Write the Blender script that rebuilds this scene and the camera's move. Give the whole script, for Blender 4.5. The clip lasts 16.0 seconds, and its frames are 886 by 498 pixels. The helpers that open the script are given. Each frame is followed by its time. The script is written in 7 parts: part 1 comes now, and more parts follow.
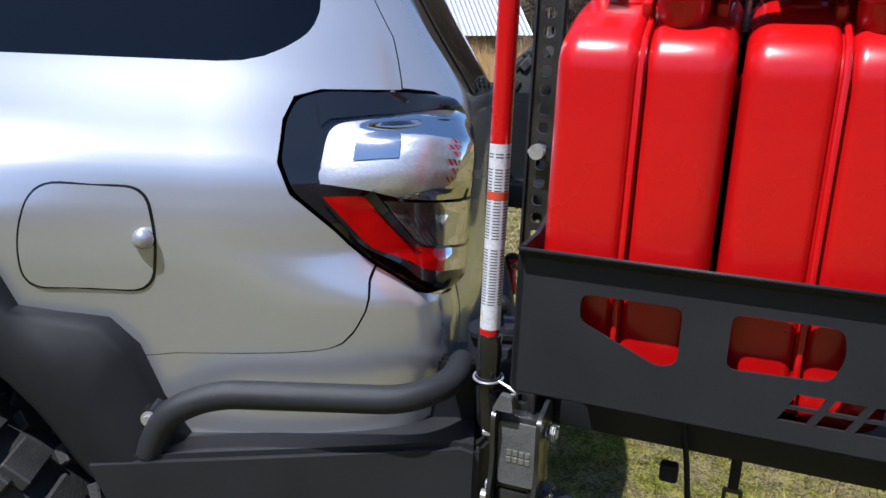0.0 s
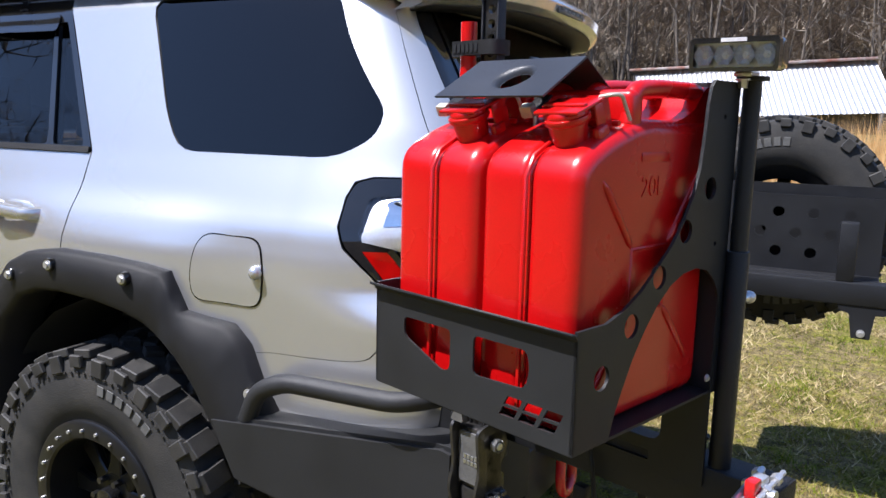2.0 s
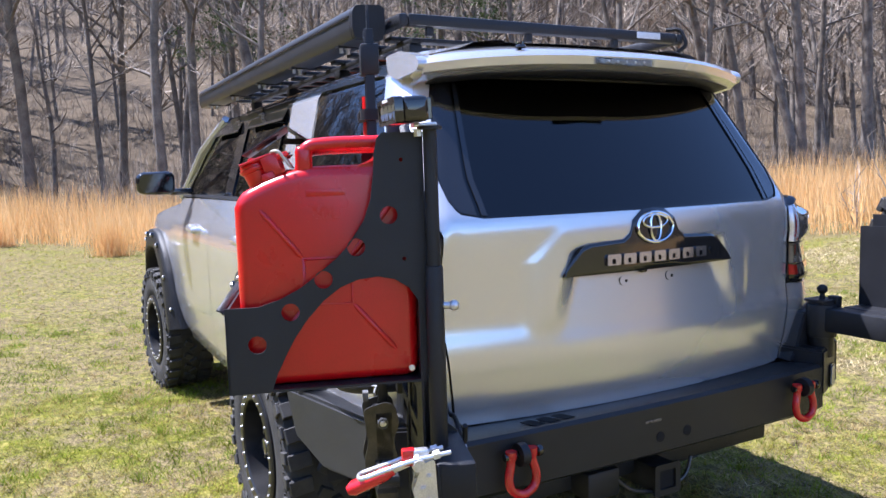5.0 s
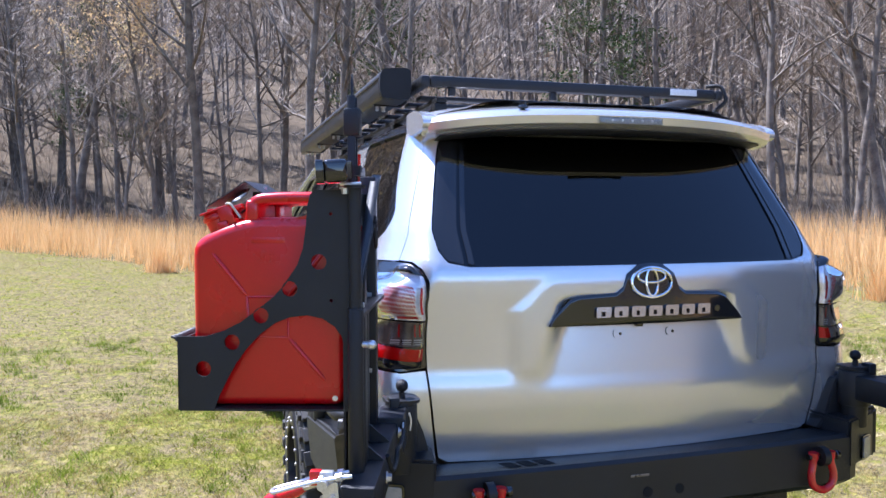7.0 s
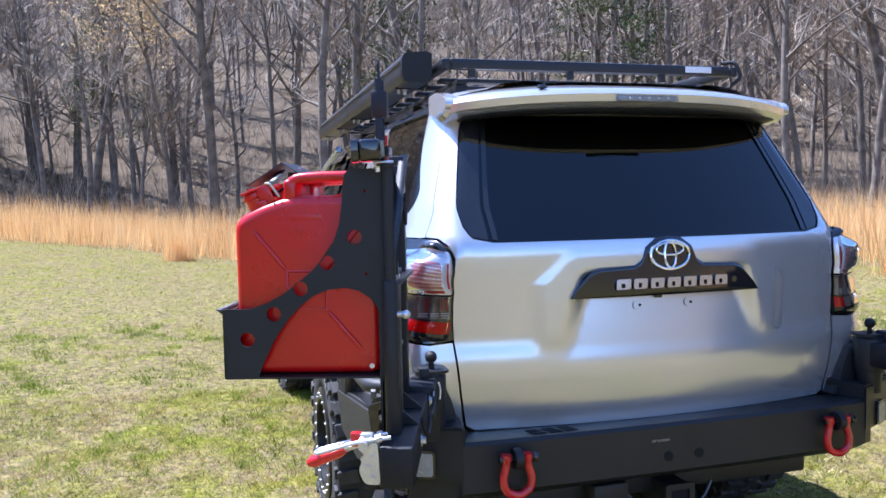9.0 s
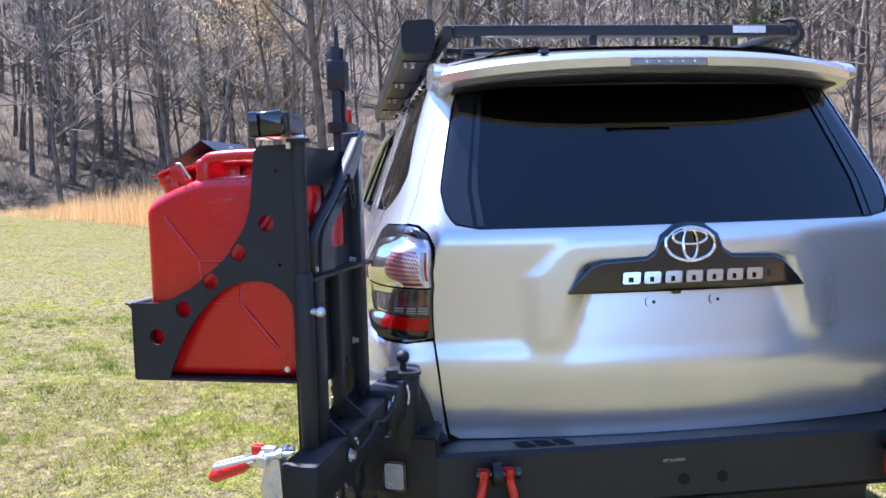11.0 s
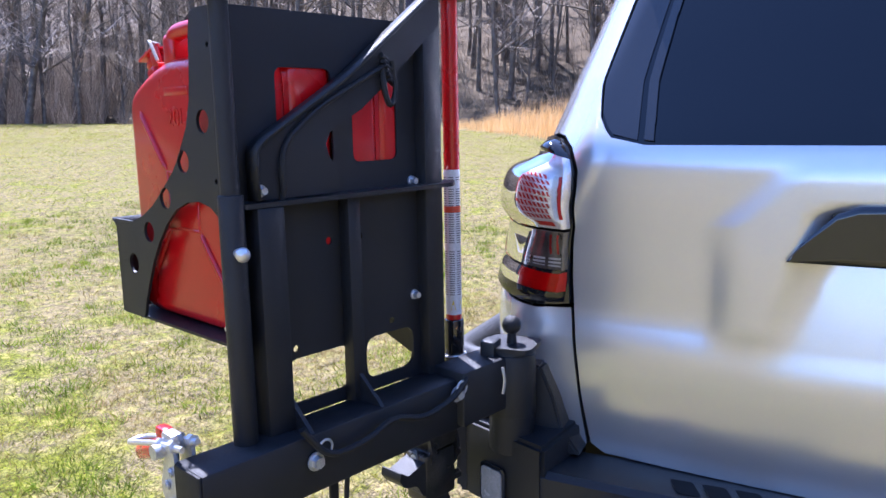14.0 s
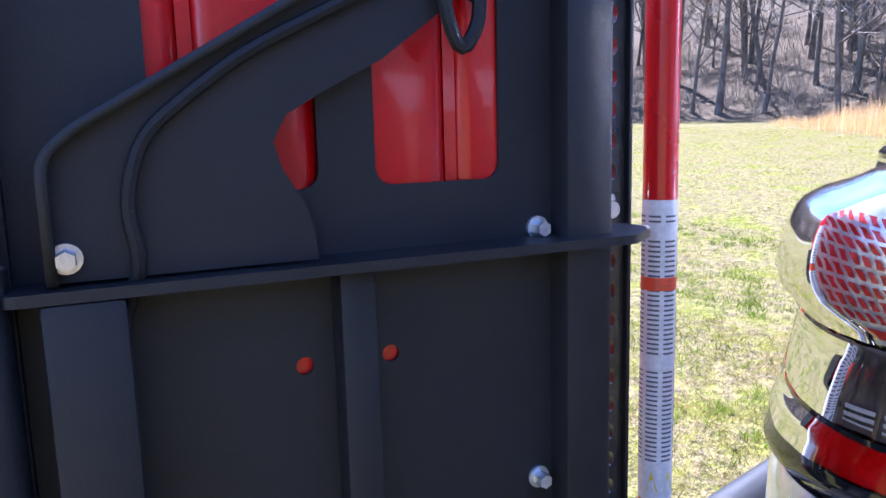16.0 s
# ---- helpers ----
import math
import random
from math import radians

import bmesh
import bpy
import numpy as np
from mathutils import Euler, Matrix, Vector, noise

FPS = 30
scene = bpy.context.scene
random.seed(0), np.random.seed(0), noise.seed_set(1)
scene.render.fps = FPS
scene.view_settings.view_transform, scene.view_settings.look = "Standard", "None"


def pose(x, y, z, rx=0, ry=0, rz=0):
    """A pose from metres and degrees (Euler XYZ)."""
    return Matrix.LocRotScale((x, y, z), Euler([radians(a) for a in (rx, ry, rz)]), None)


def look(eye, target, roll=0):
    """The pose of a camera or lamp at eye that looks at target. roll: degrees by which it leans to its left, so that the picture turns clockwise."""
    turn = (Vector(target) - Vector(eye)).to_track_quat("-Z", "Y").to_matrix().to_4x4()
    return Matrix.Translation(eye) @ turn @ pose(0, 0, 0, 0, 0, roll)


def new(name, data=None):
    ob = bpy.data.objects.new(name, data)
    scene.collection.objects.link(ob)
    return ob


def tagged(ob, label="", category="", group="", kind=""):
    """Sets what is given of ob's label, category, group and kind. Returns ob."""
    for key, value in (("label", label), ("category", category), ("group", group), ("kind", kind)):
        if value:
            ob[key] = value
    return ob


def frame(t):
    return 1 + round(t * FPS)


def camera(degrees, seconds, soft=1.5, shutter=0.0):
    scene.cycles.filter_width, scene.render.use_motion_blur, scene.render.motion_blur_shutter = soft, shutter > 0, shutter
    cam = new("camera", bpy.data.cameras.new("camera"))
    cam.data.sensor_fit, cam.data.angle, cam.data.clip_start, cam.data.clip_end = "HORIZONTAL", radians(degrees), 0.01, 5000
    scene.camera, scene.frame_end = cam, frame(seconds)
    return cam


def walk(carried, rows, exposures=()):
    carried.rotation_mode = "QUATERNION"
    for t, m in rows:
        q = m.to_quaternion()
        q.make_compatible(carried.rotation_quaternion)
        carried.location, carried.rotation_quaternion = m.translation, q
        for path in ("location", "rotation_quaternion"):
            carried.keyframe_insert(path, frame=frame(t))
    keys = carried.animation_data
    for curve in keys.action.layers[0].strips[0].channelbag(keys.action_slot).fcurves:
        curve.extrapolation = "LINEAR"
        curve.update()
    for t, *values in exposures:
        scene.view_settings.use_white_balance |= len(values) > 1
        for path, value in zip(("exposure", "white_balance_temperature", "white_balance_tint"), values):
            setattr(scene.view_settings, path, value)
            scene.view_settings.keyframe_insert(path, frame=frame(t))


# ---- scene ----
cam = camera(60.0, 16.0)
PATH = [
    (0, (-0.043, -2.071, 1.372), (-0.13, -0.136, 0.871), -0.3),
    (0.5, (0.072, -2.006, 1.418), (-0.116, -0.062, 0.985), -0.7),
    (1, (0.274, -2.06, 1.425), (-0.139, -0.139, 1.05), -1.2),
    (1.5, (0.461, -2.164, 1.398), (-0.201, -0.305, 1.071), -1.1),
    (1.8, (0.569, -2.268, 1.388), (-0.234, -0.461, 1.088), -0.9),
    (2, (0.653, -2.308, 1.402), (-0.261, -0.553, 1.111), -1.0),
    (2.5, (0.942, -2.324, 1.413), (-0.201, -0.702, 1.167), -0.9),
    (3, (1.19, -2.258, 1.375), (-0.124, -0.764, 1.174), -1.5),
    (3.5, (1.39, -2.252, 1.369), (-0.062, -0.888, 1.197), -1.8),
    (4, (1.578, -2.159, 1.376), (0.013, -0.923, 1.227), -2.2),
    (4.2, (1.625, -2.058, 1.366), (0.012, -0.884, 1.219), -2.7),
    (6.3, (2.098, -1.366, 1.323), (0.204, -0.723, 1.293), -0.9),
    (6.5, (2.115, -1.335, 1.322), (0.212, -0.72, 1.306), -0.8),
    (7, (2.164, -1.338, 1.34), (0.249, -0.763, 1.343), -0.9),
    (7.5, (2.19, -1.35, 1.338), (0.271, -0.787, 1.351), -1.0),
    (8, (2.212, -1.369, 1.335), (0.292, -0.808, 1.345), -1.3),
    (8.5, (2.226, -1.394, 1.333), (0.305, -0.838, 1.324), -1.5),
    (9, (2.239, -1.399, 1.316), (0.314, -0.858, 1.28), -1.9),
    (9.5, (2.231, -1.392, 1.307), (0.296, -0.888, 1.247), -2.2),
    (9.7, (2.23, -1.363, 1.305), (0.29, -0.882, 1.24), -2.2),
    (11.8, (1.954, -0.634, 1.302), (-0.043, -0.608, 1.197), -0.9),
    (12, (1.937, -0.554, 1.297), (-0.058, -0.586, 1.165), -0.5),
    (12.5, (1.909, -0.324, 1.237), (-0.069, -0.501, 0.994), 0.0),
    (13, (1.839, -0.275, 1.217), (-0.108, -0.615, 0.91), -0.1),
    (13.5, (1.634, -0.297, 1.26), (-0.262, -0.858, 0.958), -0.2),
    (13.7, (1.518, -0.318, 1.283), (-0.347, -0.979, 0.992), -0.1),
    (14, (1.346, -0.339, 1.279), (-0.455, -1.17, 1.021), 0.0),
    (14.5, (1.035, -0.319, 1.281), (-0.589, -1.463, 1.049), 0.7),
    (15, (0.856, -0.392, 1.293), (-0.646, -1.69, 1.046), 0.9),
    (15.5, (0.699, -0.521, 1.269), (-0.723, -1.904, 1.013), 0.3),
    (16, (0.602, -0.566, 1.285), (-0.734, -2.032, 1.022), 0.4),
]
EXPOSURES = [(0.0, 0.58, 5700, 12), (1.5, 0.84, 6050, 14), (3.0, 1.58, 5950, 18), (4.0, 1.74, 5750, 20), (8.0, 1.76, 5350, 20), (12.0, 2.02, 5300, 21), (14.0, 2.04, 5250, 26), (16.0, 2.42, 5050, 27)]
walk(cam, [(t, look(eye, target, roll)) for t, eye, target, roll in PATH], EXPOSURES)

import collections
from mathutils.geometry import tessellate_polygon

# ---- world, sun, exposure ----
SUN = Vector((-0.30, -0.355, 0.886)).normalized()
world = bpy.data.worlds.new("sky")
scene.world = world
world.use_nodes = True
wn, wl = world.node_tree.nodes, world.node_tree.links
sky = wn.new("ShaderNodeTexSky")
sky.sky_type = "NISHITA"
sky.sun_disc = False
sky.sun_elevation = math.asin(SUN.z)
sky.sun_rotation = math.atan2(SUN.x, SUN.y)
sky.air_density, sky.dust_density, sky.ozone_density = 0.85, 0.2, 2.8
wl.new(sky.outputs[0], wn["Background"].inputs[0])
wn["Background"].inputs[1].default_value = 0.115
lamp = bpy.data.lights.new("sun", "SUN")
lamp.energy, lamp.angle, lamp.color = 4.7, radians(0.53), (1.0, 0.955, 0.89)
new("sun", lamp).matrix_world = look(SUN * 50, (0, 0, 0))


# ---- materials ----
def mat(name, color, rough=0.5, metal=0.0, color2=None, scale=20.0, fine=180.0, bump=0.0, bump_scale=200.0, coat=0.0, rough_var=0.08, spec=0.5, mix=0.6, trans=0.0, grain=0.12):
    """A surface with variation at two scales (wide stains, fine grain) and a fine relief."""
    m = bpy.data.materials.new(name)
    m.use_nodes = True
    n, l = m.node_tree.nodes, m.node_tree.links
    p = n["Principled BSDF"]
    p.inputs["Roughness"].default_value, p.inputs["Metallic"].default_value = rough, metal
    p.inputs["Coat Weight"].default_value, p.inputs["Coat Roughness"].default_value = coat, 0.04
    p.inputs["Specular IOR Level"].default_value = spec
    p.inputs["Transmission Weight"].default_value = trans
    tc = n.new("ShaderNodeTexCoord")
    big = n.new("ShaderNodeTexNoise")
    big.inputs["Scale"].default_value, big.inputs["Detail"].default_value = scale, 5
    small = n.new("ShaderNodeTexNoise")
    small.inputs["Scale"].default_value, small.inputs["Detail"].default_value = fine, 3
    l.new(tc.outputs["Object"], big.inputs["Vector"])
    l.new(tc.outputs["Object"], small.inputs["Vector"])
    ramp = n.new("ShaderNodeMapRange")
    ramp.inputs["From Min"].default_value, ramp.inputs["From Max"].default_value = 0.35, 0.65
    l.new(big.outputs["Fac"], ramp.inputs["Value"])
    c2 = color2 or tuple(c * 0.82 for c in color)
    mx = n.new("ShaderNodeMix")
    mx.data_type = "RGBA"
    mx.inputs["A"].default_value, mx.inputs["B"].default_value = (*color, 1), (*c2, 1)
    sc = n.new("ShaderNodeMath")
    sc.operation = "MULTIPLY"
    sc.inputs[1].default_value = mix
    l.new(ramp.outputs["Result"], sc.inputs[0])
    l.new(sc.outputs[0], mx.inputs["Factor"])
    gr = n.new("ShaderNodeMapRange")
    gr.inputs["From Min"].default_value, gr.inputs["From Max"].default_value = 0.3, 0.7
    gr.inputs["To Min"].default_value, gr.inputs["To Max"].default_value = 1 - grain, 1 + grain
    l.new(small.outputs["Fac"], gr.inputs["Value"])
    mul = n.new("ShaderNodeVectorMath")
    mul.operation = "SCALE"
    l.new(mx.outputs["Result"], mul.inputs[0])
    l.new(gr.outputs["Result"], mul.inputs["Scale"])
    l.new(mul.outputs[0], p.inputs["Base Color"])
    rr = n.new("ShaderNodeMapRange")
    rr.inputs["To Min"].default_value, rr.inputs["To Max"].default_value = max(0.01, rough - rough_var), min(1, rough + rough_var)
    l.new(big.outputs["Fac"], rr.inputs["Value"])
    l.new(rr.outputs["Result"], p.inputs["Roughness"])
    if bump:
        bt = n.new("ShaderNodeTexNoise")
        bt.inputs["Scale"].default_value, bt.inputs["Detail"].default_value = bump_scale, 4
        l.new(tc.outputs["Object"], bt.inputs["Vector"])
        b = n.new("ShaderNodeBump")
        b.inputs["Strength"].default_value, b.inputs["Distance"].default_value = bump, 0.002
        l.new(bt.outputs["Fac"], b.inputs["Height"])
        l.new(b.outputs["Normal"], p.inputs["Normal"])
    return m


def glass(name, tint, rough=0.01, ior=1.5):
    """Tinted sheet glass: reflects by its Fresnel gloss, lets the tint through."""
    m = bpy.data.materials.new(name)
    m.use_nodes = True
    n, l = m.node_tree.nodes, m.node_tree.links
    n.remove(n["Principled BSDF"])
    t, g, f, s = (n.new("ShaderNode" + k) for k in ("BsdfTransparent", "BsdfGlossy", "Fresnel", "MixShader"))
    t.inputs[0].default_value = (*tint, 1)
    g.inputs["Roughness"].default_value = rough
    f.inputs["IOR"].default_value = ior
    l.new(f.outputs[0], s.inputs[0])
    l.new(t.outputs[0], s.inputs[1])
    l.new(g.outputs[0], s.inputs[2])
    l.new(s.outputs[0], n["Material Output"].inputs[0])
    return m


PAINT = mat("silver_paint", (0.61, 0.61, 0.615), 0.27, 0.70, (0.59, 0.59, 0.595), 3, 900, coat=1.0, rough_var=0.0, grain=0.04)
PAINT.node_tree.nodes["Principled BSDF"].inputs["Coat Roughness"].default_value = 0.10
BLACK_PLASTIC = mat("black_textured_plastic", (0.011, 0.011, 0.012), 0.48, 0, (0.018, 0.018, 0.019), 6, 400, 0.5, 900, spec=0.28)
GLOSS_BLACK = mat("gloss_black", (0.008, 0.008, 0.009), 0.08, 0, (0.012, 0.012, 0.012), 6, 300, coat=0.6, rough_var=0.03)
POWDER = mat("black_powder_coat", (0.012, 0.0125, 0.0145), 0.42, 0.0, (0.018, 0.019, 0.022), 9, 500, 0.35, 1400, rough_var=0.1, spec=0.36)
POWDER_GREY = mat("worn_black_powder_coat", (0.016, 0.0165, 0.018), 0.46, 0.0, (0.024, 0.025, 0.027), 7, 500, 0.35, 1400, rough_var=0.1, spec=0.36)
# Same powder coat, coloured lighter to stand for sun on wings and tubes.
POWDER_LIT = mat("sunned_black_powder_coat", (0.020, 0.0205, 0.022), 0.45, 0.0, (0.029, 0.030, 0.032), 7, 500, 0.35, 1400, rough_var=0.1, spec=0.36)
SATIN_GREY = mat("satin_dark_steel", (0.026, 0.028, 0.033), 0.36, 0.1, (0.034, 0.036, 0.042), 9, 500, 0.2, 1400)
BUMPER_COAT = mat("satin_black_bumper_coat", (0.014, 0.0145, 0.016), 0.38, 0.0, (0.021, 0.0215, 0.023), 7, 500, 0.35, 1400, rough_var=0.1, spec=0.36)
RED_PAINT = mat("red_enamel", (0.52, 0.003, 0.003), 0.28, 0, (0.42, 0.003, 0.003), 7, 300, 0.06, 40, coat=0.22, rough_var=0.06, grain=0.05)
RED_GLOSS = mat("red_gloss_paint", (0.58, 0.012, 0.016), 0.25, 0, (0.42, 0.012, 0.014), 12, 200, coat=0.5)
RUBBER = mat("tyre_rubber", (0.018, 0.018, 0.018), 0.75, 0, (0.05, 0.046, 0.04), 10, 160, 0.6, 260)
RUBBER_LUG = mat("dusty_tread_rubber", (0.020, 0.0195, 0.019), 0.62, 0, (0.052, 0.049, 0.044), 18, 200, 0.5, 260)
WHITE_RUBBER = mat("raised_white_lettering", (0.11, 0.11, 0.105), 0.7, 0, (0.05, 0.05, 0.05), 30, 200)
RIM = mat("matte_black_rim", (0.012, 0.012, 0.013), 0.33, 0.3, (0.02, 0.02, 0.02), 12, 300)
CHROME = mat("zinc_plated_steel", (0.68, 0.68, 0.69), 0.34, 0.75, (0.50, 0.50, 0.51), 30, 300, 0.1, 300)
LETTER = mat("satin_chrome", (0.60, 0.61, 0.63), 0.12, 1.0, (0.52, 0.53, 0.55), 14, 200, rough_var=0.03, grain=0.03)
BRIGHT = mat("chrome", (0.85, 0.85, 0.86), 0.06, 1.0, (0.8, 0.8, 0.8), 10, 200, rough_var=0.03, grain=0.03)
STEEL_DARK = mat("oily_black_steel", (0.06, 0.06, 0.062), 0.3, 0.8, (0.13, 0.12, 0.11), 25, 300, 0.3, 300)
# Near-black for solid faces that stand for the shade inside holes.
HOLE_SHADE = mat("dark_recess", (0.002, 0.002, 0.002), 0.9, 0, (0.004, 0.004, 0.004), 8, 200)
SEAT = mat("dark_interior", (0.015, 0.015, 0.016), 0.85, 0, (0.03, 0.03, 0.03), 8, 200)
DARK_GLASS = glass("privacy_glass", (0.0006, 0.0007, 0.0009), 0.012, 1.6)
TINT_GLASS = glass("tinted_glass", (0.10, 0.11, 0.11), 0.012, 1.5)
CLEAR = glass("clear_lens", (0.92, 0.93, 0.93), 0.03, 1.4)
SMOKE = glass("smoked_lens", (0.72, 0.69, 0.66), 0.03, 1.45)
RED_LENS = glass("red_lens", (0.92, 0.22, 0.16), 0.03, 1.4)
RED_BRIGHT = mat("red_reflector", (0.50, 0.018, 0.014), 0.35, 0.3, (0.32, 0.012, 0.010), 30, 300, 0.3, 500)
REFLECT = mat("lamp_reflector", (0.78, 0.76, 0.78), 0.34, 0.75, (0.62, 0.60, 0.63), 30, 300, 0.2, 300)
LAMP_GREY = mat("dark_lamp_inside", (0.13, 0.12, 0.115), 0.3, 0.6, (0.26, 0.24, 0.23), 40, 300, 0.3, 300)
LABEL_WHITE = mat("white_label", (0.62, 0.63, 0.64), 0.4, 0, (0.52, 0.52, 0.53), 30, 200)
LED = mat("led_reflector", (0.80, 0.82, 0.86), 0.22, 0.45, (0.66, 0.68, 0.72), 60, 300)
FROSTED = mat("frosted_lens", (0.34, 0.34, 0.35), 0.25, 0.2, (0.26, 0.26, 0.27), 40, 200, 0.4, 300)
LABEL_INK = mat("grey_print", (0.10, 0.10, 0.11), 0.5)
LABEL_RED = mat("orange_red_print", (0.65, 0.07, 0.02), 0.5)
LABEL_YELLOW = mat("yellow_print", (0.7, 0.55, 0.02), 0.5)
ALU = mat("silver_aluminium", (0.55, 0.56, 0.57), 0.35, 0.9, (0.42, 0.43, 0.44), 14, 200)
AWNING_GREY = mat("grey_anodised_aluminium", (0.020, 0.021, 0.023), 0.40, 0.2, (0.028, 0.029, 0.031), 5, 300)
# Mirror colour darkened to stand for a reflection of dark woods.
MIRROR = mat("tinted_mirror", (0.07, 0.075, 0.09), 0.05, 1.0, (0.06, 0.065, 0.08), 10, 200, rough_var=0.02, grain=0.02)
SATIN_STEEL = mat("oily_cast_steel", (0.19, 0.19, 0.19), 0.42, 0.5, (0.10, 0.10, 0.10), 22, 260, 0.4, 260)
DULL_ZINC = mat("dull_cream_zinc", (0.50, 0.46, 0.38), 0.5, 0.3, (0.36, 0.33, 0.28), 40, 200)
AMBER = mat("orange_fabric", (0.55, 0.10, 0.03), 0.8, 0, (0.4, 0.08, 0.03), 12, 200)


# ---- mesh helpers ----
def part(name, bm, material, parent, label="", smooth=35.0, kind=""):
    me = bpy.data.meshes.new(name)
    bmesh.ops.recalc_face_normals(bm, faces=bm.faces) if smooth != "keep" else None
    bm.to_mesh(me)
    bm.free()
    me.materials.append(material)
    if smooth:
        me.shade_smooth()
        if smooth != "keep":
            me.set_sharp_from_angle(angle=radians(smooth))
    ob = new(name, me)
    ob.parent = parent
    return tagged(ob, label, kind=kind)


def thing(name, label, category, m=None, group="", kind=""):
    ob = new(name)
    ob.empty_display_size = 0.05
    if m is not None:
        ob.matrix_world = m
    return tagged(ob, label, category, group, kind)


def box(x0, x1, y0, y1, z0, z1, bevel=0.0, bm=None, m=None, seg=2):
    out = bm or bmesh.new()
    made = bmesh.ops.create_cube(out, size=1)["verts"]
    bmesh.ops.scale(out, vec=(x1 - x0, y1 - y0, z1 - z0), verts=made)
    bmesh.ops.translate(out, vec=((x0 + x1) / 2, (y0 + y1) / 2, (z0 + z1) / 2), verts=made)
    if m is not None:
        bmesh.ops.transform(out, matrix=m, verts=made)
    if bevel:
        edges = list({e for v in made for e in v.link_edges})
        bmesh.ops.bevel(out, geom=edges, offset=bevel, segments=seg, affect="EDGES", profile=0.5, clamp_overlap=True)
    return out


def cyl(p0, p1, r0, r1=None, seg=16, bm=None, bevel=0.0):
    out = bm or bmesh.new()
    p0, p1 = Vector(p0), Vector(p1)
    d = p1 - p0
    m = Matrix.Translation((p0 + p1) / 2) @ d.to_track_quat("Z", "Y").to_matrix().to_4x4()
    made = bmesh.ops.create_cone(out, cap_ends=True, segments=seg, radius1=r0, radius2=r0 if r1 is None else r1, depth=d.length, matrix=m)["verts"]
    if bevel:
        caps = [e for e in {e for v in made for e in v.link_edges} if any(len(f.verts) > 4 for f in e.link_faces)]
        bmesh.ops.bevel(out, geom=caps, offset=bevel, segments=2, affect="EDGES", profile=0.5)
    return out


def ball(c, r, bm=None, squash=(1, 1, 1), seg=14):
    out = bm or bmesh.new()
    bmesh.ops.create_uvsphere(out, u_segments=seg, v_segments=seg // 2 + 2, radius=r, matrix=Matrix.Translation(c) @ Matrix.Diagonal((*squash, 1)))
    return out


def rounded(pts, r, steps=4):
    """A path with its inner corners rounded to radius r."""
    pts = [Vector(p) for p in pts]
    out = [pts[0]]
    for a, b, c in zip(pts, pts[1:], pts[2:]):
        u, v = (a - b).normalized(), (c - b).normalized()
        d = min(r, (a - b).length * 0.45, (c - b).length * 0.45)
        for k in range(steps + 1):
            f = k / steps
            out.append((b + u * d) * (1 - f) ** 2 + b * 2 * f * (1 - f) + (b + v * d) * f ** 2)
    return out + [pts[-1]]


def tube(pts, r, seg=10, bm=None, closed=False):
    out = bm or bmesh.new()
    pts = [Vector(p) for p in pts]
    n = len(pts)
    rings, up = [], None
    for i, p in enumerate(pts):
        a, b = (pts[i - 1], pts[(i + 1) % n]) if closed else (pts[max(i - 1, 0)], pts[min(i + 1, n - 1)])
        d = (b - a).normalized()
        if up is None:
            up = d.orthogonal().normalized()
        up = (up - d * up.dot(d)).normalized()
        w = d.cross(up)
        rr = r[i] if isinstance(r, (list, tuple)) else r
        rings.append([out.verts.new(p + (up * math.cos(k * math.tau / seg) + w * math.sin(k * math.tau / seg)) * rr) for k in range(seg)])
    for i in range(n if closed else n - 1):
        a, b = rings[i], rings[(i + 1) % n]
        for k in range(seg):
            out.faces.new((a[k], a[(k + 1) % seg], b[(k + 1) % seg], b[k]))
    if not closed:
        out.faces.new(rings[0][::-1])
        out.faces.new(rings[-1])
    return out


def circle(cx, cy, r, n=18, r2=None):
    return [(cx + r * math.cos(k * math.tau / n), cy + (r2 or r) * math.sin(k * math.tau / n)) for k in range(n)]


def rrect(x0, x1, y0, y1, r, n=3):
    out = []
    for cx, cy, a in ((x1 - r, y1 - r, 0), (x0 + r, y1 - r, 90), (x0 + r, y0 + r, 180), (x1 - r, y0 + r, 270)):
        out += [(cx + r * math.cos(radians(a + 90 * k / n)), cy + r * math.sin(radians(a + 90 * k / n))) for k in range(n + 1)]
    return out


def round_poly(poly, r, steps=3):
    out, n = [], len(poly)
    for i in range(n):
        a, b, c = (Vector(poly[(i + j) % n]) for j in (-1, 0, 1))
        u, v = (a - b), (c - b)
        d = min(r, u.length * 0.45, v.length * 0.45)
        u, v = u.normalized() * d, v.normalized() * d
        for k in range(steps + 1):
            f = k / steps
            q = (b + u) * (1 - f) ** 2 + b * 2 * f * (1 - f) + (b + v) * f ** 2
            out.append((q.x, q.y))
    return out


def plate(outer, holes, to3d, thick, bm=None):
    """A flat plate: 2D outline with holes, raised by thick along the normal that to3d(a, b, h) gives."""
    out = bm or bmesh.new()
    edges, verts = [], []
    for loop in (outer, *holes):
        vs = [out.verts.new(to3d(a, b, 0.0)) for a, b in loop]
        verts += vs
        edges += [out.edges.new((vs[i], vs[(i + 1) % len(vs)])) for i in range(len(vs))]
    faces = [g for g in bmesh.ops.triangle_fill(out, edges=edges, use_beauty=True)["geom"] if isinstance(g, bmesh.types.BMFace)]
    top = bmesh.ops.extrude_face_region(out, geom=faces)["geom"]
    shift = Vector(to3d(0, 0, thick)) - Vector(to3d(0, 0, 0))
    bmesh.ops.translate(out, vec=shift, verts=[g for g in top if isinstance(g, bmesh.types.BMVert)])
    return out


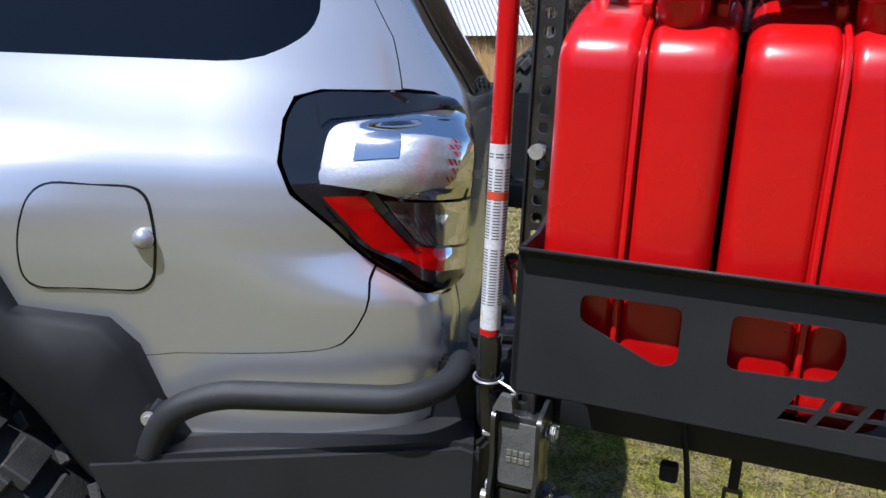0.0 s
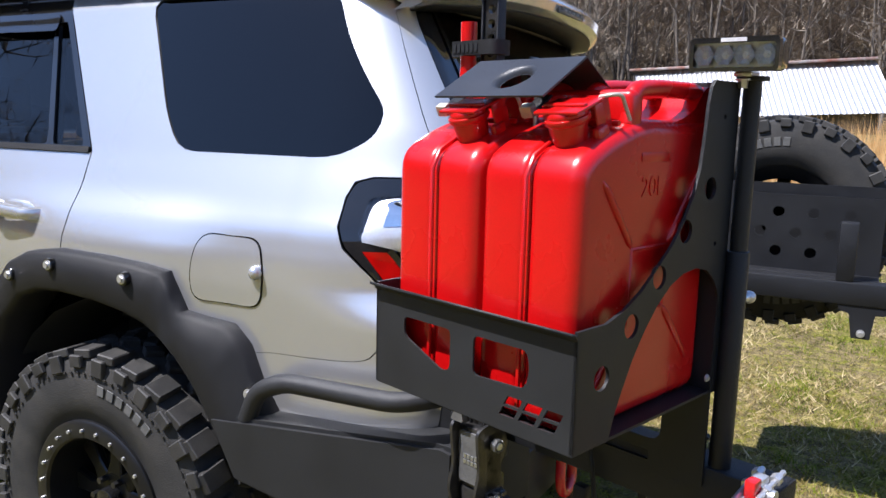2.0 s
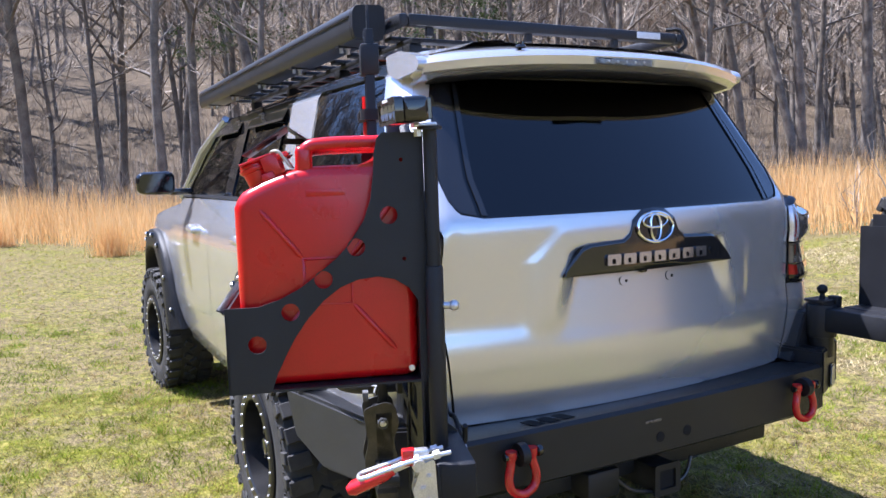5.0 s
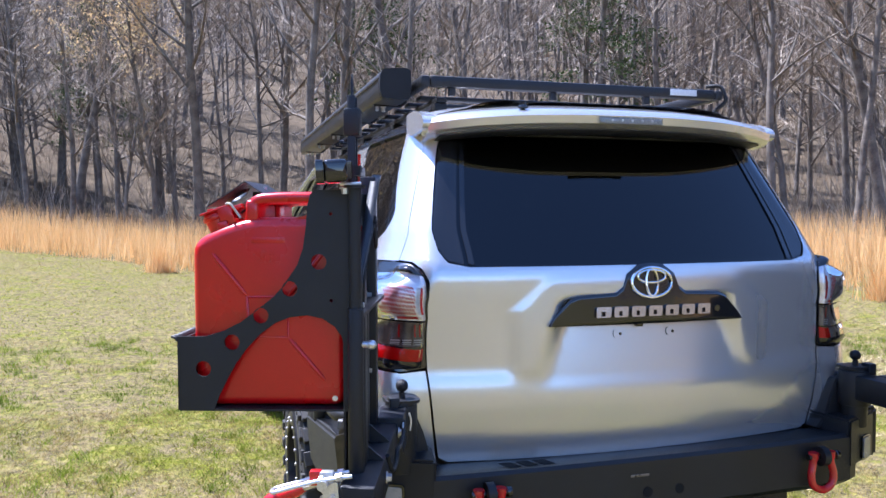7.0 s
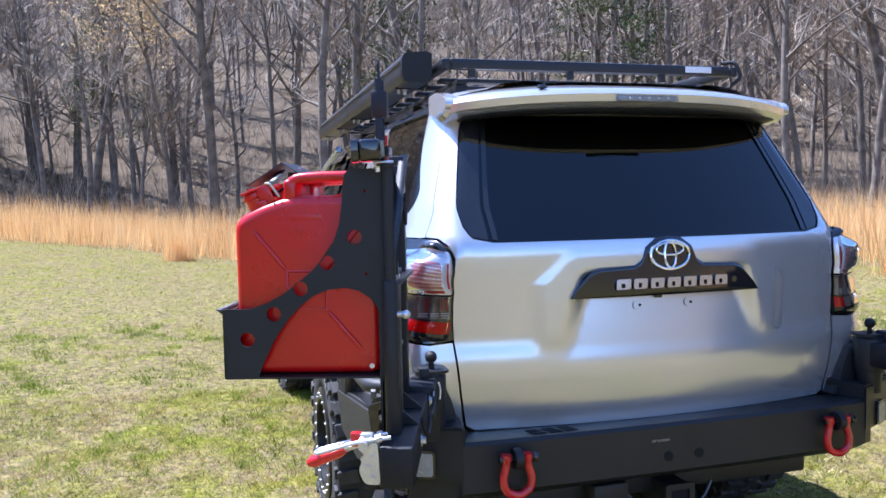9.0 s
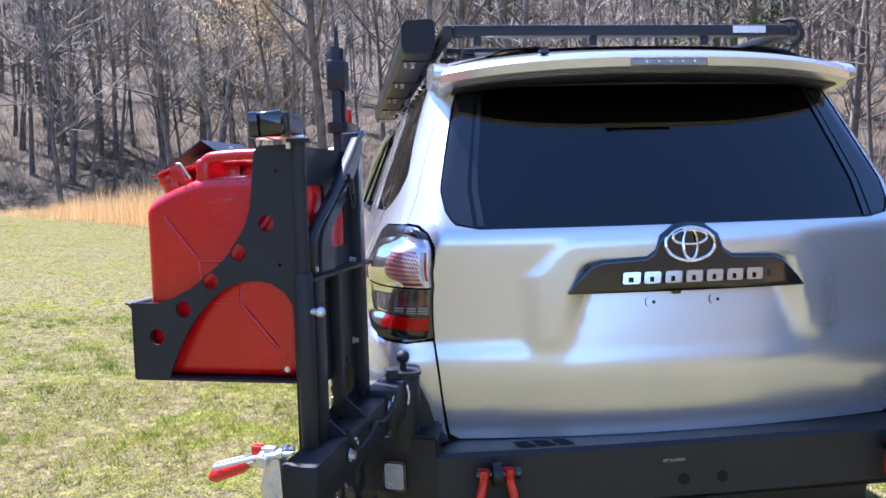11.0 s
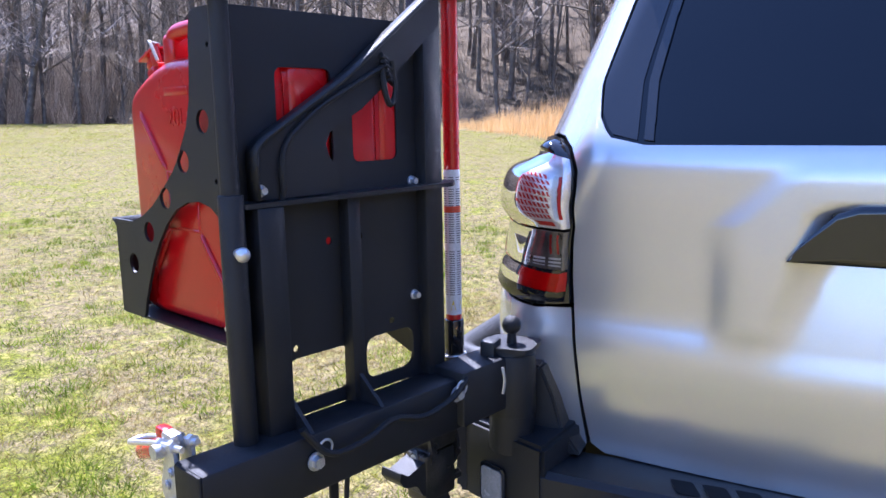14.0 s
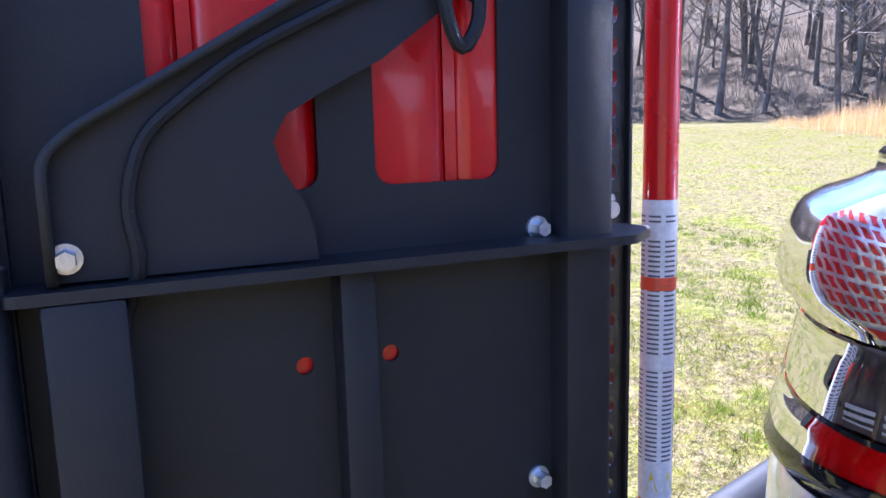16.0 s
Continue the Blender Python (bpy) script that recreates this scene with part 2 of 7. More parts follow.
def lathe(profile, axis_m, seg=48, bm=None):
    """Turns a profile of (radius, height) round the local z axis."""
    out = bm or bmesh.new()
    rings = []
    for r, h in profile:
        rings.append([out.verts.new(axis_m @ Vector((r * math.cos(k * math.tau / seg), r * math.sin(k * math.tau / seg), h))) for k in range(seg)])
    for a, b in zip(rings, rings[1:]):
        for k in range(seg):
            out.faces.new((a[k], a[(k + 1) % seg], b[(k + 1) % seg], b[k]))
    return out


def bolt(parent, p, d, r=0.009, h=0.008, material=CHROME, name="bolt"):
    """A hexagon bolt head with its washer at p, pointing along d."""
    p, d = Vector(p), Vector(d).normalized()
    bm = cyl(p, p + d * 0.0025, r * 1.45, seg=16)
    cyl(p + d * 0.0025, p + d * h, r, r * 0.92, seg=6, bm=bm)
    return part(name, bm, material, parent)


# ---- ground height ----
def ground_z(x, y):
    """The meadow: it climbs gently towards the woods all round the car."""
    up = 0.045 * min(max(-x, -30), 26) + 0.02 * max(0.0, -x - 26)
    side = -0.03 * min(max(y, -14), 2) + 0.04 * min(max(y - 2, 0), 8)
    up += 0.025 * min(max(0.0, math.hypot(x, y) - 5), 40)
    d = max(0.0, -x - 33, -0.85 * x + 0.35 * y - 29, -y - 60, y - 62) * 0.36
    bumps = 0.03 * noise.noise((x * 0.35, y * 0.35, 0)) + 0.012 * noise.noise((x * 1.7, y * 1.7, 3))
    return -0.03 + up + side + d + bumps


# ---- the car's shell: one surface, s runs from the middle of the tail round the corner and forward along the side ----
CAR = Matrix.Translation((0, 0, 1.1)) @ pose(0, 0, 0, 0, 2.6, 0) @ Matrix.Translation((0, 0, -1.1))
HALF = [(0.40, 0.885), (0.55, 0.925), (0.70, 0.944), (0.9, 0.948), (1.03, 0.95), (1.10, 0.945), (1.17, 0.93), (1.22, 0.905), (1.33, 0.855), (1.74, 0.690), (1.79, 0.645), (1.83, 0.55)]
TAIL = [(0.64, -0.022), (0.69, -0.017), (0.712, -0.019), (0.735, -0.013), (0.78, -0.004), (0.85, 0.003), (0.90, 0.004), (0.925, 0.001), (0.965, -0.008), (0.985, -0.009), (1.1, -0.006), (1.2, -0.001), (1.25, 0.0), (1.29, -0.01), (1.33, -0.035), (1.38, -0.068), (1.72, -0.285), (1.80, -0.37)]
CORNER = [(0.5, 0.20), (1.25, 0.20), (1.4, 0.15), (1.8, 0.12)]
S1, S2, XC = 0.76, 1.24, -0.50


def table(tab, z, soft=0.014):
    zs, vs = [a for a, b in tab], [b for a, b in tab]
    return float(np.mean(np.interp([z - soft, z - soft / 2, z, z + soft / 2, z + soft], zs, vs)))


def step(a, b, v):
    f = min(1.0, max(0.0, (v - a) / (b - a)))
    return f * f * (3 - 2 * f)


def half_width(x, z):
    w = table(HALF, z)
    w += 0.03 * math.exp(-((x + 1.05) / 0.33) ** 4) * step(1.25, 1.08, z)
    w += 0.02 * math.exp(-((x + 3.85) / 0.45) ** 4) * step(1.2, 1.0, z)
    if x > -1.2:
        w -= 0.02 * ((x + 1.2) / 0.7) ** 2 if x < XC else 0.02
    if x < -3.9:
        w -= 0.16 * (-3.9 - x) ** 2
    return w


def tail_relief(y, z):
    """The recess round emblem and number plate: a flat field leaning back, inside a raised frame."""
    a = abs(y)
    edge = 0.395 - 0.32 * (z - 0.93)
    inner = (1 - step(edge - 0.068, edge + 0.014, a)) * (1 - step(1.160, 1.192, z)) * step(0.86, 0.945, z)
    frame_ = (1 - step(0.415, 0.485, a + 1.1 * max(0.0, z - 1.15))) * (1 - step(1.222, 1.262, z)) * step(0.89, 0.975, z)
    x = table(TAIL, z)
    raise_to = float(np.interp(z, [0.93, 1.0, 1.1, 1.25], [0.003, 0.004, 0.005, 0.003]))
    field = float(np.interp(z, [0.86, 1.12, 1.22], [0.007, -0.031, -0.037]))
    return (raise_to - x) * frame_ * (1 - inner) + (field - x) * inner


def shell(s, z, out=0.0):
    """A point of the left half of the shell (mirrored for s < 0), raised by out along its normal."""
    if out:
        e = 0.004
        p = shell(s, z)
        n = (shell(s + e, z) - shell(s - e, z)).cross(shell(s, z + e) - shell(s, z - e)).normalized()
        return p - n * out
    a = abs(s)
    w, by = half_width(XC, z), table(CORNER, z)
    yc, xr = w - by, table(TAIL, z)
    if a <= S1:
        y = yc * a / S1
        q = Vector((xr - 0.075 * (y / 0.75) ** 2 + tail_relief(y, z), -y, z))
    elif a <= S2:
        g = (a - S1) / (S2 - S1) * math.pi / 2
        x1 = xr - 0.075 * (yc / 0.75) ** 2
        k = 0.52 + 0.48 * step(0.96, 1.06, z)
        q = Vector((XC + (x1 - XC) * max(0.0, math.cos(g)) ** k, -(yc + by * max(0.0, math.sin(g)) ** k), z))
    else:
        x = XC - (a - S2)
        q = Vector((x, -half_width(x, z), z))
    return q if s >= 0 else Vector((q.x, -q.y, q.z))


def clip(poly, k, v, keep_above):
    out, n = [], len(poly)
    for i in range(n):
        a, b = poly[i], poly[(i + 1) % n]
        ia, ib = (a[k] >= v) == keep_above or a[k] == v, (b[k] >= v) == keep_above or b[k] == v
        if ia:
            out.append(a)
        if ia != ib:
            f = (v - a[k]) / (b[k] - a[k])
            out.append((a[0] + (b[0] - a[0]) * f, a[1] + (b[1] - a[1]) * f))
    return out


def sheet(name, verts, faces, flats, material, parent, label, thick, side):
    """Painted sheet metal: a smooth outer skin with the shell's own normals and a rim turned inwards, blackened for the
    shade in the gaps.
    """
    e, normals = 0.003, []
    for s, z in flats:
        n = (shell(s - e, z) - shell(s + e, z)).cross(shell(s, z + e) - shell(s, z - e)).normalized()
        n.y *= side
        normals.append(n)
    if sum(n.dot(Vector(v) - Vector((-1.6, 0, 1.0))) for n, v in zip(normals, verts)) < 0:
        normals = [-n for n in normals]
    skin = []
    for f in faces:
        pts = [Vector(verts[k]) for k in f]
        turn = sum(((p - pts[0]).cross(q - pts[0]) for p, q in zip(pts, pts[1:])), Vector((0, 0, 0)))
        skin.append(f if turn.dot(normals[f[0]]) > 0 else f[::-1])
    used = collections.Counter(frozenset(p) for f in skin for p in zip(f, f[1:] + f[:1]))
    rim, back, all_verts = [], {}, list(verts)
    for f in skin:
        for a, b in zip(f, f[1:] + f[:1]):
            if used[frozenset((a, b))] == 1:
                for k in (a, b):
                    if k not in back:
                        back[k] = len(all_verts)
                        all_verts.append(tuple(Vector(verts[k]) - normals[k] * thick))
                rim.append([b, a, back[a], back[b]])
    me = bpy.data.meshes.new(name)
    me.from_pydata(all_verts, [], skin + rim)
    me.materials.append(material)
    # Rim coloured black, standing for the shade inside the panel gaps.
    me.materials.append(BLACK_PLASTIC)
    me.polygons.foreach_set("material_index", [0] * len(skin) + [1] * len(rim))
    me.shade_smooth()
    count = sum(len(f) for f in skin)
    me.normals_split_custom_set([normals[k] for f in skin for k in f] + [Vector((0, 0, 0))] * (len(me.loops) - count))
    ob = new(name, me)
    ob.parent = parent
    return tagged(ob, label)


def panel(name, poly, material, parent, label="", ds=0.05, dz=0.03, out=0.0, thick=0.010, side=1, raised=None, holes=()):
    """A sheet of the shell inside the outline (s, z), without the holes, cut into small cells."""
    verts, faces, flats, seen = [], [], [], {}

    def vert(s, z):
        i, j = round(s * 1600), round(z * 1600)
        key = next((q for q in ((i, j), (i - 1, j), (i + 1, j), (i, j - 1), (i, j + 1), (i - 1, j - 1), (i + 1, j + 1), (i - 1, j + 1), (i + 1, j - 1)) if q in seen and math.dist(flats[seen[q]], (s, z)) < 0.0006), (i, j))
        if key not in seen:
            p = shell(s, z, out + (raised(s, z) if raised else 0.0))
            seen[key] = len(verts)
            verts.append((p.x, p.y * side, p.z))
            flats.append((s, z))
        return seen[key]

    loops, cells = [poly, *holes], collections.defaultdict(list)
    flat = [q for loop in loops for q in loop]
    for tri in tessellate_polygon([[Vector((q[0], q[1], 0)) for q in loop] for loop in loops]):
        t = [flat[i] for i in tri]
        for i in range(math.floor(min(q[0] for q in t) / ds), math.ceil(max(q[0] for q in t) / ds)):
            col = clip(clip(t, 0, i * ds, True), 0, (i + 1) * ds, False)
            if len(col) < 3:
                continue
            for j in range(math.floor(min(q[1] for q in col) / dz), math.ceil(max(q[1] for q in col) / dz)):
                piece = clip(clip(col, 1, j * dz, True), 1, (j + 1) * dz, False)
                if len(piece) >= 3:
                    cells[i, j].append(piece)

    def area(q):
        return sum(a[0] * b[1] - b[0] * a[1] for a, b in zip(q, q[1:] + q[:1])) / 2

    whole = {c for c, pieces in cells.items() if sum(abs(area(q)) for q in pieces) > 0.9995 * ds * dz}

    def border(i, j, di, dj):
        """Points of a cut neighbour on the side that it shares with this whole cell."""
        if (i + di, j + dj) in whole:
            return []
        k, v = (0, (i + max(di, 0)) * ds) if di else (1, (j + max(dj, 0)) * dz)
        return [q for piece in cells.get((i + di, j + dj), ()) for q in piece if abs(q[k] - v) < 1e-6]

    for (i, j), pieces in cells.items():
        if (i, j) in whole:
            a, b, c, d = (i * ds, j * dz), ((i + 1) * ds, j * dz), ((i + 1) * ds, (j + 1) * dz), (i * ds, (j + 1) * dz)
            pieces = [[a, *sorted(border(i, j, 0, -1)), b, *sorted(border(i, j, 1, 0), key=lambda q: q[1]), c, *sorted(border(i, j, 0, 1), reverse=True), d, *sorted(border(i, j, -1, 0), key=lambda q: -q[1])]]
        for piece in pieces:
            ids = []
            for q in piece:
                k = vert(*q)
                if k not in ids:
                    ids.append(k)
            turn = area([flats[k] for k in ids]) if len(ids) >= 3 else 0.0
            if abs(turn) > 5e-10:
                faces.append(ids if turn > 0 else ids[::-1])
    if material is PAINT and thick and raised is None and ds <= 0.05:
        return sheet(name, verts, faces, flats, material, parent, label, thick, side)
    me = bpy.data.meshes.new(name)
    me.from_pydata(verts, [], faces)
    bm = bmesh.new()
    bm.from_mesh(me)
    bpy.data.meshes.remove(me)
    bmesh.ops.remove_doubles(bm, verts=bm.verts, dist=min(0.0016, 0.12 * ds))
    bmesh.ops.dissolve_degenerate(bm, edges=bm.edges, dist=0.0004)
    if sum(f.normal.dot(f.calc_center_median() - Vector((-1.6, 0, 1.0))) * f.calc_area() for f in bm.faces) < 0:
        bmesh.ops.reverse_faces(bm, faces=bm.faces)
    ob = part(name, bm, material, parent, label, "keep")
    if thick:
        so = ob.modifiers.new("thickness", "SOLIDIFY")
        so.thickness, so.offset = thick, -1
        ob.modifiers.new("sharp_edges", "EDGE_SPLIT").split_angle = radians(40)
        even = ob.modifiers.new("even_shading", "WEIGHTED_NORMAL")
        even.mode, even.weight, even.keep_sharp = "FACE_AREA", 80, True
    return ob


def xs(pts):
    return [(0.74 - x, z) for x, z in pts]


def mirrored(half):
    return half + [(-s, z) for s, z in half[::-1]]


suv = thing("suv", "silver lifted four-door SUV with black fender flares, parked on grass", "car", CAR)

# outlines of the rear and the left side
REAR_GLASS = mirrored([(0.0, 1.280), (0.67, 1.284), (0.745, 1.297), (0.790, 1.335), (0.818, 1.395), (0.882, 1.66), (0.878, 1.70), (0.84, 1.715), (0.0, 1.722)][1:-1])
TAILGATE = mirrored([(0.0, 0.685), (0.69, 0.685), (0.718, 0.70), (0.733, 0.80), (0.749, 0.97), (0.753, 1.06), (0.758, 1.13), (0.785, 1.193), (0.815, 1.238), (0.860, 1.279), (0.91, 1.300), (0.972, 1.304), (0.946, 1.385), (0.955, 1.44), (0.973, 1.60), (0.985, 1.735), (0.0, 1.745)][1:-1])
LIGHT = round_poly([(0.753, 0.978), (0.80, 0.972), (0.909, 0.981), (0.963, 0.990), (1.012, 1.031), (1.058, 1.086), (1.116, 1.144), (1.134, 1.19), (1.134, 1.25), (1.122, 1.283), (1.09, 1.295), (0.985, 1.297), (0.915, 1.294), (0.866, 1.276), (0.821, 1.236), (0.791, 1.193), (0.764, 1.13), (0.758, 1.06)], 0.012, 3)
QWIN = round_poly(xs([(-0.885, 1.337), (-0.43, 1.337), (-0.345, 1.39), (-0.315, 1.45), (-0.50, 1.742), (-1.13, 1.748), (-1.05, 1.60), (-0.96, 1.43)]), 0.06)
QUARTER = [(0.975, 1.302), (0.949, 1.385), (0.958, 1.44), (0.976, 1.60), (0.988, 1.79)] + xs([(-1.50, 1.79), (-1.44, 1.70), (-1.199, 1.325), (-1.188, 1.13), (-1.198, 1.00), (-0.92, 0.98), (-0.74, 0.90), (-0.60, 0.873)]) + [(1.301, 0.871), (1.233, 0.880), (1.195, 0.886), (1.164, 0.8915), (1.146, 0.897), (1.131, 0.906), (1.112, 0.927), (1.082, 0.972), (1.042, 1.008), (1.015, 1.028), (1.063, 1.083), (1.121, 1.140), (1.139, 1.188), (1.139, 1.252), (1.126, 1.288), (1.092, 1.300)]
CORNER_PANEL = [(1.34, 0.8673), (1.301, 0.8698), (1.233, 0.8788), (1.195, 0.8848), (1.1635, 0.8903), (1.145, 0.8958), (1.129, 0.9040), (1.110, 0.9250), (1.080, 0.9700), (1.0405, 1.0055), (1.0130, 1.0250), (0.964, 0.985), (0.909, 0.976), (0.80, 0.966), (0.756, 0.971), (0.740, 0.80), (0.727, 0.695), (0.80, 0.69), (1.1, 0.695), (1.25, 0.71), (1.36, 0.72)]
REAR_DOOR = xs([(-1.203, 1.32), (-1.192, 1.13), (-1.202, 1.00), (-1.40, 0.95), (-1.50, 0.75), (-1.55, 0.52), (-1.60, 0.50), (-2.215, 0.50), (-2.208, 0.70), (-2.198, 1.0), (-2.175, 1.32)])
FRONT_DOOR = xs([(-2.180, 1.32), (-2.203, 1.0), (-2.213, 0.70), (-2.220, 0.50), (-3.16, 0.50), (-3.27, 0.62), (-3.33, 0.80), (-3.40, 1.10), (-3.36, 1.27), (-3.28, 1.31)])
FENDER = xs([(-3.366, 1.27), (-3.405, 1.10), (-3.335, 0.80), (-3.275, 0.62), (-3.34, 0.70), (-3.48, 0.92), (-3.70, 1.02), (-4.0, 1.02), (-4.22, 0.92), (-4.35, 0.70), (-4.55, 0.68), (-4.62, 0.95), (-4.50, 1.10), (-4.1, 1.19), (-3.6, 1.25)])
SILL = xs([(-1.58, 0.494), (-3.2, 0.494), (-3.2, 0.42), (-1.58, 0.42)])
FRAME = xs([(-1.207, 1.325), (-1.448, 1.70), (-1.50, 1.79), (-2.35, 1.79), (-2.92, 1.755), (-3.17, 1.60), (-3.39, 1.325)])
GLASS_RQ = round_poly(xs([(-1.245, 1.338), (-1.375, 1.338), (-1.508, 1.692), (-1.472, 1.70)]), 0.012)
GLASS_R = round_poly(xs([(-1.40, 1.338), (-2.03, 1.335), (-2.182, 1.690), (-1.532, 1.705)]), 0.02)
GLASS_F = round_poly(xs([(-2.19, 1.335), (-3.22, 1.335), (-3.09, 1.56), (-2.93, 1.685), (-2.352, 1.705)]), 0.02)

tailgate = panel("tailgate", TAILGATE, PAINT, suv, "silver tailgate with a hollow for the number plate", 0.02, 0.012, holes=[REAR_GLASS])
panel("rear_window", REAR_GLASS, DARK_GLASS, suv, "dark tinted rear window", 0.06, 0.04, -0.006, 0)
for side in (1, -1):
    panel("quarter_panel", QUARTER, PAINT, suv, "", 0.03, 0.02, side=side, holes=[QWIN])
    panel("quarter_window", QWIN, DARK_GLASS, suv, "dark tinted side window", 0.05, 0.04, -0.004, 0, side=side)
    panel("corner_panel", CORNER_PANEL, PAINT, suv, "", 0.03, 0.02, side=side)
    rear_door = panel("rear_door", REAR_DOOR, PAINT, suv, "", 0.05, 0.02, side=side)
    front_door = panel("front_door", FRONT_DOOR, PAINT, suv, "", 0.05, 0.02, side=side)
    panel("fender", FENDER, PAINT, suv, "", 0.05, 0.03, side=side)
    panel("sill", SILL, PAINT, suv, "", 0.2, 0.04, -0.015, side=side)
    panel("window_frame", FRAME, GLOSS_BLACK, suv, "gloss black window surround", 0.05, 0.03, -0.003, side=side, holes=[GLASS_RQ, GLASS_R, GLASS_F])
    # Inner lining added to block sun glints showing through the rear window.
    panel("frame_lining", FRAME, SEAT, suv, "", 0.1, 0.06, -0.030, 0.006, side=side, holes=[GLASS_RQ, GLASS_R, GLASS_F])
    panel("door_window", GLASS_R, TINT_GLASS, suv, "", 0.2, 0.06, -0.010, 0, side=side)
    panel("quarter_light", GLASS_RQ, TINT_GLASS, suv, "", 0.2, 0.06, -0.010, 0, side=side)
    panel("door_window", GLASS_F, TINT_GLASS, suv, "", 0.2, 0.06, -0.010, 0, side=side)
    # rain guards over the door windows
    for a, b in ((-1.50, -2.14), (-2.32, -2.92)):
        strip = xs([(a + 0.02, 1.662), (a - 0.01, 1.724), (b, 1.719), (b + 0.02, 1.662)])
        panel("rain_guard", round_poly(strip, 0.02), GLOSS_BLACK, suv, "smoked plastic rain guard", 0.05, 0.01, 0.002, 0.003, side=side, raised=lambda s, z: 0.014 * step(1.725, 1.655, z))
    # weather strip along the belt
    panel("belt_strip", xs([(-1.21, 1.318), (-1.21, 1.334), (-3.3, 1.334), (-3.3, 1.318)]), BLACK_PLASTIC, suv, "", 0.1, 0.02, 0.006, 0.006, side=side)
    # door handles in their cups
    for x, door in ((-1.42, rear_door), (-2.54, front_door)):
        y = -(half_width(x, 1.145))
        bm = ball((x, (y + 0.004) * side, 1.145), 0.09, squash=(1, 0.12, 0.42))
        part("handle_cup", bm, PAINT, door)
        path = rounded([(x - 0.10, (y + 0.01) * side, 1.158), (x - 0.085, (y - 0.035) * side, 1.158), (x + 0.085, (y - 0.035) * side, 1.150), (x + 0.10, (y + 0.01) * side, 1.150)], 0.03)
        bm = tube(path, 0.014, 10)
        bmesh.ops.scale(bm, vec=(1, 1, 1.25), verts=bm.verts, space=Matrix.Translation((0, 0, -1.154)))
        part("door_handle", bm, PAINT, door, "silver door handle")

# fuel door with its small pull
fuel_out = round_poly(xs([(-0.745, 0.982), (-0.545, 0.978), (-0.538, 1.07), (-0.555, 1.146), (-0.73, 1.150), (-0.752, 1.06)]), 0.055, 7)
panel("fuel_door_gap", fuel_out, GLOSS_BLACK, suv, "", 0.03, 0.03, 0.0006, 0)
c = (sum(p[0] for p in fuel_out) / len(fuel_out), sum(p[1] for p in fuel_out) / len(fuel_out))
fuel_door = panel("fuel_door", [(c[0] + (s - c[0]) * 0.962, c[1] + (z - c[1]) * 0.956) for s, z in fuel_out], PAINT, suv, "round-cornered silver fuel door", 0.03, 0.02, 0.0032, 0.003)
y = -half_width(-0.552, 1.068)
part("fuel_door_pull", ball((-0.558, y - 0.008, 1.066), 0.017, squash=(1.0, 0.95, 1.05)), PAINT, fuel_door)

# tail lights: black housing, bulging clear upper lens, smoked middle, red lower lens
def lamp_edge(z):
    return float(np.interp(z, [0.97, 1.06, 1.13, 1.193, 1.235, 1.262, 1.285], [0.756, 0.760, 0.766, 0.794, 0.824, 0.852, 0.888])) + 0.007


def swell(s, z):
    """How far the lamp's face stands out from the body."""
    full = float(np.interp(z, [0.978, 0.99, 1.02, 1.06, 1.115, 1.13, 1.145, 1.165, 1.19, 1.212, 1.225, 1.245, 1.262, 1.275, 1.290, 1.297], [0.010, 0.026, 0.040, 0.042, 0.034, 0.040, 0.058, 0.067, 0.071, 0.070, 0.060, 0.040, 0.024, 0.017, 0.010, 0.004]))
    at_edge = min(0.024, full)
    o = at_edge + (full - at_edge) * step(lamp_edge(z), 0.91, s)
    o += 0.018 * step(1.255, 1.268, z) * step(1.296, 1.275, z) * step(0.975, 0.915, s) * step(0.86, 0.90, s)
    flank = step(1.10, 0.95, s) * (1 - step(1.23, 1.262, z) * step(0.93, 1.01, s))
    return 0.009 + (o - 0.009) * flank


def lamp_patch(name, lower, upper, material, parent, label="", sink=0.0, side=1, grain=None, across=30, up=10, wall=True):
    """A smooth patch of the lamp between two lines of the same number of points."""
    verts, faces = [], []
    k = len(lower) - 1
    for i in range(across + 1):
        q = i / across * k
        a = min(int(q), k - 1)
        g = q - a
        lo = [lower[a][c] + (lower[a + 1][c] - lower[a][c]) * g for c in (0, 1)]
        hi = [upper[a][c] + (upper[a + 1][c] - upper[a][c]) * g for c in (0, 1)]
        for j in range(up + 1):
            v = j / up
            s, z = lo[0] + (hi[0] - lo[0]) * v, lo[1] + (hi[1] - lo[1]) * v
            first = lower[0][0] + (upper[0][0] - lower[0][0]) * v
            if wall:
                s += (lamp_edge(z) - first) * (1 - i / across) ** 3
            o = swell(s, z) - sink + (grain(s, z) if grain else 0.0)
            if i == 0 and wall:
                s, o = s - 0.002, 0.004
            p = shell(s, z, o)
            verts.append((p.x, p.y * side, p.z))
    for i in range(across):
        for j in range(up):
            a = i * (up + 1) + j
            f = (a, a + up + 1, a + up + 2, a + 1)
            faces.append(f if side > 0 else f[::-1])
    me = bpy.data.meshes.new(name)
    me.from_pydata(verts, [], faces)
    me.materials.append(material)
    me.shade_smooth()
    ob = new(name, me)
    ob.parent = parent
    return tagged(ob, label)


def ribs(s, z):
    return (0.0007 * math.sin(s * 620) + 0.0005 * math.sin(z * 420)) * step(0.96, 0.93, s)


